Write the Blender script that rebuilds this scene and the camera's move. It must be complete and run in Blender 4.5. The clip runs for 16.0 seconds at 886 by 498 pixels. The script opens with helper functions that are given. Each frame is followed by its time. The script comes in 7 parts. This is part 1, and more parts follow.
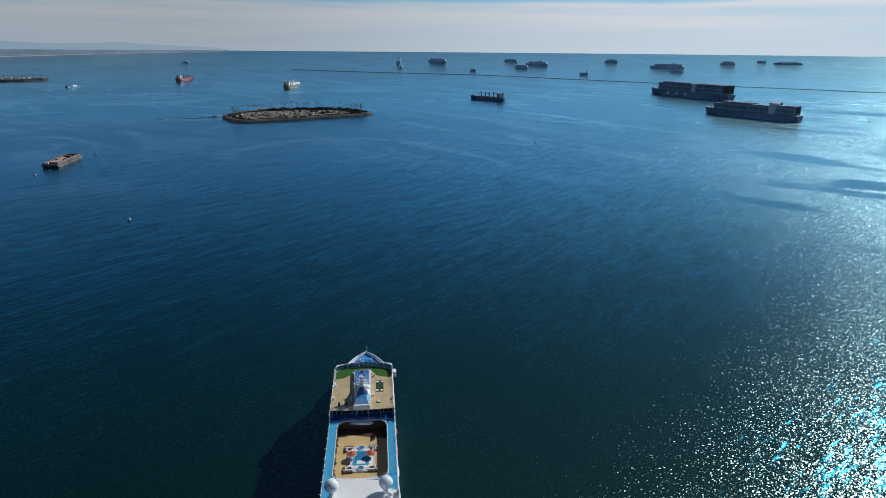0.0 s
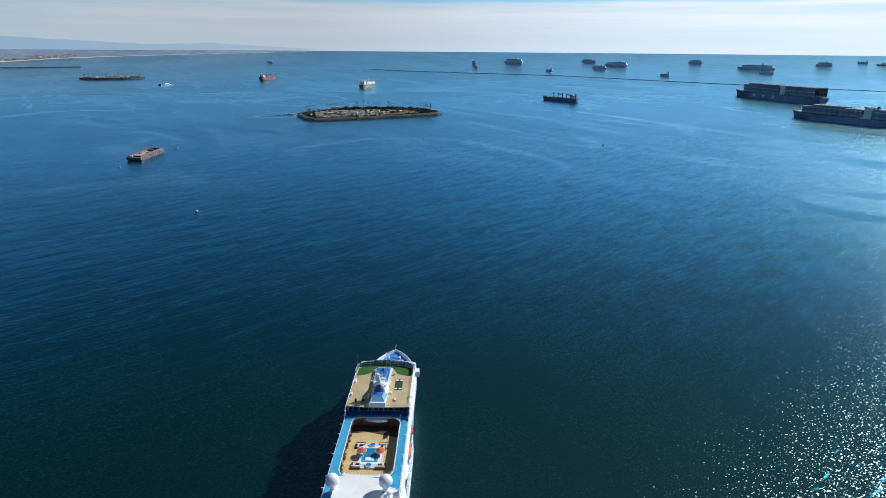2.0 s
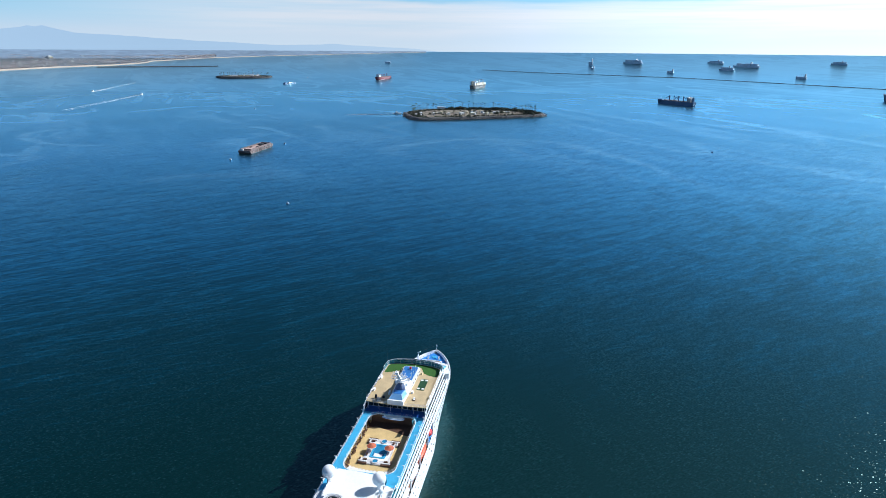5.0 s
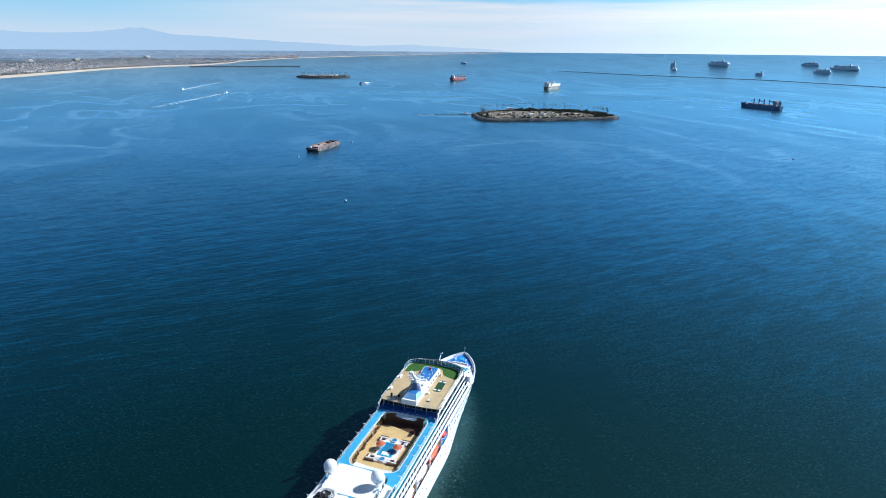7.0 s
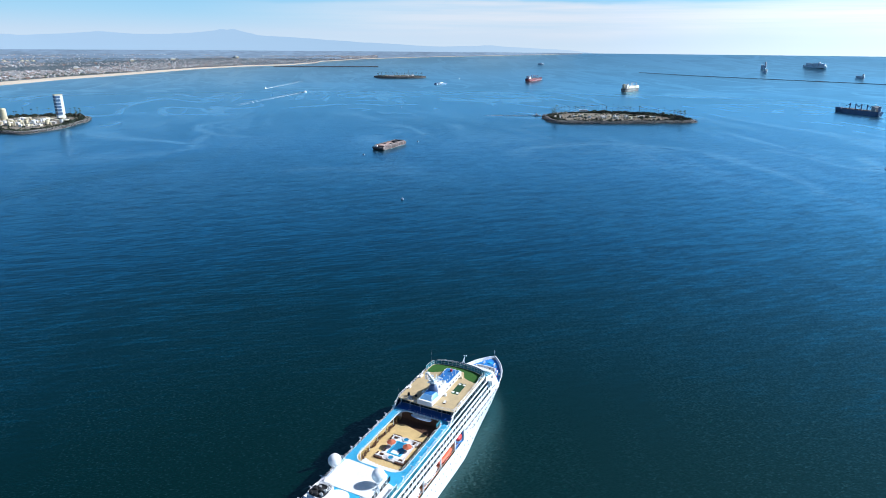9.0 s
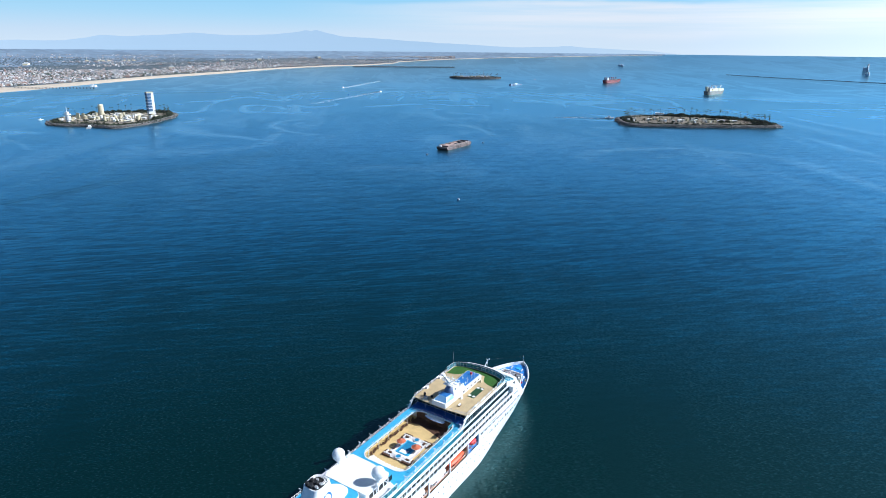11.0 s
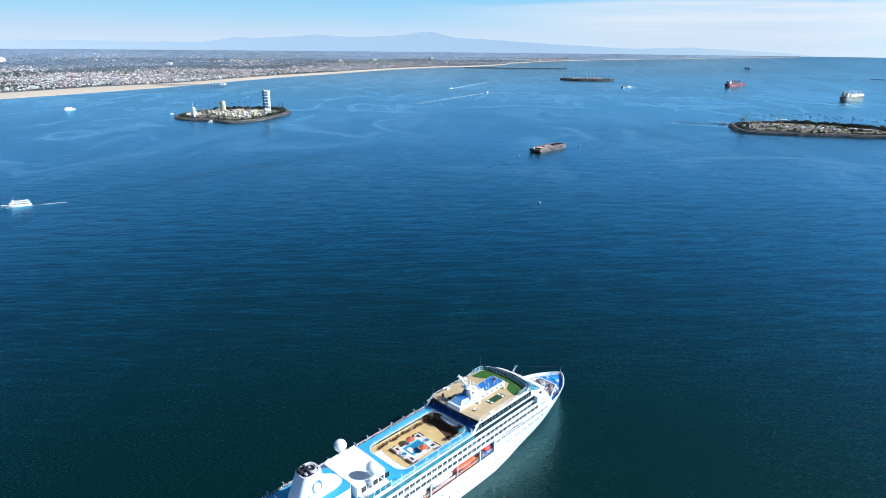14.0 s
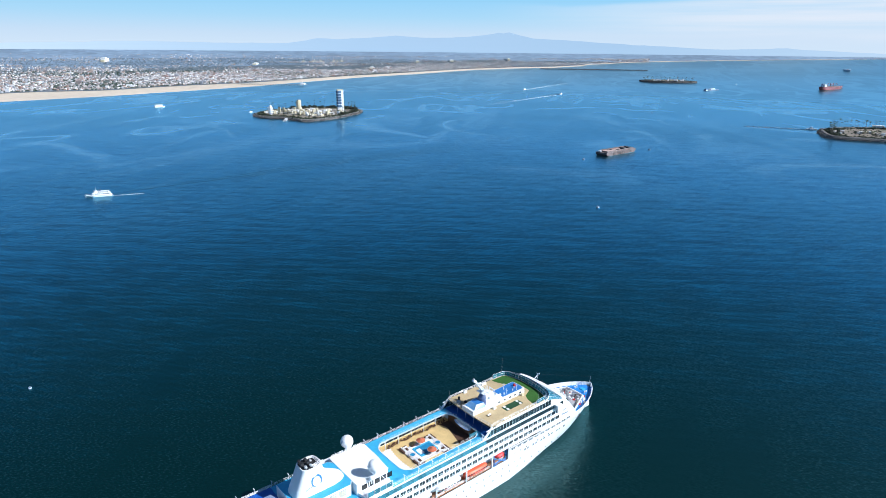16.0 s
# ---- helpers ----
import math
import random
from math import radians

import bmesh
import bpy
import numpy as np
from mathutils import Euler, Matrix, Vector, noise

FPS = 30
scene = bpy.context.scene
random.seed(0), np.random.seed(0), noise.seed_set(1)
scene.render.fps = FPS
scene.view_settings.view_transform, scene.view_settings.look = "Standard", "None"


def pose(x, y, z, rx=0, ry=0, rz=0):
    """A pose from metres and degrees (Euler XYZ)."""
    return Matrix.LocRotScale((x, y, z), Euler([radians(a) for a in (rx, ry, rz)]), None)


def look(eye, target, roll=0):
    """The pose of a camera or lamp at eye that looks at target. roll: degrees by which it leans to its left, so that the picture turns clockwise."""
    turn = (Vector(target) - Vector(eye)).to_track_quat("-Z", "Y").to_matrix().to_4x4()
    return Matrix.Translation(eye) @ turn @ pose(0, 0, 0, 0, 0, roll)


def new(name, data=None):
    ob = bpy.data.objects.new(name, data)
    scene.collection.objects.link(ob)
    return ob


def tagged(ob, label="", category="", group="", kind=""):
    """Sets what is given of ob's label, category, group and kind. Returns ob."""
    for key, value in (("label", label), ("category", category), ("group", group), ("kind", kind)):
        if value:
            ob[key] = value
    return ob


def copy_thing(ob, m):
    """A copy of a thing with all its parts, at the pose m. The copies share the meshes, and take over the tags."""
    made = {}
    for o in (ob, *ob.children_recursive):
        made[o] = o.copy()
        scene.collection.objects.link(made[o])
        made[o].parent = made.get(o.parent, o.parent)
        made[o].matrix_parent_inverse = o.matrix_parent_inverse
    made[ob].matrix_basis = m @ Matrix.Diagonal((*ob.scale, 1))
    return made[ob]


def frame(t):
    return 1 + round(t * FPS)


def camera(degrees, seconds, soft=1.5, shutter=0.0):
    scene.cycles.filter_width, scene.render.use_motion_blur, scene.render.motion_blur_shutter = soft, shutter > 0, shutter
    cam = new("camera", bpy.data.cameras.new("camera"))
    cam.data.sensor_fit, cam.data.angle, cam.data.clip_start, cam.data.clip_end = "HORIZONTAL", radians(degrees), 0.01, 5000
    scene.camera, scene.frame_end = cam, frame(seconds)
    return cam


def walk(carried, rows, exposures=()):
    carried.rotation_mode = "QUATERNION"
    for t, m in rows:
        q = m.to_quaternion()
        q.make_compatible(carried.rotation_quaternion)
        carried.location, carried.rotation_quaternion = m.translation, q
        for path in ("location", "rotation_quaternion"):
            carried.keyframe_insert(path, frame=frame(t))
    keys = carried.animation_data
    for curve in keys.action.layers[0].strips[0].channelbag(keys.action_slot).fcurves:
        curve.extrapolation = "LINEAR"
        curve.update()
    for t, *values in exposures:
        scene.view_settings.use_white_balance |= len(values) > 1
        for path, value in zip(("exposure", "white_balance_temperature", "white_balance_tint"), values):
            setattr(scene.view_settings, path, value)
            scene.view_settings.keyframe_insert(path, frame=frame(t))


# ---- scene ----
cam = camera(71.51, 16.0, soft=0.55)

# seconds, stops, kelvin, tint
EXPOSURES = [(0.0, -0.66, 6100, 10), (1.5, -0.32, 6000, 10), (4.0, 0.18, 5900, 10), (7.0, 0.30, 5800, 10), (12.0, 0.38, 5800, 10), (16.0, 0.38, 5800, 10)]
# seconds, eye x y z, then yaw, pitch and roll in degrees: a level orbit round the cruise ship
ROWS = [
    (0.0, 0.013, 0.019, 164.224, 0.003, -18.113, -0.462),
    (1.0, 9.737, 0.992, 164.303, 3.471, -18.134, -0.435),
    (2.0, 20.240, 2.793, 164.361, 7.028, -18.146, -0.414),
    (3.0, 30.960, 5.300, 164.397, 10.593, -18.152, -0.400),
    (4.0, 41.520, 8.428, 164.411, 14.135, -18.153, -0.393),
    (5.0, 51.696, 12.124, 164.402, 17.655, -18.150, -0.393),
    (6.0, 61.384, 16.362, 164.370, 21.169, -18.144, -0.400),
    (7.0, 70.575, 21.132, 164.315, 24.694, -18.137, -0.413),
    (8.0, 79.321, 26.438, 164.238, 28.238, -18.130, -0.431),
    (9.0, 87.707, 32.290, 164.136, 31.799, -18.122, -0.452),
    (10.0, 95.819, 38.693, 164.011, 35.363, -18.115, -0.475),
    (11.0, 103.715, 45.647, 163.863, 38.907, -18.108, -0.498),
    (12.0, 111.392, 53.135, 163.690, 42.407, -18.102, -0.518),
    (13.0, 118.760, 61.120, 163.492, 45.853, -18.095, -0.535),
    (14.0, 125.610, 69.536, 163.271, 49.264, -18.087, -0.544),
    (15.0, 131.581, 78.282, 163.024, 52.705, -18.078, -0.543),
    (16.0, 136.135, 87.213, 162.752, 56.319, -18.065, -0.529),
]
walk(cam, [(t, pose(x, y, z, 90 + pitch, roll, yaw)) for t, x, y, z, yaw, pitch, roll in ROWS], EXPOSURES)

# ---- daylight: a clear winter noon with thin high cloud low over the horizon ----
SUN_AZ, SUN_EL = 49.0, 38.0            # degrees clockwise from +y, and above the horizon
sun_way = Vector((math.sin(radians(SUN_AZ)) * math.cos(radians(SUN_EL)),
                  math.cos(radians(SUN_AZ)) * math.cos(radians(SUN_EL)), math.sin(radians(SUN_EL))))
sun = new("sun", bpy.data.lights.new("sun", "SUN"))
sun.data.energy, sun.data.angle, sun.data.color = 5.0, radians(0.53), (1.0, 0.96, 0.90)
sun.matrix_world = look(sun_way * 300, (0, 0, 0))

world = bpy.data.worlds.new("sky")
scene.world = world
world.use_nodes = True


SKY_GAIN = 15.5


def stops_of(ramp, stops):
    """Sets the stops of a colour ramp: (position, colour)."""
    els = ramp.color_ramp.elements
    while len(els) < len(stops):
        els.new(0.5)
    for e, (at, c) in zip(els, stops):
        e.position, e.color = at, (*c, 1)


def build_sky():
    nt = world.node_tree
    nt.nodes.clear()
    N, L = nt.nodes.new, nt.links.new

    def math_of(op, a, b):
        n = N("ShaderNodeMath")
        n.operation = op
        for i, v in enumerate((a, b)):
            if isinstance(v, (int, float)):
                n.inputs[i].default_value = v
            else:
                L(v, n.inputs[i])
        return n.outputs[0]

    def ramp_of(v, lo, hi, a=0.0, b=1.0):
        n = N("ShaderNodeMapRange")
        n.interpolation_type = "SMOOTHSTEP"
        for i, k in enumerate((lo, hi, a, b)):
            n.inputs[i + 1].default_value = k
        L(v, n.inputs[0])
        return n.outputs[0]

    def toward(az):
        n = N("ShaderNodeVectorMath")
        n.operation, n.inputs[1].default_value = "DOT_PRODUCT", (math.sin(radians(az)), math.cos(radians(az)), 0)
        L(tc.outputs["Generated"], n.inputs[0])
        return n.outputs["Value"]

    def streaks(scale, flat, detail):
        mp, no = N("ShaderNodeMapping"), N("ShaderNodeTexNoise")
        mp.inputs["Scale"].default_value = (1.0, 1.0, flat)
        no.inputs["Scale"].default_value, no.inputs["Detail"].default_value, no.inputs["Roughness"].default_value = scale, detail, 0.55
        L(tc.outputs["Generated"], mp.inputs["Vector"])
        L(mp.outputs[0], no.inputs["Vector"])
        return no.outputs[0]

    out, bg, sky, tc = N("ShaderNodeOutputWorld"), N("ShaderNodeBackground"), N("ShaderNodeTexSky"), N("ShaderNodeTexCoord")
    sky.sky_type, sky.sun_disc = "NISHITA", False
    sky.sun_elevation, sky.sun_rotation = radians(SUN_EL), radians(SUN_AZ)
    sky.altitude, sky.air_density, sky.dust_density, sky.ozone_density = 0, 1.0, 0.2, 3.0
    bg.inputs["Strength"].default_value = 0.056
    sep = N("ShaderNodeSeparateXYZ")
    L(tc.outputs["Generated"], sep.inputs[0])
    up = sep.outputs[2]
    # sea haze: pale at the horizon, clear light blue a few degrees up, gone at about fifteen degrees
    tone = N("ShaderNodeValToRGB")
    stops_of(tone, ((0.0, (0.64, 0.72, 0.77)), (0.02, (0.57, 0.68, 0.76)), (0.045, (0.41, 0.64, 0.77)), (0.07, (0.32, 0.60, 0.78)), (0.12, (0.27, 0.56, 0.86))))
    L(up, tone.inputs[0])
    # a sheet of thin high cloud low over the open sea, with a streaky upper edge, thinning out over the land
    edge = math_of("ADD", up, math_of("MULTIPLY", math_of("SUBTRACT", streaks(2.6, 7.0, 6), 0.5), 0.034))
    sheet = math_of("MULTIPLY", ramp_of(edge, 0.068, 0.060), ramp_of(edge, 0.004, 0.040))
    sheet = math_of("MULTIPLY", sheet, ramp_of(toward(25.0), 0.18, 0.62))
    sheet = math_of("MULTIPLY", sheet, ramp_of(streaks(2.0, 30.0, 5), 0.30, 0.60, 0.45, 0.95))
    cloud = N("ShaderNodeMixRGB")
    cloud.inputs[2].default_value = (0.755, 0.765, 0.775, 1)
    L(sheet, cloud.inputs[0])
    L(tone.outputs[0], cloud.inputs[1])
    # the haze is brighter towards the sun
    gain, lit = N("ShaderNodeMixRGB"), N("ShaderNodeVectorMath")
    gain.blend_type, gain.inputs[0].default_value, gain.inputs[2].default_value = "MULTIPLY", 1.0, (SKY_GAIN, SKY_GAIN, SKY_GAIN, 1)
    L(cloud.outputs[0], gain.inputs[1])
    lit.operation = "SCALE"
    L(gain.outputs[0], lit.inputs[0])
    L(ramp_of(toward(SUN_AZ), 0.30, 1.0, 0.97, 1.66), lit.inputs["Scale"])
    veil = N("ShaderNodeMixRGB")
    L(ramp_of(up, 0.08, 0.36, 1.0, 0.0), veil.inputs[0])
    L(sky.outputs[0], veil.inputs[1])
    L(lit.outputs[0], veil.inputs[2])
    L(veil.outputs[0], bg.inputs[0])
    L(bg.outputs[0], out.inputs[0])


build_sky()

# ---- materials ----
def mat(name, color, rough=0.6, metal=0.0, vary=0.25, scale=0.6, bump=0.0, bump_scale=4.0, piece=0.0, stain=None):
    """Painted or natural surface with variation at two sizes: grain and broad wear. piece: spread between pieces."""
    m = bpy.data.materials.new(name)
    m.use_nodes = True
    nt = m.node_tree
    N, L = nt.nodes.new, nt.links.new
    p = nt.nodes["Principled BSDF"]
    p.inputs["Roughness"].default_value, p.inputs["Metallic"].default_value = rough, metal
    tc = N("ShaderNodeTexCoord")
    broad, grain = N("ShaderNodeTexNoise"), N("ShaderNodeTexNoise")
    broad.inputs["Scale"].default_value, broad.inputs["Detail"].default_value = scale * 0.15, 4
    grain.inputs["Scale"].default_value, grain.inputs["Detail"].default_value = scale * 2.2, 3
    L(tc.outputs["Object"], broad.inputs["Vector"])
    L(tc.outputs["Object"], grain.inputs["Vector"])
    add = N("ShaderNodeMath")
    add.operation = "ADD"
    L(broad.outputs[0], add.inputs[0])
    L(grain.outputs[0], add.inputs[1])
    rng = N("ShaderNodeMapRange")
    rng.inputs[1].default_value, rng.inputs[2].default_value = 0.7, 1.3
    rng.inputs[3].default_value, rng.inputs[4].default_value = 1 - vary, 1 + vary
    L(add.outputs[0], rng.inputs[0])
    value = rng.outputs[0]
    if piece:
        info, pr, mu = N("ShaderNodeObjectInfo"), N("ShaderNodeMapRange"), N("ShaderNodeMath")
        pr.inputs[3].default_value, pr.inputs[4].default_value = 1 - piece, 1 + piece
        L(info.outputs["Random"], pr.inputs[0])
        mu.operation = "MULTIPLY"
        L(pr.outputs[0], mu.inputs[0])
        L(value, mu.inputs[1])
        value = mu.outputs[0]
    hsv = N("ShaderNodeHueSaturation")
    hsv.inputs["Color"].default_value = (*color, 1)
    L(value, hsv.inputs["Value"])
    col = hsv.outputs[0]
    if stain:
        sn, sr, sm = N("ShaderNodeTexNoise"), N("ShaderNodeValToRGB"), N("ShaderNodeMixRGB")
        sn.inputs["Scale"].default_value, sn.inputs["Detail"].default_value = scale * 0.5, 6
        sr.color_ramp.elements[0].position, sr.color_ramp.elements[1].position = 0.52, 0.72
        sm.inputs[2].default_value = (*stain, 1)
        L(tc.outputs["Object"], sn.inputs["Vector"])
        L(sn.outputs[0], sr.inputs[0])
        L(sr.outputs[0], sm.inputs[0])
        L(col, sm.inputs[1])
        col = sm.outputs[0]
    L(col, p.inputs["Base Color"])
    if bump:
        bn, bu = N("ShaderNodeTexNoise"), N("ShaderNodeBump")
        bn.inputs["Scale"].default_value, bn.inputs["Detail"].default_value = bump_scale, 4
        bu.inputs["Strength"].default_value, bu.inputs["Distance"].default_value = bump, 0.1
        L(tc.outputs["Object"], bn.inputs["Vector"])
        L(bn.outputs[0], bu.inputs["Height"])
        L(bu.outputs[0], p.inputs["Normal"])
    return m


def island_mat(name, colors, rough=0.9, scale=0.02):
    """For joined stuff: each loose piece takes one of the colours by chance."""
    m = bpy.data.materials.new(name)
    m.use_nodes = True
    nt = m.node_tree
    N, L = nt.nodes.new, nt.links.new
    p = nt.nodes["Principled BSDF"]
    p.inputs["Roughness"].default_value = rough
    geo, ramp = N("ShaderNodeNewGeometry"), N("ShaderNodeValToRGB")
    ramp.color_ramp.interpolation = "CONSTANT"
    els = ramp.color_ramp.elements
    while len(els) < len(colors):
        els.new(0.5)
    for i, c in enumerate(colors):
        els[i].position, els[i].color = i / len(colors), (*c, 1)
    L(geo.outputs["Random Per Island"], ramp.inputs[0])
    no, mx, tc = N("ShaderNodeTexNoise"), N("ShaderNodeMixRGB"), N("ShaderNodeTexCoord")
    no.inputs["Scale"].default_value, no.inputs["Detail"].default_value = scale, 5
    mx.blend_type, mx.inputs[0].default_value = "OVERLAY", 0.5
    L(tc.outputs["Object"], no.inputs["Vector"])
    L(ramp.outputs[0], mx.inputs[1])
    L(no.outputs[0], mx.inputs[2])
    L(mx.outputs[0], p.inputs["Base Color"])
    return m


SEA_RIPPLE, SEA_FACET, SEA_SPARK, SEA_GLOW = 0.17, 0.80, 0.064, 0.007
SEA_BODY = (0.0002, 0.0108, 0.0084, 1)
# by Fresnel, from straight down to the horizon: how much of the sky wind-roughened water gives back, and in which tint;
# it pales far off in place of haze
SEA_MIRROR = ((0.020, 0.006), (0.042, 0.022), (0.057, 0.050), (0.082, 0.115), (0.114, 0.182), (0.162, 0.283), (0.287, 0.50), (0.387, 0.66), (0.585, 0.86), (0.85, 0.98))
SEA_TINT = ((0.03, (0.04, 0.60, 0.86)), (0.16, (0.11, 0.58, 1.0)), (0.40, (0.33, 0.69, 1.0)), (0.62, (0.50, 0.82, 1.0)), (0.85, (0.80, 0.97, 1.0)))


def sea_mat():
    m = bpy.data.materials.new("sea_water")
    m.use_nodes = True
    nt = m.node_tree
    N, L = nt.nodes.new, nt.links.new
    p = nt.nodes["Principled BSDF"]
    tc = N("ShaderNodeTexCoord")

    def noise_of(scale, detail, stretch, turn, rough=0.5, warp=0.0):
        mp, no = N("ShaderNodeMapping"), N("ShaderNodeTexNoise")
        mp.vector_type = "TEXTURE"
        mp.inputs["Scale"].default_value, mp.inputs["Rotation"].default_value = tuple(1 / k for k in stretch), (0, 0, radians(turn))
        no.inputs["Scale"].default_value, no.inputs["Detail"].default_value = scale, detail
        no.inputs["Roughness"].default_value, no.inputs["Distortion"].default_value = rough, warp
        L(tc.outputs["Object"], mp.inputs["Vector"])
        L(mp.outputs[0], no.inputs["Vector"])
        return no.outputs[0]

    def math_of(op, a, b):
        n = N("ShaderNodeMath")
        n.operation = op
        for i, v in enumerate((a, b)):
            if isinstance(v, (int, float)):
                n.inputs[i].default_value = v
            else:
                L(v, n.inputs[i])
        return n.outputs[0]

    def vec_of(op, a, b):
        n = N("ShaderNodeVectorMath")
        n.operation = op
        for i, v in enumerate((a, b)):
            if isinstance(v, tuple):
                n.inputs[i].default_value = v
            else:
                L(v, n.inputs[i])
        return n.outputs[0]

    def ramp_of(v, lo, hi, a=0.0, b=1.0):
        n = N("ShaderNodeMapRange")
        n.interpolation_type = "SMOOTHSTEP"
        for i, k in enumerate((lo, hi, a, b)):
            n.inputs[i + 1].default_value = k
        L(v, n.inputs[0])
        return n.outputs[0]

    def scaled(v, k):
        n = N("ShaderNodeVectorMath")
        n.operation = "SCALE"
        L(v, n.inputs[0])
        if isinstance(k, (int, float)):
            n.inputs["Scale"].default_value = k
        else:
            L(k, n.inputs["Scale"])
        return n.outputs[0]

    def slopes(scale, detail, stretch, turn, amount, rough=0.5):
        """Random slopes of the surface, in x and y."""
        noise_of(scale, detail, stretch, turn, rough)
        colour = nt.nodes[-1].outputs["Color"]
        return vec_of("MULTIPLY", vec_of("SUBTRACT", colour, (0.5, 0.5, 0.5)), (amount, amount, 0.0))

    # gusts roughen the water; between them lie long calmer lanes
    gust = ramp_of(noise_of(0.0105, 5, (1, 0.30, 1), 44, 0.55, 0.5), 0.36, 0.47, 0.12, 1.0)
    # current lines and slicks, where the surface is smoother
    wisp = ramp_of(noise_of(0.0050, 6, (1.0, 0.20, 1), 46, 0.60, 0.9), 0.53, 0.70, 0.0, 0.65)
    wisp = math_of("MAXIMUM", wisp, math_of("MULTIPLY", ramp_of(noise_of(0.0105, 5, (1.0, 0.14, 1), 38, 0.6, 0.7), 0.55, 0.70), 0.8))
    line = math_of("ABSOLUTE", math_of("SUBTRACT", noise_of(0.0042, 4, (1.0, 0.22, 1), 50, 0.5, 0.8), 0.5), 0.0)
    where = ramp_of(noise_of(0.0016, 3, (1, 0.6, 1), -30, 0.5), 0.44, 0.62)
    wisp = math_of("MAXIMUM", wisp, math_of("MULTIPLY", math_of("MULTIPLY", ramp_of(line, 0.0, 0.07, 1.0, 0.0), where), 0.4))
    # winding drift lines, in patches
    for scale, width, lo, most in ((0.0036, 0.050, 0.42, 0.9), (0.0080, 0.060, 0.50, 0.7)):
        drift = math_of("ABSOLUTE", math_of("SUBTRACT", noise_of(scale, 1.6, (1.0, 0.7, 1), 60, 0.45, 0.5), 0.5), 0.0)
        patch = ramp_of(noise_of(0.0030, 3, (1, 0.7, 1), 20 + 4000 * scale, 0.5), lo, lo + 0.14, 0.0, most)
        wisp = math_of("MAXIMUM", wisp, math_of("MULTIPLY", ramp_of(drift, 0.0, width, 1.0, 0.0), patch))
    # wave trains, given as slopes along their own run
    trains = []
    for turn, scale, warp, amount in ((-44, 0.060, 4.0, 0.066), (-56, 0.037, 4.4, 0.056), (-32, 0.095, 4.0, 0.066), (-58, 0.0185, 4.4, 0.036), (-40, 0.0130, 4.0, 0.030), (-50, 0.0098, 3.4, 0.016)):
        mp, wv = N("ShaderNodeMapping"), N("ShaderNodeTexWave")
        mp.inputs["Rotation"].default_value = (0, 0, radians(turn + 90))
        wv.inputs["Scale"].default_value, wv.inputs["Distortion"].default_value = scale, warp
        wv.inputs["Detail"].default_value, wv.inputs["Detail Scale"].default_value = 2.5, 1.2
        L(tc.outputs["Object"], mp.inputs["Vector"])
        L(mp.outputs[0], wv.inputs["Vector"])
        a = radians(turn + 90)
        run = N("ShaderNodeCombineXYZ")
        L(math_of("MULTIPLY", math_of("SUBTRACT", wv.outputs["Fac"], 0.5), amount * math.cos(a)), run.inputs[0])
        L(math_of("MULTIPLY", math_of("SUBTRACT", wv.outputs["Fac"], 0.5), -amount * math.sin(a)), run.inputs[1])
        trains.append(run.outputs[0])
    waves = vec_of("ADD", slopes(0.30, 3, (1, 0.4, 1), -44, 0.22, 0.55), slopes(0.10, 3, (1, 0.32, 1), -36, 0.27, 0.55))
    ripple = slopes(1.4, 2, (1, 0.32, 1), -44, SEA_RIPPLE, 0.6)
    for train in trains:
        waves = vec_of("ADD", waves, train)
    # the ferry's wake: narrow steep ridges that fan out slowly behind it
    astern = N("ShaderNodeMapping")
    astern.vector_type = "TEXTURE"
    astern.inputs["Location"].default_value, astern.inputs["Rotation"].default_value = (-656, 160, 0), (0, 0, radians(9.0))
    L(tc.outputs["Object"], astern.inputs["Vector"])
    split = N("ShaderNodeSeparateXYZ")
    L(astern.outputs[0], split.inputs[0])
    along = split.outputs[1]
    bend = math_of("MULTIPLY", math_of("SUBTRACT", noise_of(0.004, 2, (1, 1, 1), 0), 0.5), 70.0)
    across = math_of("ADD", split.outputs[0], math_of("MULTIPLY", bend, ramp_of(along, 20.0, 300.0)))
    fan = math_of("ADD", 4.0, math_of("MULTIPLY", along, 0.085))
    inside = ramp_of(math_of("DIVIDE", math_of("ABSOLUTE", across, 0.0), fan), 0.45, 1.0, 1.0, 0.0)
    inside = math_of("MULTIPLY", math_of("MULTIPLY", inside, ramp_of(along, 0.0, 15.0)), ramp_of(along, 300.0, 1000.0, 1.0, 0.0))
    ridge = math_of("MULTIPLY", math_of("MULTIPLY", math_of("SINE", math_of("MULTIPLY", across, 0.62), 0.0), inside), 0.16)
    crest = N("ShaderNodeCombineXYZ")
    L(ridge, crest.inputs[0])
    L(math_of("MULTIPLY", inside, 0.05), crest.inputs[1])
    waves = vec_of("ADD", waves, crest.outputs[0])
    fres, level = N("ShaderNodeFresnel"), N("ShaderNodeCombineXYZ")
    fres.inputs["IOR"].default_value, level.inputs[2].default_value = 1.34, 1.0
    L(level.outputs[0], fres.inputs["Normal"])
    # far waves are flattened to mirror the pale low sky, in place of haze
    ease = math_of("MULTIPLY", math_of("ADD", 0.9, math_of("MULTIPLY", gust, 0.1)), ramp_of(fres.outputs[0], 0.38, 0.72, 1.0, 0.22))
    normal = vec_of("NORMALIZE", vec_of("ADD", vec_of("ADD", scaled(ripple, ease), scaled(waves, ease)), (0.0, 0.0, 1.0)), (0.0, 0.0, 0.0))
    # body colour: dark green water
    body = N("ShaderNodeBsdfDiffuse")
    body.inputs["Color"].default_value = SEA_BODY
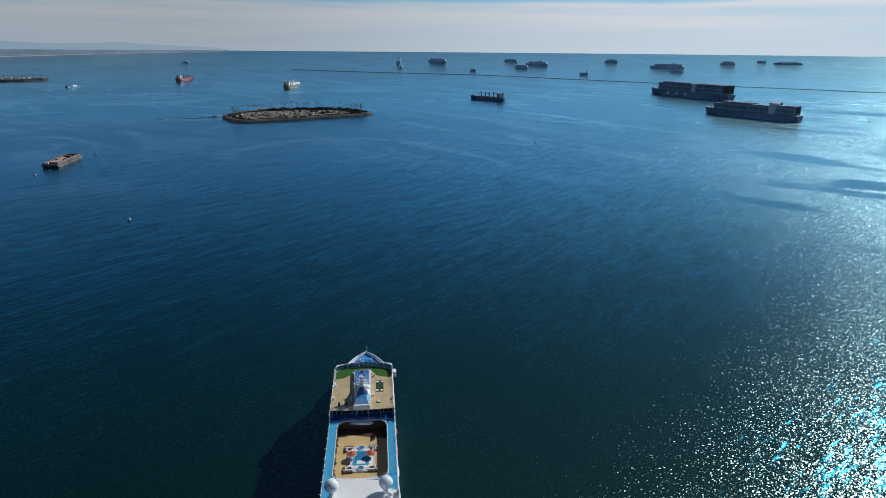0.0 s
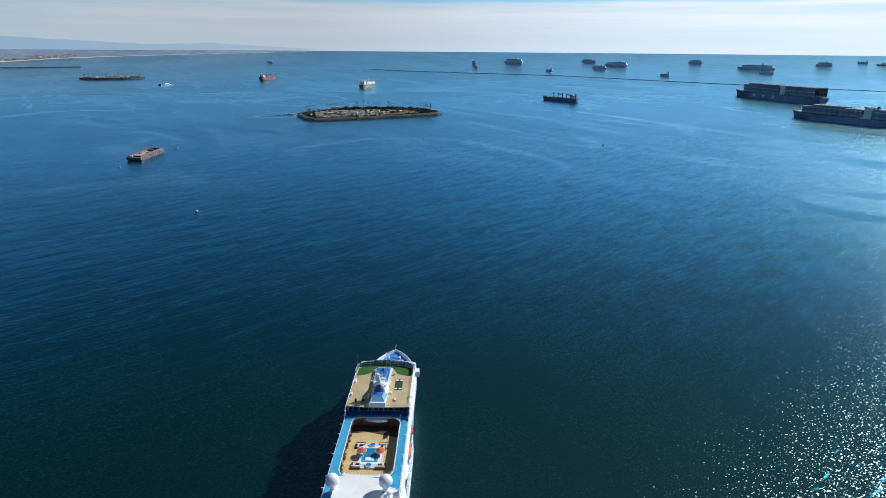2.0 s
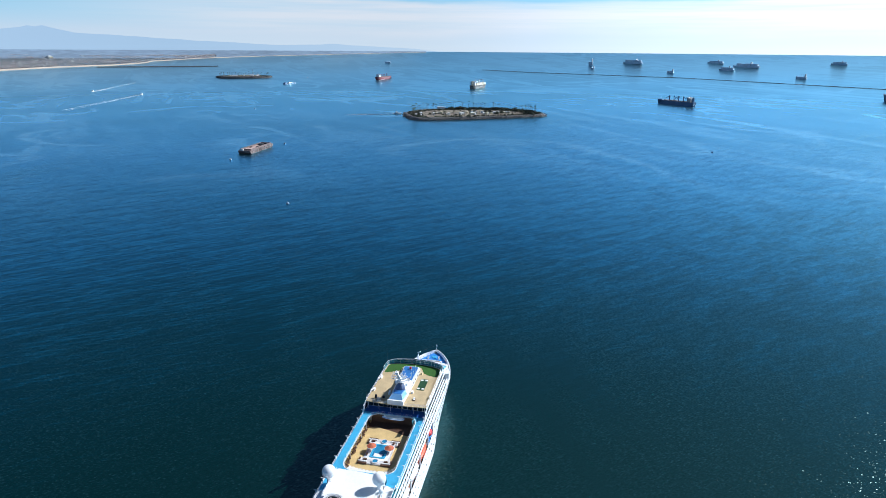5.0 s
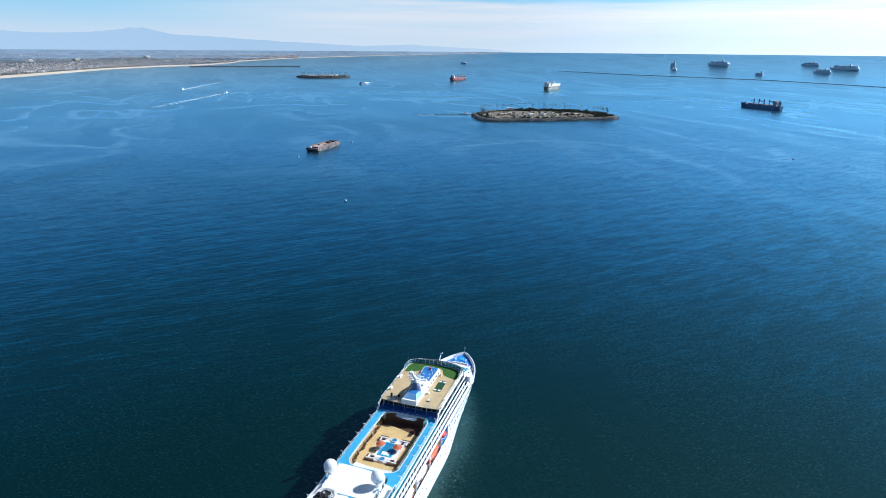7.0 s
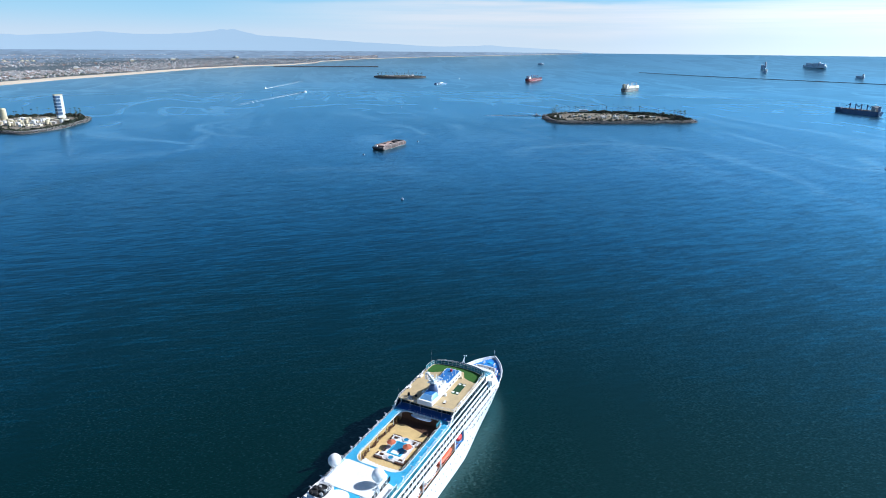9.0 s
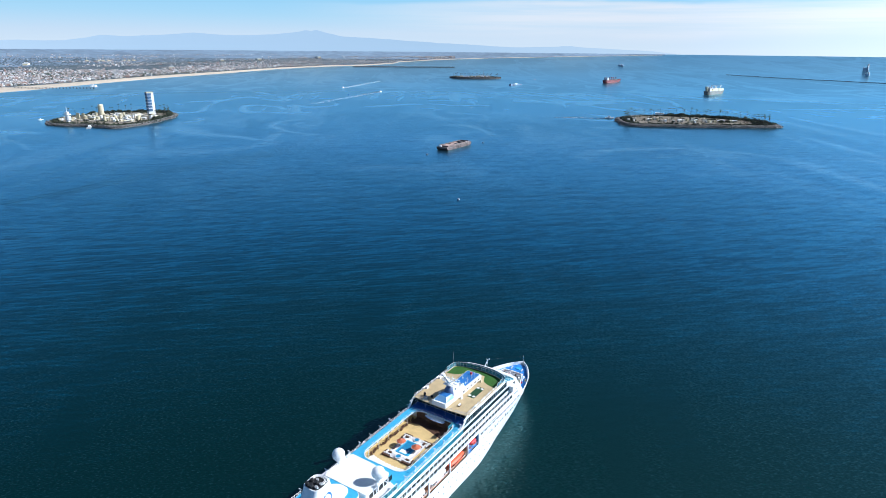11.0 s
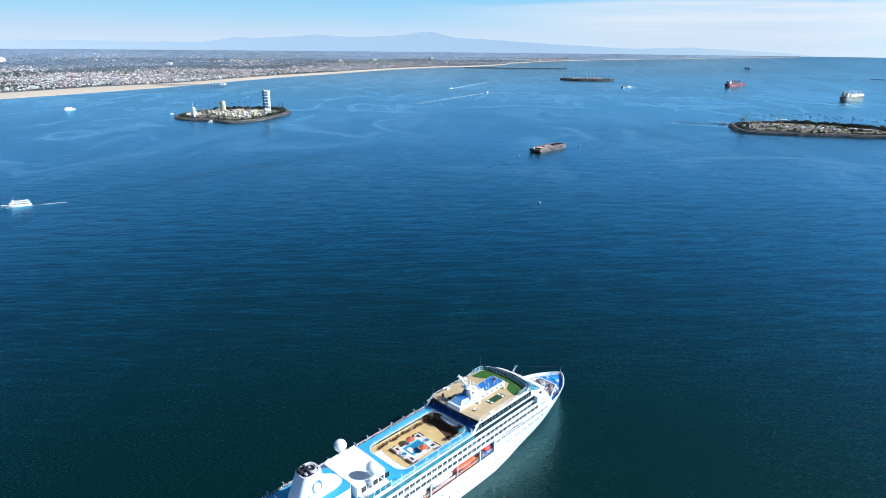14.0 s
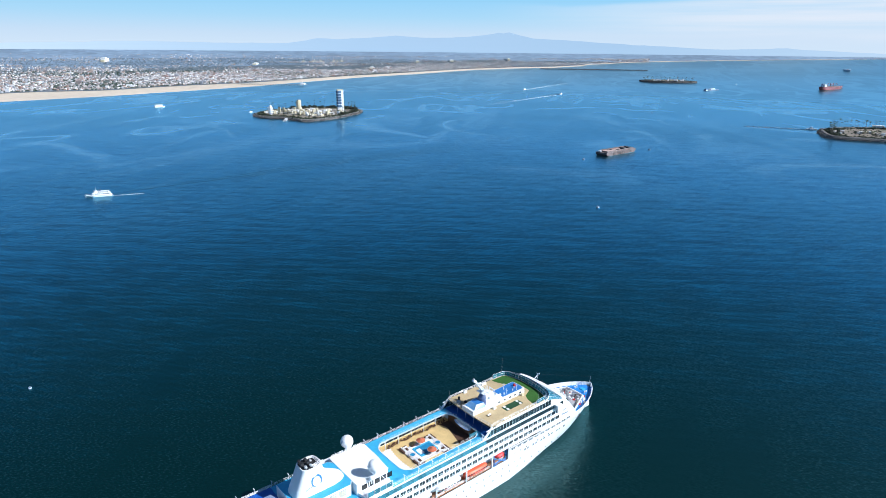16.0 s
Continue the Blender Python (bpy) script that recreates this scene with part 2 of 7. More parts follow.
    # surface gloss, by Fresnel, held down as wind-roughened water is at a flat angle
    gloss = N("ShaderNodeBsdfGlossy")
    tint, mirror = N("ShaderNodeValToRGB"), N("ShaderNodeValToRGB")
    stops_of(tint, SEA_TINT)
    stops_of(mirror, [(at, (k, k, k)) for at, k in SEA_MIRROR])
    L(fres.outputs[0], tint.inputs[0])
    L(fres.outputs[0], mirror.inputs[0])
    slick = math_of("MULTIPLY", wisp, ramp_of(fres.outputs[0], 0.16, 0.46))
    pale = N("ShaderNodeMixRGB")
    pale.inputs[2].default_value = (0.80, 0.97, 1.0, 1)
    L(math_of("MULTIPLY", slick, 0.50), pale.inputs[0])
    L(tint.outputs[0], pale.inputs[1])
    L(pale.outputs[0], gloss.inputs["Color"])
    gloss.distribution = "BECKMANN"
    L(ramp_of(fres.outputs[0], 0.35, 0.80, 0.25, 0.28), gloss.inputs["Roughness"])
    L(normal, gloss.inputs["Normal"])
    broad = ramp_of(noise_of(0.0022, 4, (1, 0.5, 1), -40, 0.55), 0.30, 0.70, 0.88, 1.06)
    amount = math_of("MINIMUM", math_of("MULTIPLY", math_of("MULTIPLY", mirror.outputs[0], broad), math_of("ADD", 0.96, math_of("MULTIPLY", slick, 0.32))), 1.0)
    water = N("ShaderNodeMixShader")
    L(amount, water.inputs[0])
    L(body.outputs[0], water.inputs[1])
    L(gloss.outputs[0], water.inputs[2])
    # steep ripples too small to tell apart give a wide dim sheen towards the sun, raised far off to imitate haze glare
    sheen, deep = N("ShaderNodeBsdfGlossy"), N("ShaderNodeMixShader")
    sheen.distribution, sheen.inputs["Roughness"].default_value, sheen.inputs["Color"].default_value = "BECKMANN", 0.70, (0.38, 0.95, 0.95, 1)
    L(ramp_of(fres.outputs[0], 0.06, 0.30, SEA_GLOW, SEA_GLOW * 4.4), deep.inputs[0])
    L(water.outputs[0], deep.inputs[1])
    L(sheen.outputs[0], deep.inputs[2])
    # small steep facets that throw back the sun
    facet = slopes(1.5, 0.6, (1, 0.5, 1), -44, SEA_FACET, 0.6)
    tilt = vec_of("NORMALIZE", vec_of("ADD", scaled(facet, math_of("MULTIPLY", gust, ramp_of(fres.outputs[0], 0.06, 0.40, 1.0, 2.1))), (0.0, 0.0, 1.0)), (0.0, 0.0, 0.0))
    spark, final, out = N("ShaderNodeBsdfGlossy"), N("ShaderNodeMixShader"), nt.nodes["Material Output"]
    spark.distribution = "BECKMANN"
    spark.inputs["Color"].default_value = (0.64, 0.96, 0.94, 1)
    L(ramp_of(fres.outputs[0], 0.06, 0.50, 0.29, 0.38), spark.inputs["Roughness"])
    L(tilt, spark.inputs["Normal"])
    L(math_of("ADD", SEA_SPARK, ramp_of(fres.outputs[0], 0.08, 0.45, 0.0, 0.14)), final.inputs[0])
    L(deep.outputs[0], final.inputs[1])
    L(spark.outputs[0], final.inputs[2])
    nt.nodes.remove(p)
    L(final.outputs[0], out.inputs["Surface"])
    return m


M_SEA = sea_mat()
M_WHITE = mat("white_ship_paint", (0.80, 0.81, 0.82), 0.35, vary=0.05, scale=0.3)
M_ROOF = mat("white_deck_paint", (0.82, 0.82, 0.80), 0.6, vary=0.06, scale=0.5)
M_ROOFBLUE = mat("steel_blue_roof_paint", (0.035, 0.17, 0.46), 0.5, vary=0.12, scale=0.5)
M_WALKWAY = mat("teal_walkway_paint", (0.16, 0.30, 0.38), 0.4, vary=0.12, scale=0.5)
M_COWL = mat("dark_blue_cowl", (0.09, 0.13, 0.24), 0.5, vary=0.12, scale=0.5)
M_SKYLIGHT = mat("pale_blue_panel", (0.20, 0.42, 0.70), 0.35, vary=0.1, scale=0.5)
M_CANOPY = mat("lilac_grey_canvas", (0.22, 0.28, 0.42), 0.7, vary=0.1, scale=0.5)
M_AWNING = mat("pale_blue_awning_cloth", (0.42, 0.55, 0.74), 0.7, vary=0.1, scale=0.6)
M_TILE = mat("pale_terrace_tile", (0.62, 0.60, 0.60), 0.5, vary=0.12, scale=1.5)
M_BLUE = mat("sky_blue_deck_paint", (0.06, 0.38, 0.62), 0.55, vary=0.12, scale=0.5)
M_FOREDECK = mat("mid_blue_deck_paint", (0.03, 0.22, 0.60), 0.55, vary=0.12, scale=0.5)
# deck blue with shade put in, for the terrace and the after deck
M_SHADEBLUE = mat("shade_darkened_deck_blue", (0.015, 0.10, 0.42), 0.55, vary=0.12, scale=0.5)
M_TEAK = mat("teak_deck", (0.62, 0.45, 0.20), 0.7, vary=0.16, scale=1.6)
M_PALETEAK = mat("weathered_teak_deck", (0.50, 0.385, 0.215), 0.75, vary=0.2, scale=1.6)
M_REDTEAK = mat("promenade_planking", (0.36, 0.17, 0.09), 0.7, vary=0.2, scale=1.2)
M_TURF = mat("artificial_turf", (0.032, 0.115, 0.014), 0.95, vary=0.25, scale=1.2)
M_DARKTURF = mat("dark_putting_turf", (0.012, 0.06, 0.022), 0.95, vary=0.2, scale=1.2)
M_GLASS = mat("dark_tinted_glass", (0.016, 0.030, 0.038), 0.08, vary=0.4, scale=0.8, piece=0.5)
M_TEALGLASS = mat("teal_screen_glass", (0.035, 0.15, 0.20), 0.08, vary=0.4, scale=0.8, piece=0.4)
for m in (M_GLASS, M_TEALGLASS):
    m.node_tree.nodes["Principled BSDF"].inputs["Specular IOR Level"].default_value = 0.25
M_GREY = mat("grey_paint", (0.36, 0.37, 0.38), 0.55, vary=0.15)
M_DARK = mat("soot_black", (0.02, 0.02, 0.022), 0.7, vary=0.3)
M_ORANGE = mat("orange_boat_plastic", (0.74, 0.12, 0.05), 0.4, vary=0.1)
M_RED = mat("red_paint", (0.55, 0.03, 0.03), 0.45, vary=0.12)
M_TERRACOTTA = mat("terracotta_canvas", (0.50, 0.13, 0.06), 0.8, vary=0.12, scale=2)
M_POOL = mat("pool_water", (0.035, 0.23, 0.42), 0.08, vary=0.1)
M_WOOD = mat("dark_brown_wood", (0.10, 0.05, 0.03), 0.6, vary=0.3, scale=2)
M_CUSHION = mat("white_cushion_cloth", (0.78, 0.77, 0.74), 0.85, vary=0.06, scale=2)
M_ROCK = mat("shore_rock", (0.125, 0.12, 0.115), 0.9, vary=0.4, scale=0.3, bump=0.6, bump_scale=0.8, piece=0.25)
M_SOIL = mat("dry_ground", (0.20, 0.17, 0.13), 0.95, vary=0.35, scale=0.12, stain=(0.09, 0.095, 0.05))
M_SAND = mat("beach_sand", (0.60, 0.51, 0.40), 0.95, vary=0.12, scale=0.02)
M_LEAF = mat("dark_shrub_leaves", (0.033, 0.045, 0.028), 0.9, vary=0.4, scale=0.2, piece=0.3)
M_BARK = mat("palm_bark", (0.13, 0.10, 0.075), 0.9, vary=0.25)
M_RUST = mat("rusty_hull_steel", (0.19, 0.14, 0.13), 0.75, vary=0.35, scale=0.25, stain=(0.06, 0.045, 0.04))
# both navies are lightened and blued, to stand in for haze over the ships
M_HULLBLACK = mat("haze_lightened_navy", (0.20, 0.28, 0.40), 0.5, vary=0.25, scale=0.05, stain=(0.045, 0.035, 0.03))
M_HULLBLUE = mat("hazed_blue_hull_paint", (0.09, 0.15, 0.26), 0.5, vary=0.2, scale=0.05)
M_HULLRED = mat("red_hull_paint", (0.22, 0.045, 0.045), 0.55, vary=0.25, scale=0.05)
M_CREAM = mat("cream_paint", (0.62, 0.55, 0.38), 0.55, vary=0.12, scale=0.2)
# hulls near the horizon: haze painted in as pale grey-blue
M_FARSHIP = mat("haze_pale_hull", (0.55, 0.66, 0.76), 0.6, vary=0.15, scale=0.02)
M_FOAM = mat("wake_foam", (0.50, 0.56, 0.60), 0.8, vary=0.3, scale=0.3)


# ---- mesh builders ----
class Mesh:
    """Gathers vertices and faces of one part."""

    def __init__(self):
        self.v, self.f = [], []

    def add(self, verts, faces):
        n = len(self.v)
        self.v.extend(tuple(v) for v in verts)
        self.f.extend(tuple(i + n for i in f) for f in faces)
        return self

    def box(self, x0, x1, y0, y1, z0, z1, top=1.0):
        cx, cy, hx, hy = (x0 + x1) / 2, (y0 + y1) / 2, (x1 - x0) / 2, (y1 - y0) / 2
        v = [(cx + sx * hx * k, cy + sy * hy * k, z) for z, k in ((z0, 1), (z1, top)) for sx, sy in ((-1, -1), (1, -1), (1, 1), (-1, 1))]
        return self.add(v, [(3, 2, 1, 0), (4, 5, 6, 7), (0, 1, 5, 4), (1, 2, 6, 5), (2, 3, 7, 6), (3, 0, 4, 7)])

    def prism(self, poly, z0, z1, shrink=1.0, dy=0.0):
        """A plan outline raised from z0 to z1; its top may shrink about the middle and shift."""
        n = len(poly)
        cx, cy = sum(p[0] for p in poly) / n, sum(p[1] for p in poly) / n
        v = [(x, y, z0) for x, y in poly] + [(cx + (x - cx) * shrink, cy + (y - cy) * shrink + dy, z1) for x, y in poly]
        return self.add(v, [tuple(range(n - 1, -1, -1)), tuple(range(n, 2 * n))] + [(i, (i + 1) % n, n + (i + 1) % n, n + i) for i in range(n)])

    def rod(self, a, b, r, r2=None, n=6):
        a, b = Vector(a), Vector(b)
        d = (b - a).normalized()
        u = d.cross(Vector((0, 0, 1)) if abs(d.z) < 0.9 else Vector((1, 0, 0))).normalized()
        w = d.cross(u)
        r2 = r if r2 is None else r2
        v = [p + (u * math.cos(t) + w * math.sin(t)) * q for p, q in ((a, r), (b, r2)) for t in (i * math.tau / n for i in range(n))]
        return self.add(v, [tuple(range(n - 1, -1, -1)), tuple(range(n, 2 * n))] + [(i, (i + 1) % n, n + (i + 1) % n, n + i) for i in range(n)])

    def turned(self, profile, x=0, y=0, n=12):
        """A turned shape: (radius, z) from below to above."""
        v = [(x + r * math.cos(t), y + r * math.sin(t), z) for r, z in profile for t in (i * math.tau / n for i in range(n))]
        k = len(profile)
        f = [(j * n + i, j * n + (i + 1) % n, (j + 1) * n + (i + 1) % n, (j + 1) * n + i) for j in range(k - 1) for i in range(n)]
        return self.add(v, f + [tuple(range(n - 1, -1, -1)), tuple(range((k - 1) * n, k * n))])

    def ball(self, c, r, n=12, m=8, sz=1.0):
        return self.turned([(max(r * math.sin(math.pi * j / m), 0.001), c[2] - r * sz * math.cos(math.pi * j / m)) for j in range(m + 1)], c[0], c[1], n)

    def loft(self, rings, closed=False, caps=False):
        n = len(rings[0])
        v = [p for ring in rings for p in ring]
        f = []
        for j in range(len(rings) - 1):
            for i in range(n if closed else n - 1):
                k = (i + 1) % n
                f.append((j * n + i, j * n + k, (j + 1) * n + k, (j + 1) * n + i))
        if caps:
            f += [tuple(range(n - 1, -1, -1)), tuple(range((len(rings) - 1) * n, len(rings) * n))]
        return self.add(v, f)

    def quad(self, a, b, c, d):
        return self.add((a, b, c, d), [(0, 1, 2, 3)])

    def data(self, name, material, smooth=False):
        me = bpy.data.meshes.new(name)
        me.from_pydata(self.v, [], self.f)
        for m in material if isinstance(material, (list, tuple)) else (material,):
            me.materials.append(m)
        if smooth:
            me.polygons.foreach_set("use_smooth", [True] * len(me.polygons))
        me.update()
        return me


def solid(me):
    bm = bmesh.new()
    bm.from_mesh(me)
    bmesh.ops.recalc_face_normals(bm, faces=bm.faces)
    bm.to_mesh(me)
    bm.free()
    return me


def part(name, mesh, material, parent=None, label="", at=None, smooth=False, fix=True):
    """One mesh object under a thing or under a part."""
    me = mesh if isinstance(mesh, bpy.types.Mesh) else mesh.data(name, material, smooth)
    if fix and not isinstance(mesh, bpy.types.Mesh):
        solid(me)
    ob = new(name, me)
    if parent is not None:
        ob.parent = parent
    if at is not None:
        ob.matrix_basis = at
    return tagged(ob, label) if label else ob


def thing(name, m, label, category, group="", kind=""):
    ob = new(name)
    ob.empty_display_size = 0.5
    ob.matrix_basis = m
    return tagged(ob, label, category, group, kind)


def rail_mesh(points, h=1.1, bars=3, gap=2.0, r=0.04):
    """A rail along a line of points: posts and bars."""
    g = Mesh()
    for a, b in zip(points, points[1:]):
        a, b = Vector(a), Vector(b)
        n = max(1, round((b - a).length / gap))
        for i in range(n + 1):
            p = a.lerp(b, i / n)
            g.rod(p, p + Vector((0, 0, h)), r, n=4)
        for k in range(bars):
            z = Vector((0, 0, h * (k + 1) / bars))
            g.rod(a + z, b + z, r, n=4)
    return g


# ---- the lie of the land: level near by; past 2.6 km the sheet draws in towards the horizon ----
CX, CY, EYE = 70.0, 35.0, 164.2
NEAR, REACH = 2600.0, 4850.0


def drawn(dist):
    return dist if dist <= NEAR else REACH - (REACH - NEAR) ** 2 / (REACH - NEAR + dist - NEAR)


def sheet_height(x, y):
    d = math.hypot(x - CX, y - CY)
    if d <= NEAR:
        return 0.0
    dist = NEAR + (REACH - NEAR) ** 2 / (REACH - min(d, REACH - 20)) - (REACH - NEAR)
    return EYE * (1 - d / dist)


def lay(x, y, z=0.0, view=None):
    """Where a true place comes to stand, and its scale: on the sheet, along the sight line from the stretch of the path that sees it."""
    vx, vy = view or (CX, CY)
    lo, hi = 0.0, 1.0
    if math.hypot(x - CX, y - CY) <= NEAR and view is None:
        return Vector((x, y, z)), 1.0
    for _ in range(40):
        s = (lo + hi) / 2
        if EYE * (1 - s) > sheet_height(vx + (x - vx) * s, vy + (y - vy) * s):
            lo = s
        else:
            hi = s
    s = hi
    px, py = vx + (x - vx) * s, vy + (y - vy) * s
    return Vector((px, py, sheet_height(px, py) + z * s)), s


def lay_pose(x, y, turn=0.0, z=0.0, view=None):
    p, s = lay(x, y, z, view)
    return Matrix.Translation(p) @ Matrix.Rotation(radians(turn), 4, "Z") @ Matrix.Scale(s, 4)


EARLY, LATE = (31.0, 5.0), (111.0, 53.0)      # from where the ships out at sea, and the shore, are seen


def build_sea():
    g = Mesh()
    n = 180
    dists = [0.0] + [40 * i for i in range(1, 66)] + [2600 * (25000 / 2600) ** (i / 60) for i in range(1, 61)]
    for dd in dists[1:]:
        for i in range(n):
            a = math.tau * i / n
            k = drawn(dd)
            g.v.append((CX + k * math.cos(a), CY + k * math.sin(a), EYE * (1 - k / dd)))
    g.v.append((CX, CY, 0.0))
    c = len(g.v) - 1
    for i in range(n):
        g.f.append((c, i, (i + 1) % n))
    for j in range(len(dists) - 2):
        for i in range(n):
            k = (i + 1) % n
            g.f.append((j * n + i, (j + 1) * n + i, (j + 1) * n + k, j * n + k))
    ob = part("water", g, M_SEA, smooth=True, fix=False)
    tagged(ob, "deep blue harbour water with ripples and pale current lines", "water", kind="structure")


build_sea()

# ---- the cruise ship: 181 m long, bow along its own +y, starboard +x ----
SHIP = pose(-29.8, 201.4, 0, 0, 0, 6)
D5, D7, D9, D10, D11 = 9.6, 14.6, 20.3, 24.0, 27.8
ship = thing("cruise_ship", SHIP, "white cruise ship with blue decks anchored on calm water", "cruise ship")


def sheer_half(y):
    """Half breadth at the top edge of the hull."""
    if y > 44:
        return 13.1 * max(1 - ((y - 44) / 45.3) ** 3.1, 0.0) ** 0.85
    if y < -70:
        return 13.1 - 2.2 * ((-70 - y) / 20.5) ** 2
    return 13.1


def water_half(y):
    if y > 18:
        return 13.8 * max(1 - ((y - 18) / 64.5) ** 1.38, 0.0)
    if y < -55:
        return 13.8 - 4.5 * ((-55 - y) / 35.5) ** 2
    return 13.8


def hull_half(y, z):
    k = min(max(z / 12.6, 0), 1)
    flare = k ** (0.45 if y < 60 else 0.45 + 0.5 * (y - 60) / 30)
    return water_half(y) + (sheer_half(y) - water_half(y)) * flare


STATIONS = [-90.5, -88, -84, -78, -70, -60, -45, -30, -15, 0, 12, 21, 30, 38, 45, 52, 58, 64, 70, 75, 77, 79, 82, 84.3, 86.1, 87.5, 88.5, 89.2]


def sheer(y):
    return 13.9 - 1.4 * max(0, (y - 21) / 69)


def build_hull():
    g = Mesh()
    rings = []
    for y in STATIONS:
        ring = []
        for z in (-3, -1.2, 0, 1.5, 3.5, 5.5, 7.5, D5):
            x = hull_half(y, max(z, 0)) * (1 if z >= 0 else 0.97)
            ring.append((max(x, 0.02), y, z))
        rings.append([(-x, yy, z) for x, yy, z in reversed(ring)] + ring)
    g.loft(rings, caps=True)
    part("hull", g, M_WHITE, ship, "white painted steel hull", smooth=True)
    # forward shell above the promenade level, open on top behind a bulwark
    g = Mesh()
    for s in (-1, 1):
        rings = []
        for y in [q for q in STATIONS if q >= 21]:
            top = sheer(y)
            out = [(s * max(hull_half(y, z), 0.03), y, z) for z in (D5 - 0.02, D5 + (top - D5) * 0.5, top)]
            inn = [(s * max(hull_half(y, z) - 0.45, 0.01), y, z) for z in (top, D5 + (top - D5) * 0.5, D5 - 0.02)]
            rings.append(out + inn)
        g.loft(rings, closed=True, caps=True)
    part("forecastle_shell", g, M_WHITE, ship, "white flared bow plating with bulwark")
    # after shell, behind the boat recess
    for s in (-1, 1):
        g = Mesh()
        rings = []
        for y in (-90.5, -88, -84, -78, -70, -63):
            rings.append([(s * hull_half(y, 12), y, D5 - 0.02), (s * hull_half(y, 12), y, D7), (s * (hull_half(y, 12) - 0.3), y, D7), (s * (hull_half(y, 12) - 0.3), y, D5 - 0.02)])
        g.loft(rings, closed=True, caps=True)
        part("stern_shell", g, M_WHITE, ship)
    g = Mesh().box(-hull_half(-90.5, 12), hull_half(-90.5, 12), -90.8, -90.5, 4, D7)
    part("transom", g, M_WHITE, ship)
    # blue boot line
    g = Mesh()
    for s in (-1, 1):
        g.loft([[(s * (hull_half(y, z) + 0.02), y, z) for z in (-0.6, 0.3)] for y in STATIONS])
    part("boot_line", g, M_GREY, ship, fix=False)
    # rubbing strake along the sheer
    for s in (-1, 1):
        g = Mesh()
        g.loft([[(s * (hull_half(y, sheer(y) - 0.3) + d), y, sheer(y) - z) for d, z in ((0.0, 0.0), (0.16, 0.05), (0.16, 0.3), (0.0, 0.35))] for y in STATIONS if 21 <= y < 60])
        part("rubbing_strake", g, M_GREY, ship, fix=False)
    g = Mesh()
    rings = [[(-hull_half(y, 11) + 0.2, y, D5 + 1.55), (hull_half(y, 11) - 0.2, y, D5 + 1.55)] for y in STATIONS if 77 <= y <= 88]
    g.loft(rings)
    part("forecastle_deck", g, M_FOREDECK, ship, "blue painted foredeck", fix=False)
    rings = [[(-hull_half(y, 11) + 0.2, y, D5 + 1.54), (hull_half(y, 11) - 0.2, y, D5 + 1.54)] for y in STATIONS if 44 <= y <= 77]
    part("mooring_deck", Mesh().loft(rings), M_FOREDECK, ship, "blue painted mooring deck", fix=False)
    part("windlass_deck", Mesh().prism([(-4.8, 76.9), (4.8, 76.9), (9.4, 65.5), (9.4, 61.0), (-9.4, 61.0), (-9.4, 65.5)], D5 + 1.545, D5 + 1.58), M_GREY, ship, "grey working deck round the windlasses")
    for s in (-1, 1):
        part("side_coaming", Mesh().add([(s * x, y, z) for z in (D5 + 1.5, D5 + 2.9) for x, y in ((4.9, 77.0), (9.6, 65.5), (9.3, 65.4), (4.6, 76.9))], [(3, 2, 1, 0), (4, 5, 6, 7), (0, 1, 5, 4), (1, 2, 6, 5), (2, 3, 7, 6), (3, 0, 4, 7)]), M_WHITE, ship)
    g = Mesh().box(-12.6, 12.6, -63, 21, D5 - 0.25, D5 + 0.02)
    part("promenade_deck", g, M_REDTEAK, ship, "reddish planked boat deck")
    g = Mesh().box(-9.6, 9.6, -64, 22, D5, D7 + 0.1)
    part("boat_deck_wall", g, M_WHITE, ship)


def front_arc(side, y_side, y_mid, n=14):
    """Plan outline of a house that ends forward in an arc."""
    return [(side * math.sin(a), y_side + (y_mid - y_side) * (math.cos(a) ** 0.8 if math.cos(a) > 0 else 0)) for a in (math.pi / 2 - math.pi * i / n for i in range(n + 1))]


def house(name, material, side, back, y_side, y_mid, z0, z1, label="", parent=None):
    poly = [(-side, back), (side, back)] + front_arc(side, y_side, y_mid)
    return part(name, Mesh().prism(poly, z0, z1), material, parent or ship, label)


def rounded(x0, x1, y0, y1, r, n=6):
    pts = []
    for cx, cy, a0 in ((x1 - r, y1 - r, 0), (x0 + r, y1 - r, 90), (x0 + r, y0 + r, 180), (x1 - r, y0 + r, 270)):
        pts += [(cx + r * math.cos(radians(a0 + 90 * i / n)), cy + r * math.sin(radians(a0 + 90 * i / n))) for i in range(n + 1)]
    return pts


def ring_plate(outer, inner, z0, z1):
    """A flat plate with a hole; both outlines have the same number of points."""
    n = len(outer)
    g = Mesh()
    v = [(*p, z) for z in (z0, z1) for loop in (outer, inner) for p in loop]
    f = []
    for i in range(n):
        k = (i + 1) % n
        f += [(2 * n + i, 2 * n + k, 3 * n + k, 3 * n + i), (i, n + i, n + k, k), (i, k, 2 * n + k, 2 * n + i), (n + i, 3 * n + i, 3 * n + k, n + k)]
    return g.add(v, f)


WELL = rounded(-9.5, 9.5, -26.8, 8.6, 4.0)
DECK_EDGE = rounded(-12.72, 12.72, -30.0, 11.2, 0.5)


def rake_side(z):
    return 64.0 - (z - 11.2) * 0.80


def rake_mid(z):
    return rake_side(z) + 2.0


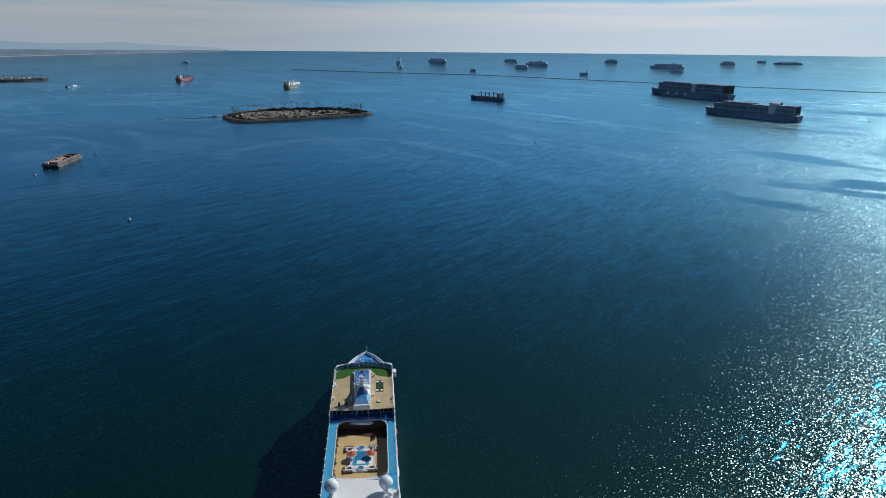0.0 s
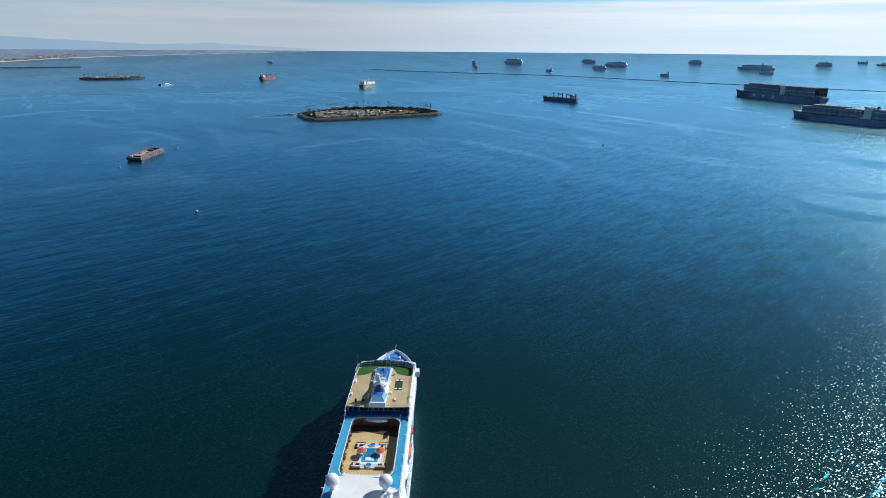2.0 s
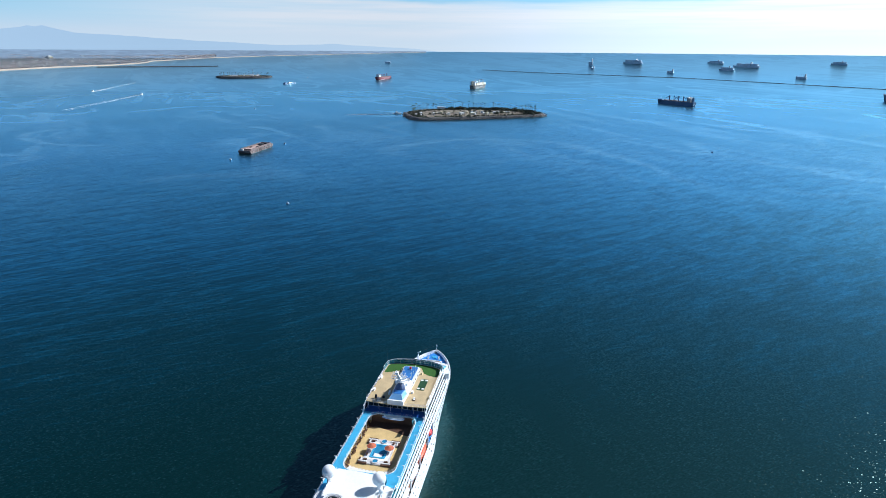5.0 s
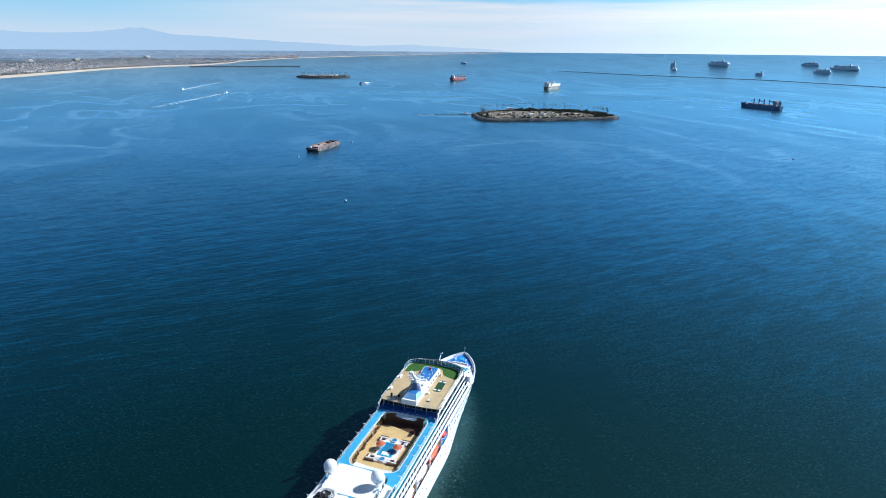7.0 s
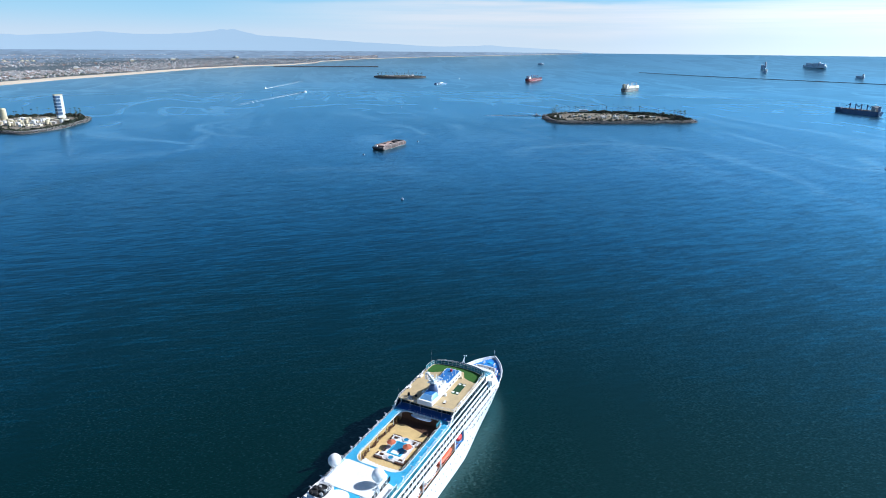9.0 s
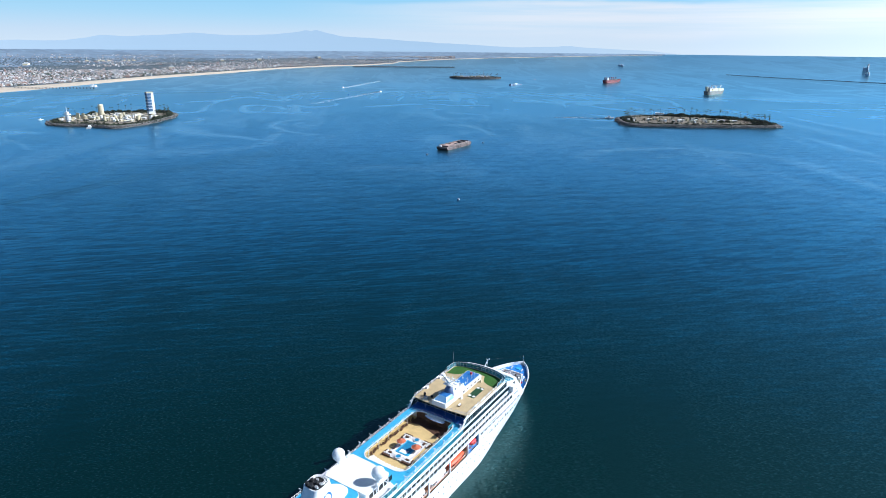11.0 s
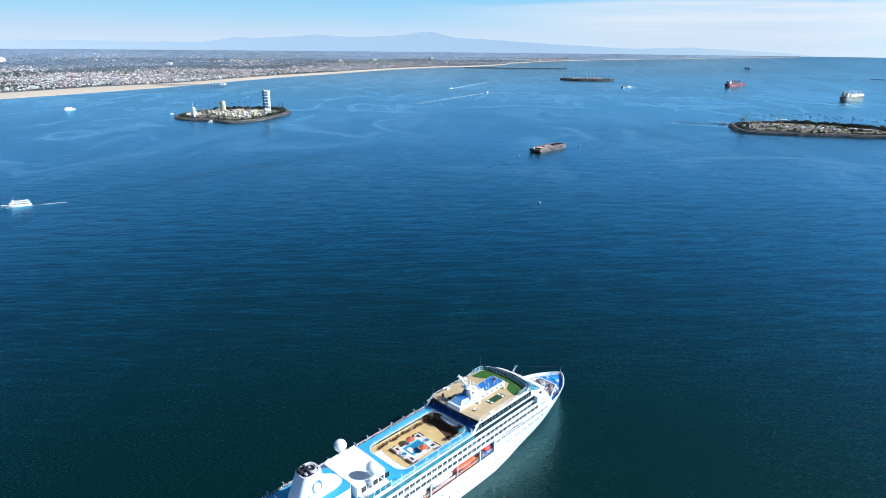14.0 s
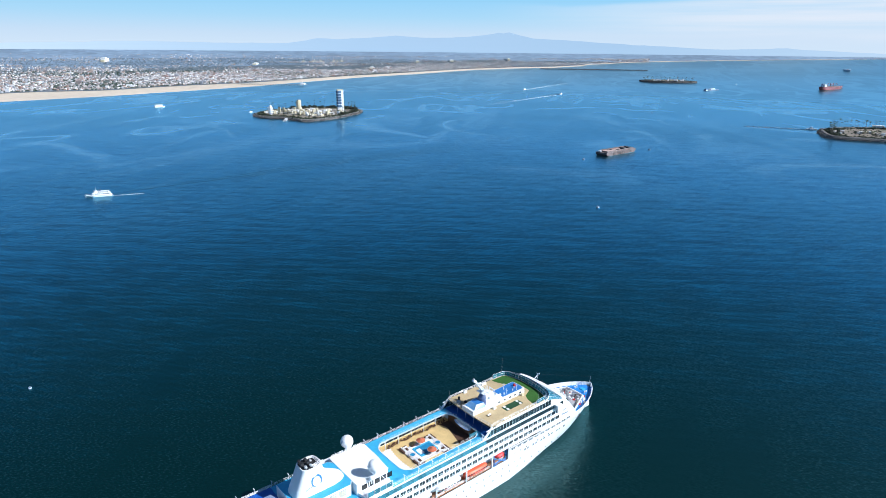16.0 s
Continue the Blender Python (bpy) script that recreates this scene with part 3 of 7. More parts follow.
def build_superstructure():
    house("superstructure", M_WHITE, 12.7, -80, 50, 56.5, D7, D9, "white superstructure of cabin decks")
    # raked white front that slopes from the bridge down to the mooring deck
    rings = []
    for z in (D5 + 1.5, 14.6, 17.5, D9, 22.2, D10):
        back, ys, ym = 40.0, rake_side(z), rake_mid(z)
        side = 12.69 if z > 13 else 12.1
        rings.append([(x, y, z) for x, y in [(-side, back), (side, back)] + front_arc(side, ys, ym)])
    part("raked_front", Mesh().loft(rings, closed=True, caps=True), M_WHITE, ship, "white raked front under the bridge")
    house("bridge_deck_house", M_WHITE, 12.68, 8.9, 46, 52.5, D9, D10 - 0.01)
    house("lounge_house", M_WHITE, 12.66, 13.6, 40.4, 46.2, D10, D11 - 0.25)
    part("lounge_terrace", Mesh().box(-12.6, 12.6, 9.1, 13.6, D10, D10 + 0.15), M_SHADEBLUE, ship, "terrace deck, its blue darkened for the overhang's shade")
    # dark glass also gives the shaded wall under the sun deck's overhang
    for i in range(12):
        x = -11.4 + i * 2.07
        part("terrace_pane", Mesh().box(x - 0.95, x + 0.95, 13.5, 13.58, D10 + 0.3, D11 - 0.6), M_GLASS, ship)
    for x in (-11.8, -7.2, -2.4, 2.4, 7.2, 11.8):
        part("terrace_column", Mesh().rod((x, 11.2, D10), (x, 11.2, D11 - 0.3), 0.06, n=8), M_WHITE, ship)
    part("after_house", Mesh().box(-12.68, 12.68, -80, -27.0, D9, D10), M_WHITE, ship)
    part("after_terrace", Mesh().box(-11.6, 11.6, -86, -80, D7, D9 - 2.8), M_WHITE, ship)
    # open galleries round the pool well: outer walls, columns, the deck above
    for s in (-1, 1):
        part("gallery_wall", Mesh().box(min(s * 12.3, s * 12.68), max(s * 12.3, s * 12.68), -27, 9, D9, D10 - 0.02), M_WHITE, ship)
        # windows of the inner wall, kept dark to give the gallery's shade too
        for i in range(17):
            y = -25.6 + i * 2.0
            part("gallery_pane", Mesh().box(min(s * 12.24, s * 12.31), max(s * 12.24, s * 12.31), y - 0.92, y + 0.92, D9 + 0.25, D10 - 0.7), M_GLASS, ship)
        for y in (-22, -16, -10, -4, 2):
            part("column", Mesh().rod((s * 9.7, y, D9), (s * 9.7, y, D10 - 0.16), 0.12, n=8), M_WHITE, ship)
    part("gallery_ceiling", ring_plate(rounded(-12.66, 12.66, -27.2, 9.2, 0.4), WELL, D10 - 0.16, D10), M_WHITE, ship)
    part("track_deck", ring_plate(DECK_EDGE, WELL, D10, D10 + 0.14), M_BLUE, ship, "sky blue running track deck round the pool well")
    part("after_track_deck", Mesh().box(-12.7, 12.7, -66, -30.0, D10, D10 + 0.14), M_BLUE, ship)
    part("after_deck", Mesh().box(-12.7, 12.7, -80, -66, D10, D10 + 0.12), M_SHADEBLUE, ship, "after deck, its blue darkened as in shade")
    part("pool_deck", Mesh().box(-12.3, 12.3, -27, 9, D9, D9 + 0.05), M_TEAK, ship, "golden teak pool deck")
    # dark floor patch and front deepen the shadow at the well's forward end
    part("bar_floor", Mesh().prism([(-9.5, 8.9), (-9.5, 4.0), (-6, 5.0), (0, 3.4), (6, 1.6), (9.5, 1.0), (12.2, 1.0), (12.2, 8.9)], D9 + 0.05, D9 + 0.09), M_WOOD, ship, "floor patch darkened as the forward wall's shadow")
    part("bar_front", Mesh().box(-9.5, 9.5, 8.4, 8.85, D9 + 0.1, D10 - 0.45), M_WOOD, ship, "bar front darkened for the shade under the deck")
    poly = [(-12.6, 10.9), (-6, 10.4), (0, 10.2), (6, 10.4), (12.6, 10.9)] + front_arc(12.6, 40.4, 46.4)
    part("sun_deck", Mesh().prism(poly, D11 - 0.25, D11), M_PALETEAK, ship, "weathered pale teak sun deck")
    # wing stations of the bridge
    for s in (-1, 1):
        b = part("bridge_wing", Mesh().box(min(s * 12.6, s * (14.0 + 0.6 * s)), max(s * 12.6, s * (14.0 + 0.6 * s)), 47.2, 50.2, D9 + 0.4, D9 + 2.9), M_WHITE, ship)
        part("wing_window", Mesh().box(min(s * 12.9, s * (13.9 + 0.6 * s)), max(s * 12.9, s * (13.9 + 0.6 * s)), 50.15, 50.25, D9 + 1.5, D9 + 2.5), M_GLASS, b)


build_hull()
build_superstructure()

# ---- openings along the ship's sides ----
def pane(w, h, d=0.06):
    """A window: glass a little back in a raised white frame."""
    g = Mesh().box(-d, 0.01, -w / 2, w / 2, -h / 2, h / 2)
    return solid(g.data("window", M_GLASS))


PANE_WIDE, PANE_SQUARE, PANE_BAND, PANE_DOOR = pane(1.5, 1.35), pane(0.8, 0.9), pane(1.66, 2.45), pane(1.06, 1.55)
PANE_STRIP = pane(1.8, 1.7)


def band_material(me, material):
    me = me.copy()
    me.materials.clear()
    me.materials.append(material)
    return me


PANE_TEAL = band_material(pane(1.67, 1.8), M_TEALGLASS)


def side_windows():
    port = Mesh()

    def put(me, y, z, w, h):
        x = 12.7 if z > D7 else hull_half(y, z)
        slope = (hull_half(y + 0.5, z) - hull_half(y - 0.5, z)) if z < D7 else 0
        turn = math.degrees(math.atan(slope))
        tilt = math.degrees(math.atan(hull_half(y, z + 0.5) - hull_half(y, z - 0.5))) if z < D7 else 0
        part("window", me, None, ship, at=pose(x + 0.02, y, z, 0, tilt, turn))
        port.box(-x - 0.02, -x + 0.03, y - w / 2, y + w / 2, z - h / 2, z + h / 2)

    # two cabin decks, paired panes
    for z in (16.25, 19.25):
        y = -77.0
        while y < 49.6:
            put(PANE_DOOR, y - 0.58, z, 0.98, 1.4)
            put(PANE_DOOR, y + 0.58, z, 0.98, 1.4)
            y += 2.75
    # long window bands of the public decks
    y = 9.4
    while y < 44.5:
        put(PANE_BAND, y, 25.35, 1.62, 2.15)
        y += 1.72
    y = 9.0
    while y < 52.5:
        put(PANE_STRIP, y, 22.3, 1.8, 1.7)
        y += 1.86
    y = 23.0
    while y < 58:
        put(PANE_SQUARE, y - 0.55, 13.1, 0.95, 1.1)
        put(PANE_SQUARE, y + 0.55, 13.1, 0.95, 1.1)
        y += 3.4
    y = -78.0
    while y < 8:
        put(PANE_TEAL, y, 22.3, 1.62, 2.0)
        y += 1.72
    # larger windows and portholes in the forward hull
    for y in (30.0, 31.8, 35.0, 36.8, 40.0, 41.8, 45.0, 46.8, 50.0, 51.8, 55.0):
        put(PANE_SQUARE, y, 9.6, 0.95, 1.1)
    part("port_window", port, M_GLASS, ship).matrix_basis = Matrix()
    tagged(ship.children[-1], kind="stuff")
    hole = solid(Mesh().turned([(0.34, -0.04), (0.34, 0.03), (0.26, 0.03), (0.26, 0.0)], n=10).data("porthole", M_GLASS))
    for z, y0, y1, gap in ((3.6, -80, 58, 4.6), (10.6, 24, 46, 3.4), (6.6, -78, 28, 3.4)):
        y = y0
        while y < y1:
            x = hull_half(y, z)
            if not (z > 11 and y < 21):
                tilt = math.degrees(math.atan(hull_half(y, z + 0.4) - hull_half(y, z - 0.4)) / 0.8)
                turn = math.degrees(math.atan(hull_half(y + 0.5, z) - hull_half(y - 0.5, z)))
                part("porthole", hole, None, ship, at=pose(x + 0.01, y, z, 0, 90 + tilt, turn))
            y += gap


def ledges():
    """White edges of the decks that stand proud of the cabin walls, and balcony fronts."""
    for z in (D7, 17.65, 20.75, 23.75):
        for s in (-1, 1):
            part("deck_edge", Mesh().box(min(s * 12.6, s * 13.0), max(s * 12.6, s * 13.0), -80, rake_side(z) - 1.2 if z > 15 else 45.5, z - 0.14, z + 0.14), M_WHITE, ship)
    for z in (17.65 - 2.0, 20.75 - 2.0):
        for s in (-1, 1):
            part("balcony_rail", rail_mesh([(s * 12.95, -78, z - 0.55), (s * 12.95, 45, z - 0.55)], 0.95, 2, 3.1, 0.035), M_WHITE, ship, fix=False)
    for s in (-1, 1):
        part("band_edge", Mesh().box(min(s * 12.6, s * 12.95), max(s * 12.6, s * 12.95), 8.2, 42, 26.75, 27.15), M_WHITE, ship)
        g = Mesh()
        y = 10.26
        while y < 43:
            g.box(min(s * 12.7, s * 12.8), max(s * 12.7, s * 12.8), y - 0.03, y + 0.03, 24.2, 26.5)
            y += 1.72
        part("band_mullions", g, M_WHITE, ship)
        # raked end of the band above the track
        g = Mesh().add([(s * 12.6, 6.2, D10), (s * 12.6, 8.0, D10), (s * 12.6, 11.6, D11), (s * 12.6, 10.4, D11), (s * 12.9, 6.2, D10), (s * 12.9, 8.0, D10), (s * 12.9, 11.6, D11), (s * 12.9, 10.4, D11)],
                       [(0, 1, 2, 3), (7, 6, 5, 4), (0, 4, 5, 1), (1, 5, 6, 2), (2, 6, 7, 3), (3, 7, 4, 0)])
        part("raked_wing", g, M_WHITE, ship)


def arc(side, y_side, y_mid, z, n=16):
    return [(x, y, z) for x, y in front_arc(side, y_side, y_mid, n)]


def front_glazing():
    """Sloping glazed front of the lounge and the bridge, one pane at a time."""
    n = 16
    for name, top, low, glass in (("lounge_pane", arc(12.7, 41.6, 47.6, D11 - 0.15, n), arc(12.75, 51.6, 53.4, D10 + 0.3, n), M_TEALGLASS),
                                  ("bridge_pane", arc(12.66, rake_side(D10 - 0.5) + 0.1, rake_mid(D10 - 0.5) + 0.1, D10 - 0.5, n), arc(12.66, rake_side(D9 + 1.0) + 0.1, rake_mid(D9 + 1.0) + 0.1, D9 + 1.0, n), M_GLASS)):
        for i in range(n):
            a, b, c, d = (Vector(p) for p in (top[i], top[i + 1], low[i + 1], low[i]))
            m = (a + b + c + d) / 4
            q = [m + (p - m) * 0.96 for p in (a, b, c, d)]
            off = (b - a).cross(d - a).normalized() * 0.06
            g = Mesh().add([p + off for p in q] + [p - off for p in q], [(0, 1, 2, 3), (7, 6, 5, 4), (0, 4, 5, 1), (1, 5, 6, 2), (2, 6, 7, 3), (3, 7, 4, 0)])
            part(name, g, glass, ship)
        g = Mesh()
        for i in range(n + 1):
            g.rod(top[i], low[i], 0.07, n=4)
        for line in (top, low):
            for a, b in zip(line, line[1:]):
                g.rod(a, b, 0.09, n=4)
        part("glazing_bars", g, M_WHITE, ship)
    for side, ys, ym, z in ((12.8, rake_side(D10) - 0.4, rake_mid(D10) - 0.4, D10),):
        part("front_deck_edge", Mesh().prism([(-side, ys - 6), (side, ys - 6)] + front_arc(side, ys, ym), z - 0.1, z + 0.2), M_WHITE, ship)


def glass_screen(name, line, tall, lean, out_k=0.03):
    """A run of glass panes between white posts, leaning outward a little."""
    tops = []
    for p in line:
        d = Vector((p[0], (p[1] - 36.0) if p[1] > 40 else 0.0, 0)).normalized() * lean
        tops.append((p[0] + d.x, p[1] + d.y, p[2] + tall))
    posts = Mesh()
    for p, q in zip(line, tops):
        posts.rod(p, q, 0.06, n=4)
    for row in (tops, [(p[0], p[1], p[2] + 0.1) for p in line], [tuple((Vector(p) + Vector(q)) / 2) for p, q in zip(line, tops)]):
        for a, b in zip(row, row[1:]):
            posts.rod(a, b, 0.055, n=4)
    part("screen_frame", posts, M_WHITE, ship)
    for i in range(len(line) - 1):
        a, b, c, d = (Vector(p) for p in (line[i], line[i + 1], tops[i + 1], tops[i]))
        off = (b - a).cross(d - a).normalized() * out_k
        a2, b2, c2, d2 = a.lerp(b, 0.04), a.lerp(b, 0.96), d.lerp(c, 0.96), d.lerp(c, 0.04)
        q = [a2, b2, c2, d2]
        part(name, Mesh().add([p + off for p in q] + [p - off for p in q], [(0, 1, 2, 3), (7, 6, 5, 4), (0, 4, 5, 1), (1, 5, 6, 2), (2, 6, 7, 3), (3, 7, 4, 0)]), M_TEALGLASS, ship)


def wind_screen():
    """Teal glass screens round the forward sun deck, with a ribbed walkway between the inner and the outer one."""
    inner, outer = arc(12.2, 40.6, 44.7, D11, 20), arc(12.75, 41.2, 47.3, D11, 20)
    glass_screen("screen_pane", [(12.4, y, D11) for y in range(36, 40, 2)] + inner + [(-12.4, y, D11) for y in range(38, 35, -2)], 1.9, 0.25)
    g = Mesh().loft([[(a[0], a[1], D11 - 0.3), (b[0], b[1], D11 - 0.3), (b[0], b[1], D11 + 0.02), (a[0], a[1], D11 + 0.02)] for a, b in zip(inner, outer)], closed=True, caps=True)
    part("front_walkway", g, M_WALKWAY, ship, "teal walkway behind the front glass")
    for p, q in zip(inner, outer):
        part("walkway_rib", Mesh().rod((p[0], p[1], D11 + 0.12), (q[0], q[1], D11 + 0.12), 0.05, n=4), M_WHITE, ship)
    glass_screen("outer_screen_pane", [(p[0], p[1], D11) for p in outer], 1.0, 0.15)
    g = Mesh().loft([[(p[0] * k, p[1] + d, z) for k, d, z in ((1.0, 0.0, D11 - 0.2), (1.012, 0.16, D11 - 0.2), (1.012, 0.16, D11 + 0.1), (1.0, 0.0, D11 + 0.1))] for p in outer], closed=True, caps=True)
    part("coaming", g, M_WHITE, ship)


def sun_deck_fittings():
    # one band of turf follows the front screen, broad at both ends and narrow before the deckhouse
    rim = [(x, y) for x, y, z in arc(11.9, 40.2, 44.35, 0, 20)]
    turf = [(-11.9, 34.8), (-10.6, 35.0), (-8.4, 35.8), (-6.2, 37.2), (-4.8, 39.2), (-3.9, 41.2), (0, 41.7), (3.5, 41.4), (4.4, 39.4), (5.4, 37.2), (7.6, 35.9), (10.4, 35.2), (11.9, 35.0)]
    part("turf", Mesh().prism(turf + rim, D11, D11 + 0.03), M_TURF, ship, "green artificial turf")
    part("putting_green", Mesh().prism(rounded(5.4, 8.6, 23.2, 32.4, 0.3, 3), D11, D11 + 0.05), M_DARKTURF, ship, "dark green putting mat")
    for x, y in ((6.0, 24.4), (7.9, 24.4), (6.1, 31.3), (8.0, 31.3)):
        part("marker_pad", Mesh().prism(rounded(x - 0.55, x + 0.55, y - 0.5, y + 0.5, 0.12, 3), D11 + 0.05, D11 + 0.16), M_ROOF, ship, "white square pad")
    # the long deckhouse on the centre line
    b = part("deckhouse", Mesh().prism([(-3.0, 10.6), (2.9, 10.6), (3.3, 20), (3.5, 38.4), (2.6, 38.9), (-3.0, 38.9), (-3.7, 38.4), (-3.3, 20)], D11, D11 + 1.9), M_WHITE, ship, "white deckhouse with blue roof")
    part("deckhouse_roof", Mesh().prism([(-3.0, 22), (2.3, 22), (2.6, 38.1), (2.2, 38.6), (-2.9, 38.6), (-3.5, 38.1)], D11 + 1.9, D11 + 1.98), M_ROOFBLUE, b, "steel blue roof")
    for y in range(24, 38, 3):
        part("deckhouse_window", Mesh().box(3.28 + 0.0108 * (y - 20), 3.44 + 0.0108 * (y - 20), y - 0.5, y + 0.5, D11 + 0.9, D11 + 1.4), M_GLASS, b)
    # pale blue faceted skylight at the after end, with three upright fins on the white parapet before it
    low, high = [(-3.0, 11.2), (2.7, 11.2), (3.2, 16.6), (-3.2, 16.6)], [(-1.9, 13.2), (1.7, 13.2), (2.2, 16.6), (-2.2, 16.6)]
    g = Mesh().loft([[(x, y, D11 + 1.9) for x, y in low], [(x, y, D11 + 3.3) for x, y in high]], closed=True, caps=True)
    part("skylight", g, M_SKYLIGHT, b, "pale blue faceted skylight")
    part("skylight_ridge", Mesh().prism([(-1.7, 13.4), (1.5, 13.4), (2.0, 16.5), (-2.0, 16.5)], D11 + 3.3, D11 + 3.36), M_ROOFBLUE, b)
    for p, q in zip(low, high):
        part("skylight_bar", Mesh().rod((*p, D11 + 1.92), (*q, D11 + 3.34), 0.07, n=4), M_WHITE, b)
    part("parapet", Mesh().prism([(-3.4, 10.3), (3.1, 10.3), (3.1, 10.7), (-3.4, 10.7)], D11, D11 + 2.0), M_WHITE, b)
    # rounded dark blue cowl between the skylight and the mast
    rings = []
    for k in range(7):
        a0 = math.pi / 2 * k / 6
        rings.append([(2.3 * math.cos(a0) * math.cos(t), 17.9 + 2.0 * math.cos(a0) * math.sin(t), D11 + 1.9 + 3.9 * math.sin(a0)) for t in (math.tau * i / 18 for i in range(18))])
    part("cowl", Mesh().loft(rings, closed=True), M_COWL, b, "rounded dark blue cowl", smooth=True)
    for x in (-2.1, -0.2, 1.7):
        part("fin", Mesh().add([(x - 0.05, 10.0, D11), (x + 0.05, 10.0, D11), (x + 0.05, 11.2, D11), (x - 0.05, 11.2, D11), (x - 0.05, 10.9, D11 + 1.6), (x + 0.05, 10.9, D11 + 1.6)],
                               [(0, 1, 2, 3), (0, 4, 5, 1), (2, 5, 4, 3), (0, 3, 4), (1, 5, 2)]), M_WHITE, b)
    part("red_locker", Mesh().box(-0.9, -0.1, 36.2, 36.9, D11 + 1.98, D11 + 2.9), M_RED, b, "red locker")
    # mast: raked tower, yards, scanners, whip aerials
    g = Mesh().loft([[(x * w, y0 if y < 0 else y1, z) for x, y in ((-1, -1), (1, -1), (1, 1), (-1, 1))] for w, y0, y1, z in ((2.5, 17.6, 27.0, D11 + 1.9), (2.2, 17.9, 25.2, D11 + 3.2), (1.7, 18.2, 23.0, D11 + 4.8), (1.3, 18.3, 21.6, D11 + 5.6))], closed=True, caps=True)
    m = part("mast", g, M_WHITE, b, "white signal mast on a wedge-shaped fairing")
    part("mast_pole", Mesh().loft([[(x * w, yy + y * w * 1.3, z) for x, y in ((-1, -1), (1, -1), (1, 1), (-1, 1))] for w, yy, z in ((0.75, 19.6, D11 + 5.2), (0.55, 17.6, D11 + 8.0), (0.42, 15.4, D11 + 10.6), (0.3, 13.4, D11 + 13.0))], closed=True, caps=True), M_WHITE, m)
    for z, y, w in ((D11 + 7.4, 18.0, 3.6), (D11 + 9.2, 16.6, 2.8), (D11 + 11.4, 14.8, 1.8)):
        g = Mesh()
        g.rod((-w, y, z), (w, y, z), 0.16, n=6)
        g.rod((-w, y, z), (0, y + 0.8, z - 1.5), 0.1, n=5)
        g.rod((w, y, z), (0, y + 0.8, z - 1.5), 0.1, n=5)
        for x in (-w, -w * 0.5, w * 0.5, w):
            g.rod((x, y, z - 0.3), (x, y, z + 1.1), 0.09, n=5)
        part("yard", g, M_WHITE, m)
    for x, y, h in ((-1.1, 19.6, 4.2), (1.1, 20.6, 3.6), (-0.9, 21.4, 2.6), (0.9, 18.9, 5.0)):
        part("whip_aerial", Mesh().rod((x, y, D11 + 5.0), (x, y, D11 + 5.0 + h), 0.13, 0.07, n=5), M_WHITE, m)
    part("mast_head", Mesh().box(-0.7, 0.7, 12.6, 13.9, D11 + 12.8, D11 + 13.3).rod((0, 13.2, D11 + 13.2), (0, 13.0, D11 + 14.2), 0.16), M_WHITE, m)
    part("mast_platform", Mesh().box(-2.0, 2.0, 16.4, 19.0, D11 + 6.6, D11 + 6.75), M_WHITE, m)
    for x, y, z, w in ((0, 17.4, D11 + 7.7, 1.9), (0.2, 23.0, D11 + 5.9, 1.5)):
        part("radar_scanner", Mesh().box(x - w, x + w, y - 0.16, y + 0.16, z, z + 0.3).rod((x, y, z - 0.8), (x, y, z), 0.12), M_WHITE, m)
    for x, y, z, r in ((2.3, 19.6, D11 + 4.3, 0.62), (-2.4, 20.4, D11 + 4.0, 0.5), (1.2, 26.6, D11 + 2.6, 0.5)):
        part("aerial_dome", Mesh().ball((x, y, z), r, 12, 8), M_WHITE, m, smooth=True)
    part("satellite_dish", Mesh().turned([(0.05, 0), (0.6, 0.12), (1.0, 0.42), (0.96, 0.46), (0.05, 0.08)], n=14), M_WHITE, m, at=pose(1.9, 22.4, D11 + 4.6, 40, 30, 0))
    for x, y, z, h in ((1.8, 29.5, D11 + 1.98, 2.6), (-2.2, 32, D11 + 1.98, 2.0), (2.2, 35.0, D11 + 1.98, 3.0)):
        part("signal_post", Mesh().rod((x, y, z), (x, y, z + h), 0.09, 0.05).rod((x - 0.7, y, z + h * 0.7), (x + 0.7, y, z + h * 0.7), 0.05), M_WHITE, b)
    part("foremast", Mesh().rod((-0.4, 47.6, D11 - 0.2), (-0.4, 51.0, D11 + 2.6), 0.28, 0.16).rod((-0.4, 50.2, D11 - 1.2), (-0.4, 51.0, D11 + 2.6), 0.1).rod((-1.1, 51.0, D11 + 2.7), (0.3, 51.0, D11 + 2.7), 0.12).ball((0.3, 51.0, D11 + 3.1), 0.28), M_WHITE, ship)
    for x, y, tall in ((-12.5, 41.2, 8.0), (12.3, 37.0, 5.0), (7.4, 44.6, 5.5), (-12.6, 11.6, 4.0)):
        part("whip_aerial", Mesh().rod((x, y, D11), (x, y, D11 + tall), 0.05, 0.02, n=5), M_GREY, ship)
    part("sun_deck_rail", rail_mesh([(-12.5, 36, D11), (-12.5, 11.0, D11), (-6, 10.5, D11), (0, 10.3, D11), (6, 10.5, D11), (12.5, 11.0, D11), (12.5, 36, D11)], 1.15, 3, 1.8, 0.045), M_WHITE, ship, fix=False)
    for x, y in ((-12.5, 28), (-12.5, 18), (12.5, 18)):
        part("life_raft_canister", Mesh().rod((x, y - 0.7, D11 + 0.75), (x, y + 0.7, D11 + 0.75), 0.38, n=10), M_WHITE, ship)


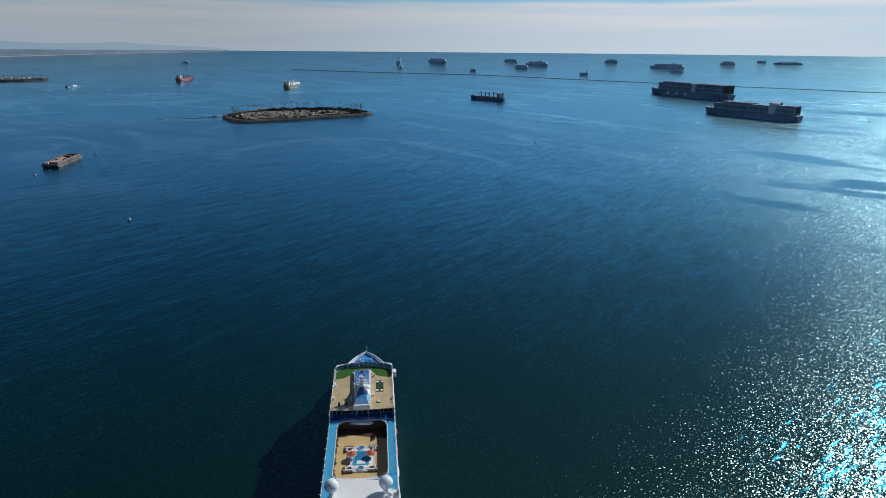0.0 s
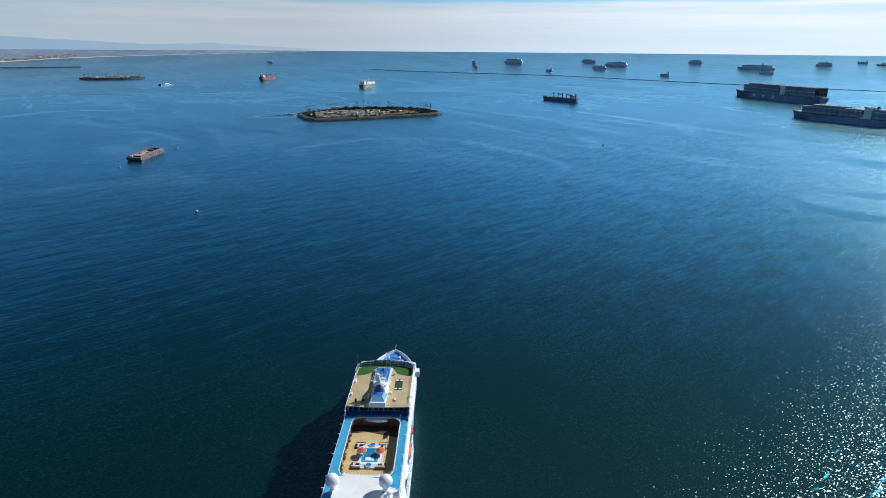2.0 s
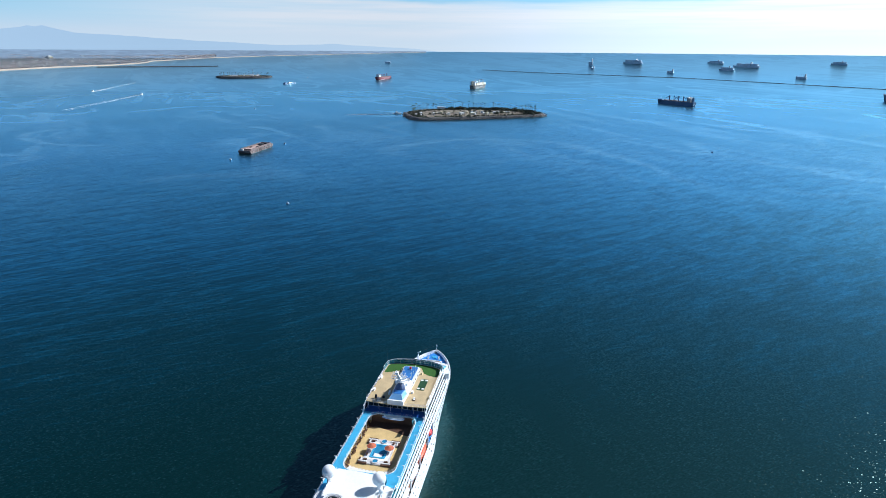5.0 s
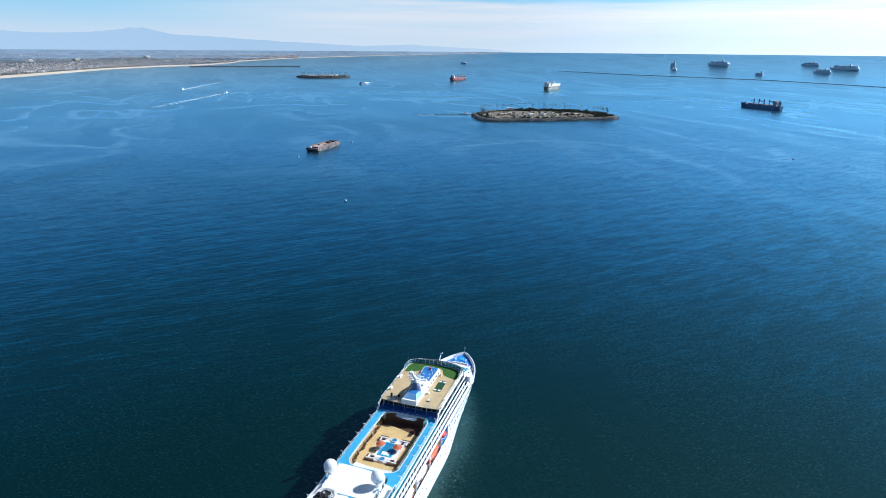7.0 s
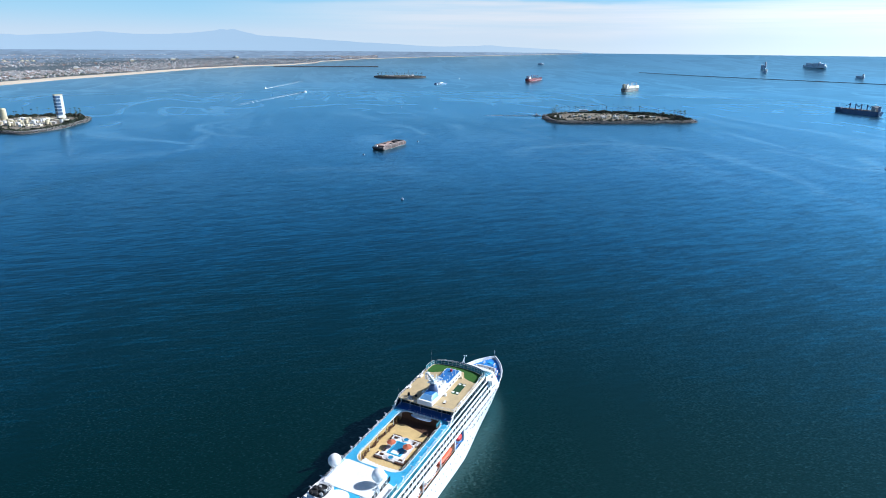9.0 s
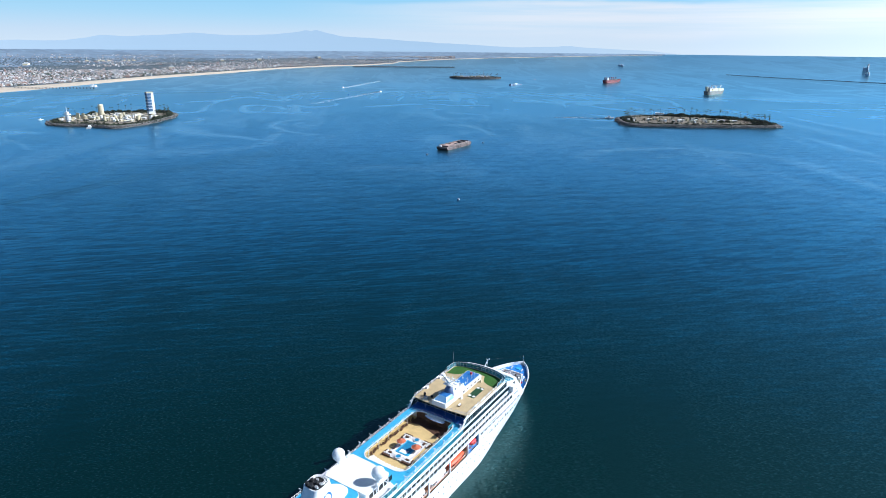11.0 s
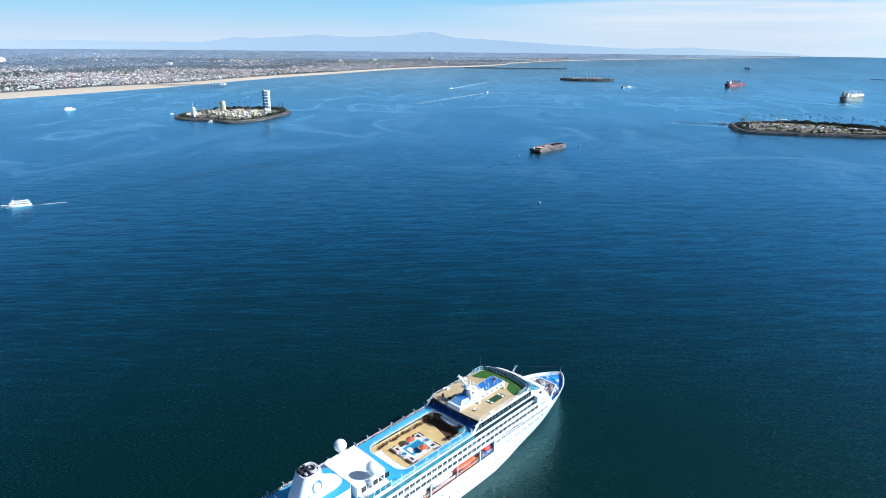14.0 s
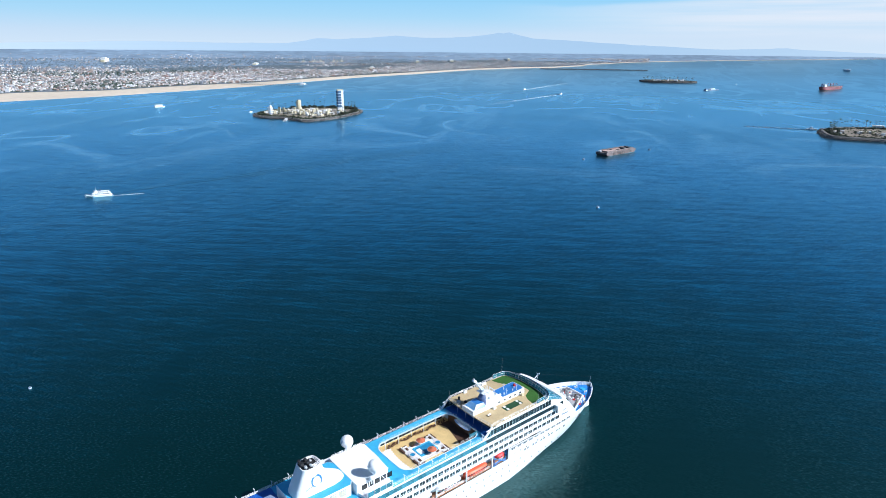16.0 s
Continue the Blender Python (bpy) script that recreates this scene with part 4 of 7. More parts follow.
def track_fittings():
    for s in (-1, 1):
        part("track_rail", rail_mesh([(s * 12.6, -80, D10 + 0.14), (s * 12.6, 7.6, D10 + 0.14)], 1.15, 3, 2.0, 0.032), M_WHITE, ship, fix=False)
        y = -77.5
        while y < 7:
            g = Mesh().rod((s * 12.5, y, D10), (s * 12.5, y, D10 + 2.3), 0.09, 0.07).box(s * 12.5 - 0.55, s * 12.5 + 0.55, y - 0.1, y + 0.1, D10 + 2.25, D10 + 2.4)
            part("lamp_post", g, M_WHITE, ship)
            y += 6.0
    loop = [(x, y, D10 + 0.14) for x, y in WELL]
    part("well_rail", rail_mesh(loop + loop[:1], 1.1, 2, 1.6, 0.022), M_WHITE, ship, fix=False)
    rim = ring_plate(rounded(-9.75, 9.75, -27.05, 8.85, 4.2), WELL, D10 + 0.14, D10 + 0.2)
    part("well_coaming", rim, M_WHITE, ship)
    # stepped pale awning over the bar at the forward end of the well
    awn = part("bar_awning", Mesh().prism([(-5.2, 8.8), (-4.9, 7.6), (-3.0, 6.9), (0, 6.5), (3.0, 6.6), (4.2, 7.2), (4.4, 8.8)], D10 - 0.75, D10 - 0.6), M_AWNING, ship, "pale blue stepped bar awning")
    part("awning_lip", Mesh().prism([(-4.6, 8.8), (-4.2, 7.9), (-2.6, 7.4), (0, 7.1), (2.6, 7.2), (3.6, 7.7), (3.8, 8.8)], D10 - 0.6, D10 - 0.35), M_ROOF, awn)
    part("glass_stair_screen", Mesh().box(8.5, 8.62, 3.5, 7.5, D10, D10 + 1.6).box(8.5, 8.62, 3.5, 3.62, D10, D10 + 2.4), M_TEALGLASS, ship)


def after_houses():
    poly = [(-8.4, -45.8), (8.9, -45.8), (8.9, -34.0), (8.2, -33.2), (0, -32.5), (-7.6, -32.3), (-8.4, -33.0)]
    h = part("grill_house", Mesh().prism(poly, D10 + 0.14, 28.3), M_WHITE, ship, "white house with a broad flat roof")
    part("grill_roof", Mesh().prism([(x * 1.02, -37 + (y + 37) * 1.02) for x, y in poly], 28.3, 28.5), M_ROOF, h, "white sunlit roof")
    for y in (-43, -40.5, -38, -35.5, -33):
        part("house_window", Mesh().box(8.88, 8.95, y - 1.0, y + 1.0, 25.3, 27.2), M_GLASS, h)
    f = part("funnel_house", Mesh().prism([(-7.4, -66), (7.4, -66), (7.4, -47.2), (5.5, -45.6), (-5.5, -45.6), (-7.4, -47.2)], D10 + 0.14, 28.3), M_WHITE, ship, "white house under the funnel with louvred vents")
    part("funnel_deck", Mesh().prism([(-7.3, -65.9), (7.3, -65.9), (7.3, -47.3), (5.4, -45.75), (-5.4, -45.75), (-7.3, -47.3)], 28.3, 28.36), M_BLUE, f, "sky blue roof deck")
    for y in (-63.5, -60.2, -56.9, -53.6, -50.3):
        v = part("vent", Mesh().box(7.38, 7.46, y - 1.15, y + 1.15, 25.4, 27.6), M_GREY, f)
        for k in range(6):
            part("louvre", Mesh().box(7.46, 7.52, y - 1.1, y + 1.1, 25.5 + k * 0.34, 25.68 + k * 0.34), M_CREAM, v)
    # funnel: a raked white casing whose foot runs out forward in a long fillet
    rings = []
    for z, y0, y1, w in ((28.36, -64.6, -46.2, 4.3), (29.2, -64.3, -47.4, 4.15), (30.4, -63.9, -49.8, 3.95), (32.0, -63.2, -52.0, 3.7), (34.0, -62.4, -53.3, 3.45), (36.2, -61.5, -53.9, 3.25), (37.2, -61.2, -54.2, 3.2)):
        mid, half = (y0 + y1) / 2, (y1 - y0) / 2
        ring = []
        for i in range(32):
            a = math.tau * i / 32
            k = 0.42 if math.sin(a) < 0 else 0.75
            ring.append((w * math.copysign(abs(math.cos(a)) ** k, math.cos(a)), mid + half * math.copysign(abs(math.sin(a)) ** 0.6, math.sin(a)), z))
        rings.append(ring)
    fn = part("funnel", Mesh().loft(rings, closed=True, caps=True), M_WHITE, ship, "raked white funnel with a blue ring emblem", smooth=False)
    top = [(x * 0.88, -57.8 + (y + 57.7) * 0.88) for x, y, z in rings[-1]]
    part("funnel_well", Mesh().prism(top, 37.2, 37.26), M_DARK, fn, "soot-black funnel top")
    rnd = random.Random(4)
    for x, y, r, tall in ((-1.7, -60, 0.55, 1.1), (0.2, -60.1, 0.7, 1.3), (1.8, -59.6, 0.5, 0.9), (-1.5, -58.0, 0.6, 1.0), (0.6, -58.2, 0.55, 1.2), (1.9, -57.8, 0.45, 0.8), (-0.6, -56.8, 0.4, 0.8)):
        part("exhaust_pipe", Mesh().rod((x, y, 37.2), (x + rnd.uniform(-0.2, 0.2), y - 0.3, 37.2 + tall), r, r * 0.95, n=10), M_DARK if r > 0.5 else M_GREY, fn)
    # curved white ribs over the forward part of the open top
    for scale, z in ((1.03, 36.6), (1.02, 37.05), (0.94, 37.4), (0.82, 37.5), (0.70, 37.55), (0.58, 37.6)):
        line = [(x * scale, -57.4 + (y + 57.4) * scale, z) for x, y, zz in rings[-1][0:17]]
        g = Mesh()
        for p, q in zip(line, line[1:]):
            g.rod(p, q, 0.10, n=5)
        part("rib", g, M_WHITE, fn, "curved white rib")
    # ring emblem with a tail, on both cheeks
    for s in (-1, 1):
        g = Mesh()
        n = 22
        for i in range(n):
            a0, a1 = (radians(-50 + 300 * (i + j) / n) for j in (0, 1))
            t0, t1 = (0.24 + 0.42 * math.sin(math.pi * (i + j) / n) for j in (0, 1))
            pts = []
            for a, t in ((a0, t0), (a1, t1)):
                for r in (1.9, 1.9 - t):
                    y, z = -57.2 + r * math.cos(a), 32.6 + r * 1.1 * math.sin(a)
                    w = 3.95 - (z - 30.4) * 0.155
                    pts.append((s * (w + 0.06), y, z))
            g.quad(pts[0], pts[2], pts[3], pts[1])
        for k in range(4):
            w = 3.95 - (31.6 - 30.4) * 0.155 + 0.06
            g.quad((s * w, -58.2 - 0.2 * k, 31.3 - 0.22 * k), (s * w, -60.6 - 0.35 * k, 30.9 - 0.16 * k), (s * w, -60.6 - 0.35 * k, 31.0 - 0.16 * k), (s * w, -58.2 - 0.2 * k, 31.44 - 0.22 * k))
        part("ring_emblem", g, M_ROOFBLUE, fn, "blue ring emblem", fix=False)
    # satellite domes on pedestals
    for s in (-1, 1):
        d = part("dome_pedestal", Mesh().turned([(1.1, 28.4 if s > 0 else D10 + 0.14), (0.8, 29.2), (0.8, 30.0), (1.3, 30.3)], s * 8.6, -38.8, 14), M_WHITE, ship)
        part("satellite_dome", Mesh().ball((s * 8.6, -38.8, 32.1), 2.25, 24, 16), M_WHITE, d, "round white satellite dome", smooth=True)
    part("small_dome", Mesh().ball((9.8, -40.8, 29.2), 0.75, 14, 10).rod((9.8, -40.8, 27), (9.8, -40.8, 28.8), 0.25), M_WHITE, ship, smooth=True)
    # side lookout with a glazed screen and braces
    b = part("side_platform", Mesh().prism([(8.9, -45.5), (12.9, -44.5), (12.9, -34.5), (8.9, -33.2)], D10 + 0.14, D10 + 1.1), M_WHITE, ship)
    for y in (-43, -40.6, -38.2, -35.8):
        part("platform_pane", Mesh().box(12.88, 12.95, y - 1.05, y + 1.05, D10 + 1.1, D10 + 2.9), M_TEALGLASS, b)
    part("platform_braces", Mesh().rod((12.9, -44.5, D10 + 3), (12.9, -34.5, D10 + 3), 0.12).rod((12.9, -44.5, D10 + 1), (9.2, -41, 28.3), 0.12).rod((12.9, -34.5, D10 + 1), (9.2, -37, 28.3), 0.12).rod((12.9, -44.4, D10), (12.9, -44.4, D10 + 3), 0.1).rod((12.9, -34.6, D10), (12.9, -34.6, D10 + 3), 0.1), M_WHITE, b)
    part("roof_rail", rail_mesh([(-8.2, -45.5, 28.5), (-8.2, -33.2, 28.5)], 1.0, 3, 1.6, 0.045), M_WHITE, h, fix=False)
    part("port_locker", Mesh().box(-11.8, -9.2, -52, -41, D10 + 0.14, D10 + 2.2).box(-11.4, -9.6, -50, -47, D10 + 2.2, D10 + 3.0), M_WHITE, ship)
    # after deck: pale blue-grey canopy, stair wells, rails
    part("after_canopy", Mesh().prism([(-6.5, -79), (9.5, -79), (9.5, -67.5), (1, -66.6), (-6.5, -68.5)], D10 + 2.4, D10 + 2.6), M_CANOPY, ship, "lilac grey canopy over the after deck")
    part("canopy_wall", Mesh().prism([(-6.2, -78.7), (9.2, -78.7), (9.2, -68), (-6.2, -69)], D10 + 0.12, D10 + 2.4), M_WHITE, ship)
    part("after_rail", rail_mesh([(-12.6, -66, D10 + 0.12), (-12.6, -80, D10 + 0.12), (12.6, -80, D10 + 0.12)], 1.15, 4, 1.6, 0.045), M_WHITE, ship, fix=False)


def foredeck_fittings():
    z = D5 + 1.55
    for y in range(66, 88, 2):
        for s in (-1, 1):
            w = hull_half(y, 12) - 0.3
            part("bulwark_stay", Mesh().add([(s * w, y - 0.06, z), (s * w, y + 0.06, z), (s * w, y + 0.06, sheer(y) - 0.1), (s * w, y - 0.06, sheer(y) - 0.1), (s * (w - 0.7), y - 0.06, z), (s * (w - 0.7), y + 0.06, z)],
                                           [(0, 1, 2, 3), (4, 5, 1, 0), (4, 3, 2, 5), (0, 3, 4), (1, 5, 2)]), M_WHITE, ship)
    g = Mesh().add([(-5.2, 77.4, z), (0, 77.9, z), (5.2, 77.4, z), (-5.2, 77.4, z + 1.3), (0, 77.9, z + 1.3), (5.2, 77.4, z + 1.3), (-5.2, 77.0, z), (0, 77.4, z), (5.2, 77.0, z), (-5.2, 77.0, z + 1.3), (0, 77.4, z + 1.3), (5.2, 77.0, z + 1.3)],
                   [(0, 1, 4, 3), (1, 2, 5, 4), (9, 10, 7, 6), (10, 11, 8, 7), (3, 4, 10, 9), (4, 5, 11, 10), (0, 3, 9, 6), (2, 8, 11, 5)])
    for x in (-4.2, -2.1, 0, 2.1, 4.2):
        part("breaker_stay", Mesh().add([(x - 0.05, 77.1, z), (x + 0.05, 77.1, z), (x + 0.05, 77.1, z + 1.2), (x - 0.05, 77.1, z + 1.2), (x - 0.05, 76.2, z), (x + 0.05, 76.2, z)],
                                        [(0, 1, 2, 3), (4, 5, 1, 0), (4, 3, 2, 5), (0, 3, 4), (1, 5, 2)]), M_WHITE, ship)
    part("wave_breaker", g, M_WHITE, ship)
    for s in (-1, 1):
        w = part("windlass", Mesh().box(s * 3.0 - 1.1, s * 3.0 + 1.1, 73.6, 75.4, z, z + 0.9).rod((s * 3 - 1.6, 74.5, z + 1.1), (s * 3 + 1.6, 74.5, z + 1.1), 0.7, n=12), M_GREY, ship)
        part("chain_wheel", Mesh().rod((s * 3 - 0.25, 74.5, z + 1.1), (s * 3 + 0.25, 74.5, z + 1.1), 1.05, n=14), M_RUST, w)
        for y in (71.4, 81):
            part("mooring_bitts", Mesh().turned([(0.32, z), (0.3, z + 0.9), (0.4, z + 1.0)], s * 4.6 * (1 if y < 70 else 0.6), y, 10).turned([(0.32, z), (0.3, z + 0.9), (0.4, z + 1.0)], s * 4.6 * (1 if y < 70 else 0.6), y + 1.2, 10), M_WHITE, ship)
    rnd = random.Random(7)
    for x, y, w, d, h, m in ((1.2, 63.6, 1.6, 1.2, 1.6, M_WHITE), (3.6, 64.4, 1.2, 1.4, 1.0, M_RED), (-1.8, 63.8, 2.0, 1.0, 1.2, M_WHITE), (6.0, 63.8, 1.4, 1.8, 1.3, M_CREAM), (-5.2, 64.2, 1.6, 1.6, 1.4, M_WHITE), (6.8, 66.4, 1.2, 1.2, 1.8, M_WHITE), (4.4, 69.6, 1.0, 1.6, 1.2, M_CREAM), (-3.4, 70.2, 1.4, 1.0, 1.2, M_CREAM), (7.6, 62.0, 1.0, 1.6, 1.0, M_RED), (1.6, 70.4, 1.0, 1.0, 1.5, M_WHITE), (0.4, 76.6, 1.2, 1.0, 1.3, M_WHITE), (-4.6, 76.8, 1.0, 1.4, 1.2, M_CREAM), (4.8, 77.0, 0.8, 1.2, 1.5, M_RED), (6.4, 72.4, 1.0, 2.2, 1.6, M_WHITE), (-6.6, 71.0, 1.4, 2.0, 1.2, M_WHITE), (0.2, 68.0, 2.4, 1.6, 2.0, M_WHITE), (-3.0, 67.0, 1.0, 1.0, 1.6, M_RED), (8.2, 68.6, 0.9, 1.6, 1.4, M_CREAM), (5.2, 66.4, 1.6, 0.9, 2.2, M_WHITE), (-6.0, 66.6, 1.8, 1.2, 1.0, M_CREAM), (2.4, 72.2, 0.9, 0.9, 1.1, M_RED), (-1.2, 73.2, 0.8, 1.4, 1.7, M_WHITE), (-1.4, 71.0, 1.2, 0.8, 0.9, M_RED)):
        y = 70.8 + (y - 61.0) * 0.45
        part("deck_locker", Mesh().box(x - w * 0.3, x + w * 0.3, y - d * 0.3, y + d * 0.3, z, z + h * 0.6, 0.94), m, ship)
    part("foredeck_hatch", Mesh().box(-1.1, 1.1, 82, 84, z, z + 0.4, 0.9), M_BLUE, ship)
    # swirl emblem on the white plating abaft the rake
    for s in (-1, 1):
        g = Mesh()
        for i in range(16):
            a0, a1 = (radians(-20 + 250 * (i + j) / 16) for j in (0, 1))
            t0, t1 = (0.15 + 0.5 * math.sin(math.pi * (i + j) / 16) for j in (0, 1))
            pts = [(s * 12.73, 54.0 + r * math.cos(a), 17.3 + 0.75 * r * math.sin(a)) for a, t in ((a0, t0), (a1, t1)) for r in (1.7, 1.7 - t)]
            g.quad(pts[0], pts[2], pts[3], pts[1])
        g.quad((s * 12.73, 52.0, 16.2), (s * 12.73, 56.6, 15.9), (s * 12.73, 56.2, 16.5), (s * 12.73, 53.0, 16.6))
        part("side_emblem", g, M_HULLBLACK, ship, "grey swirl emblem", fix=False)
    # side walls between the glass front and the bridge roof
    for s in (-1, 1):
        g = Mesh().add([(s * 12.66, y, z) for y, z in ((40.6, D10 + 0.2), (51.4, D10 + 0.2), (41.8, D11 - 0.2), (40.6, D11 - 0.2))] + [(s * 12.3, y, z) for y, z in ((40.6, D10 + 0.2), (51.4, D10 + 0.2), (41.8, D11 - 0.2), (40.6, D11 - 0.2))],
                       [(0, 1, 2, 3), (7, 6, 5, 4), (0, 4, 5, 1), (1, 5, 6, 2), (2, 6, 7, 3), (3, 7, 4, 0)])
        part("front_cheek", g, M_WHITE, ship)
    # lockers and a service box along the sun deck rails
    # the black boxes to port imitate dark, shadowed deck clutter
    for x, y, w, d, h, m in ((-11.8, 19.4, 0.8, 1.6, 0.9, M_WHITE), (-11.8, 29.8, 0.8, 2.6, 0.8, M_WHITE), (-7.6, 12.2, 1.6, 1.0, 1.1, M_GREY), (-9.2, 13.8, 0.7, 0.7, 1.5, M_DARK), (-6.2, 14.6, 0.9, 0.7, 0.8, M_DARK),
                             (-4.6, 17.8, 0.6, 1.8, 1.2, M_WHITE), (4.4, 20.4, 0.8, 1.2, 1.0, M_WHITE), (4.6, 36.2, 0.7, 1.0, 1.2, M_CREAM), (-4.4, 38.4, 0.7, 0.9, 1.0, M_CREAM)):
        part("deck_locker", Mesh().box(x - w / 2, x + w / 2, y - d / 2, y + d / 2, D11, D11 + h, 0.95), m, ship)
    # vents and pipes on the deckhouse roof
    for x, y, r, h in ((1.4, 28.6, 0.2, 0.5), (-1.5, 31.2, 0.18, 0.5), (0.3, 35.4, 0.16, 0.4), (1.6, 33.4, 0.14, 0.6)):
        part("roof_vent", Mesh().turned([(r, D11 + 1.97), (r, D11 + 1.97 + h), (r * 1.5, D11 + 2.0 + h), (r * 1.3, D11 + 2.2 + h), (0.05, D11 + 2.3 + h)], x, y, 10), M_WHITE, ship)
    part("flagstaff", Mesh().rod((0, 88.2, 12.3), (0, 88.5, 16.2), 0.08, 0.05), M_WHITE, ship)
    part("jack", Mesh().quad((0, 88.4, 15.2), (0.7, 87.5, 15.1), (0.75, 87.5, 15.9), (0, 88.45, 16.05)), M_CUSHION, ship, fix=False)
    part("forestay", Mesh().rod((0, 88.5, 15.8), (-0.4, 51.0, D11 + 2.5), 0.015, n=4), M_DARK, ship)
    a = part("anchor_pocket", Mesh().box(-0.1, 0.12, -1.3, 1.3, -1.2, 1.2), M_GREY, ship, at=pose(hull_half(68, 8.6) + 0.03, 68, 8.6, 0, 18, 17))
    part("anchor", Mesh().box(0.1, 0.35, -0.18, 0.18, -0.9, 0.9).box(0.1, 0.4, -0.95, 0.95, -0.95, -0.55), M_DARK, a)


side_windows()
ledges()
front_glazing()
wind_screen()
sun_deck_fittings()
track_fittings()
after_houses()
foredeck_fittings()

# ---- what stands on the decks or hangs at the sides ----
def on_ship(x, y, z, turn=0.0):
    return SHIP @ pose(x, y, z, 0, 0, turn)


def pool_terrace():
    t = thing("pool", on_ship(-0.2, -10.7, D9 + 0.05), "blue swimming pool on a pale tiled terrace with brown benches", "swimming pool")
    outline = [(-6.0, -7.3), (5.8, -7.3), (5.8, -4.6), (4.8, -4.6), (4.8, 4.6), (5.8, 4.6), (5.8, 7.3), (-6.0, 7.3), (-6.0, 4.6), (-5.0, 4.6), (-5.0, -4.6), (-6.0, -4.6)]
    part("terrace", Mesh().prism(outline, 0, 0.45), M_TILE, t, "pale tiled terrace")
    part("terrace_edge", ring_plate(rounded(-4.2, 4.2, -5.2, 5.4, 0.5), rounded(-2.95, 2.95, -3.95, 4.15, 0.4), 0.45, 0.52), M_ROOF, t, "white tiled surround")
    part("coping", ring_plate(rounded(-2.9, 2.9, -3.9, 4.1, 0.4), rounded(-2.35, 2.35, -3.35, 3.55, 0.3), 0.45, 0.7), M_BLUE, t)
    part("water_surface", Mesh().prism(rounded(-2.36, 2.36, -3.36, 3.56, 0.3), 0.45, 0.58), M_POOL, t, "clear blue pool water")
    part("steps", Mesh().box(-1.6, 1.6, -3.3, -2.2, 0.46, 0.64).box(-1.6, 1.6, -2.2, -1.4, 0.46, 0.61), M_ROOF, t)
    for x0, x1, y0, y1 in ((-6.3, -2.8, -7.6, -7.0), (2.4, 6.1, -7.6, -7.0), (-6.3, -2.8, 7.0, 7.6), (2.4, 6.1, 7.0, 7.6), (-6.3, -5.8, -7.0, -4.4), (5.6, 6.1, -7.0, -4.4), (-6.3, -5.8, 4.4, 7.0), (5.6, 6.1, 4.4, 7.0)):
        cx, cy = (x0 + x1) / 2, (y0 + y1) / 2
        ix, iy = (0.0, -math.copysign(0.75, cy)) if x1 - x0 > y1 - y0 else (-math.copysign(0.65, cx), 0.0)
        part("seat_cushion", Mesh().box(x0 + ix + 0.1, x1 + ix - 0.1, y0 + iy + 0.05, y1 + iy - 0.05, 0.45, 0.8, 0.97), M_CUSHION, t, "white seat cushion")
        part("bench", Mesh().box(x0, x1, y0, y1, 0, 0.62, 0.97), M_WOOD, t, "dark brown wooden bench")
    for y in (-5.9, 6.0):
        w = part("whirlpool", Mesh().turned([(1.35, 0.45), (1.3, 0.85), (1.0, 0.85), (0.95, 0.6)], 0, y, 18), M_TILE, t)
        part("whirlpool_water", Mesh().turned([(0.96, 0.6), (0.95, 0.72)], 0, y, 18), M_POOL, w)
    for x, y, dx, dy in ((-4.0, -5.4, 0.7, 0.35), (4.0, -5.6, 0.7, 0.35), (-4.2, 5.6, 0.7, 0.35), (3.8, 5.4, 0.35, 0.7), (3.9, 2.8, 0.35, 0.7), (-4.2, -2.6, 0.35, 0.7)):
        part("side_table", Mesh().box(x - dx, x + dx, y - dy, y + dy, 0.45, 0.9, 0.9), M_WOOD, t)


def umbrella():
    u = thing("umbrella", on_ship(-3.5, -10.2, D9 + 0.5), "terracotta canvas umbrella shading the pool terrace", "umbrella", "umbrellas by the pool")
    part("pole", Mesh().rod((0, 0, 0), (0, 0, 2.2), 0.06), M_CREAM, u)
    rim = 8
    g = Mesh()
    top = (0, 0, 2.55)
    pts = [(1.75 * math.cos(math.tau * i / 16), 1.75 * math.sin(math.tau * i / 16), 1.85 - (0.09 if i % 2 else 0)) for i in range(16)]
    low = [(x * 0.98, y * 0.98, z - 0.1) for x, y, z in pts]
    g.add([top] + pts + low, [(0, 1 + i, 1 + (i + 1) % 16) for i in range(16)] + [(1 + i, 17 + i, 17 + (i + 1) % 16, 1 + (i + 1) % 16) for i in range(16)])
    part("canopy", g, M_TERRACOTTA, u)
    part("rim", Mesh().loft([[(x * k, y * k, z - d) for k, d in ((0.99, 0.0), (1.03, 0.02), (1.03, 0.16), (0.99, 0.14))] for x, y, z in pts + pts[:1]], closed=True), M_CUSHION, u, "pale canvas rim")
    part("finial", Mesh().ball((0, 0, 2.62), 0.1), M_CREAM, u)
    return u


def deck_chair():
    c = thing("deck_chair", on_ship(-9.0, -21, D9 + 0.05, 90), "dark brown deck chair at the edge of the pool deck", "chair", "chairs along the pool deck")
    part("seat", Mesh().box(-0.32, 0.32, -0.35, 0.35, 0.38, 0.5), M_WOOD, c)
    part("backrest", Mesh().box(-0.32, 0.32, 0.3, 0.4, 0.5, 1.05), M_WOOD, c)
    for x in (-0.28, 0.28):
        for y in (-0.3, 0.3):
            part("leg", Mesh().box(x - 0.03, x + 0.03, y - 0.03, y + 0.03, 0, 0.38), M_WOOD, c)
    part("cushion", Mesh().box(-0.26, 0.26, -0.3, 0.28, 0.5, 0.57), M_WOOD, c)
    return c


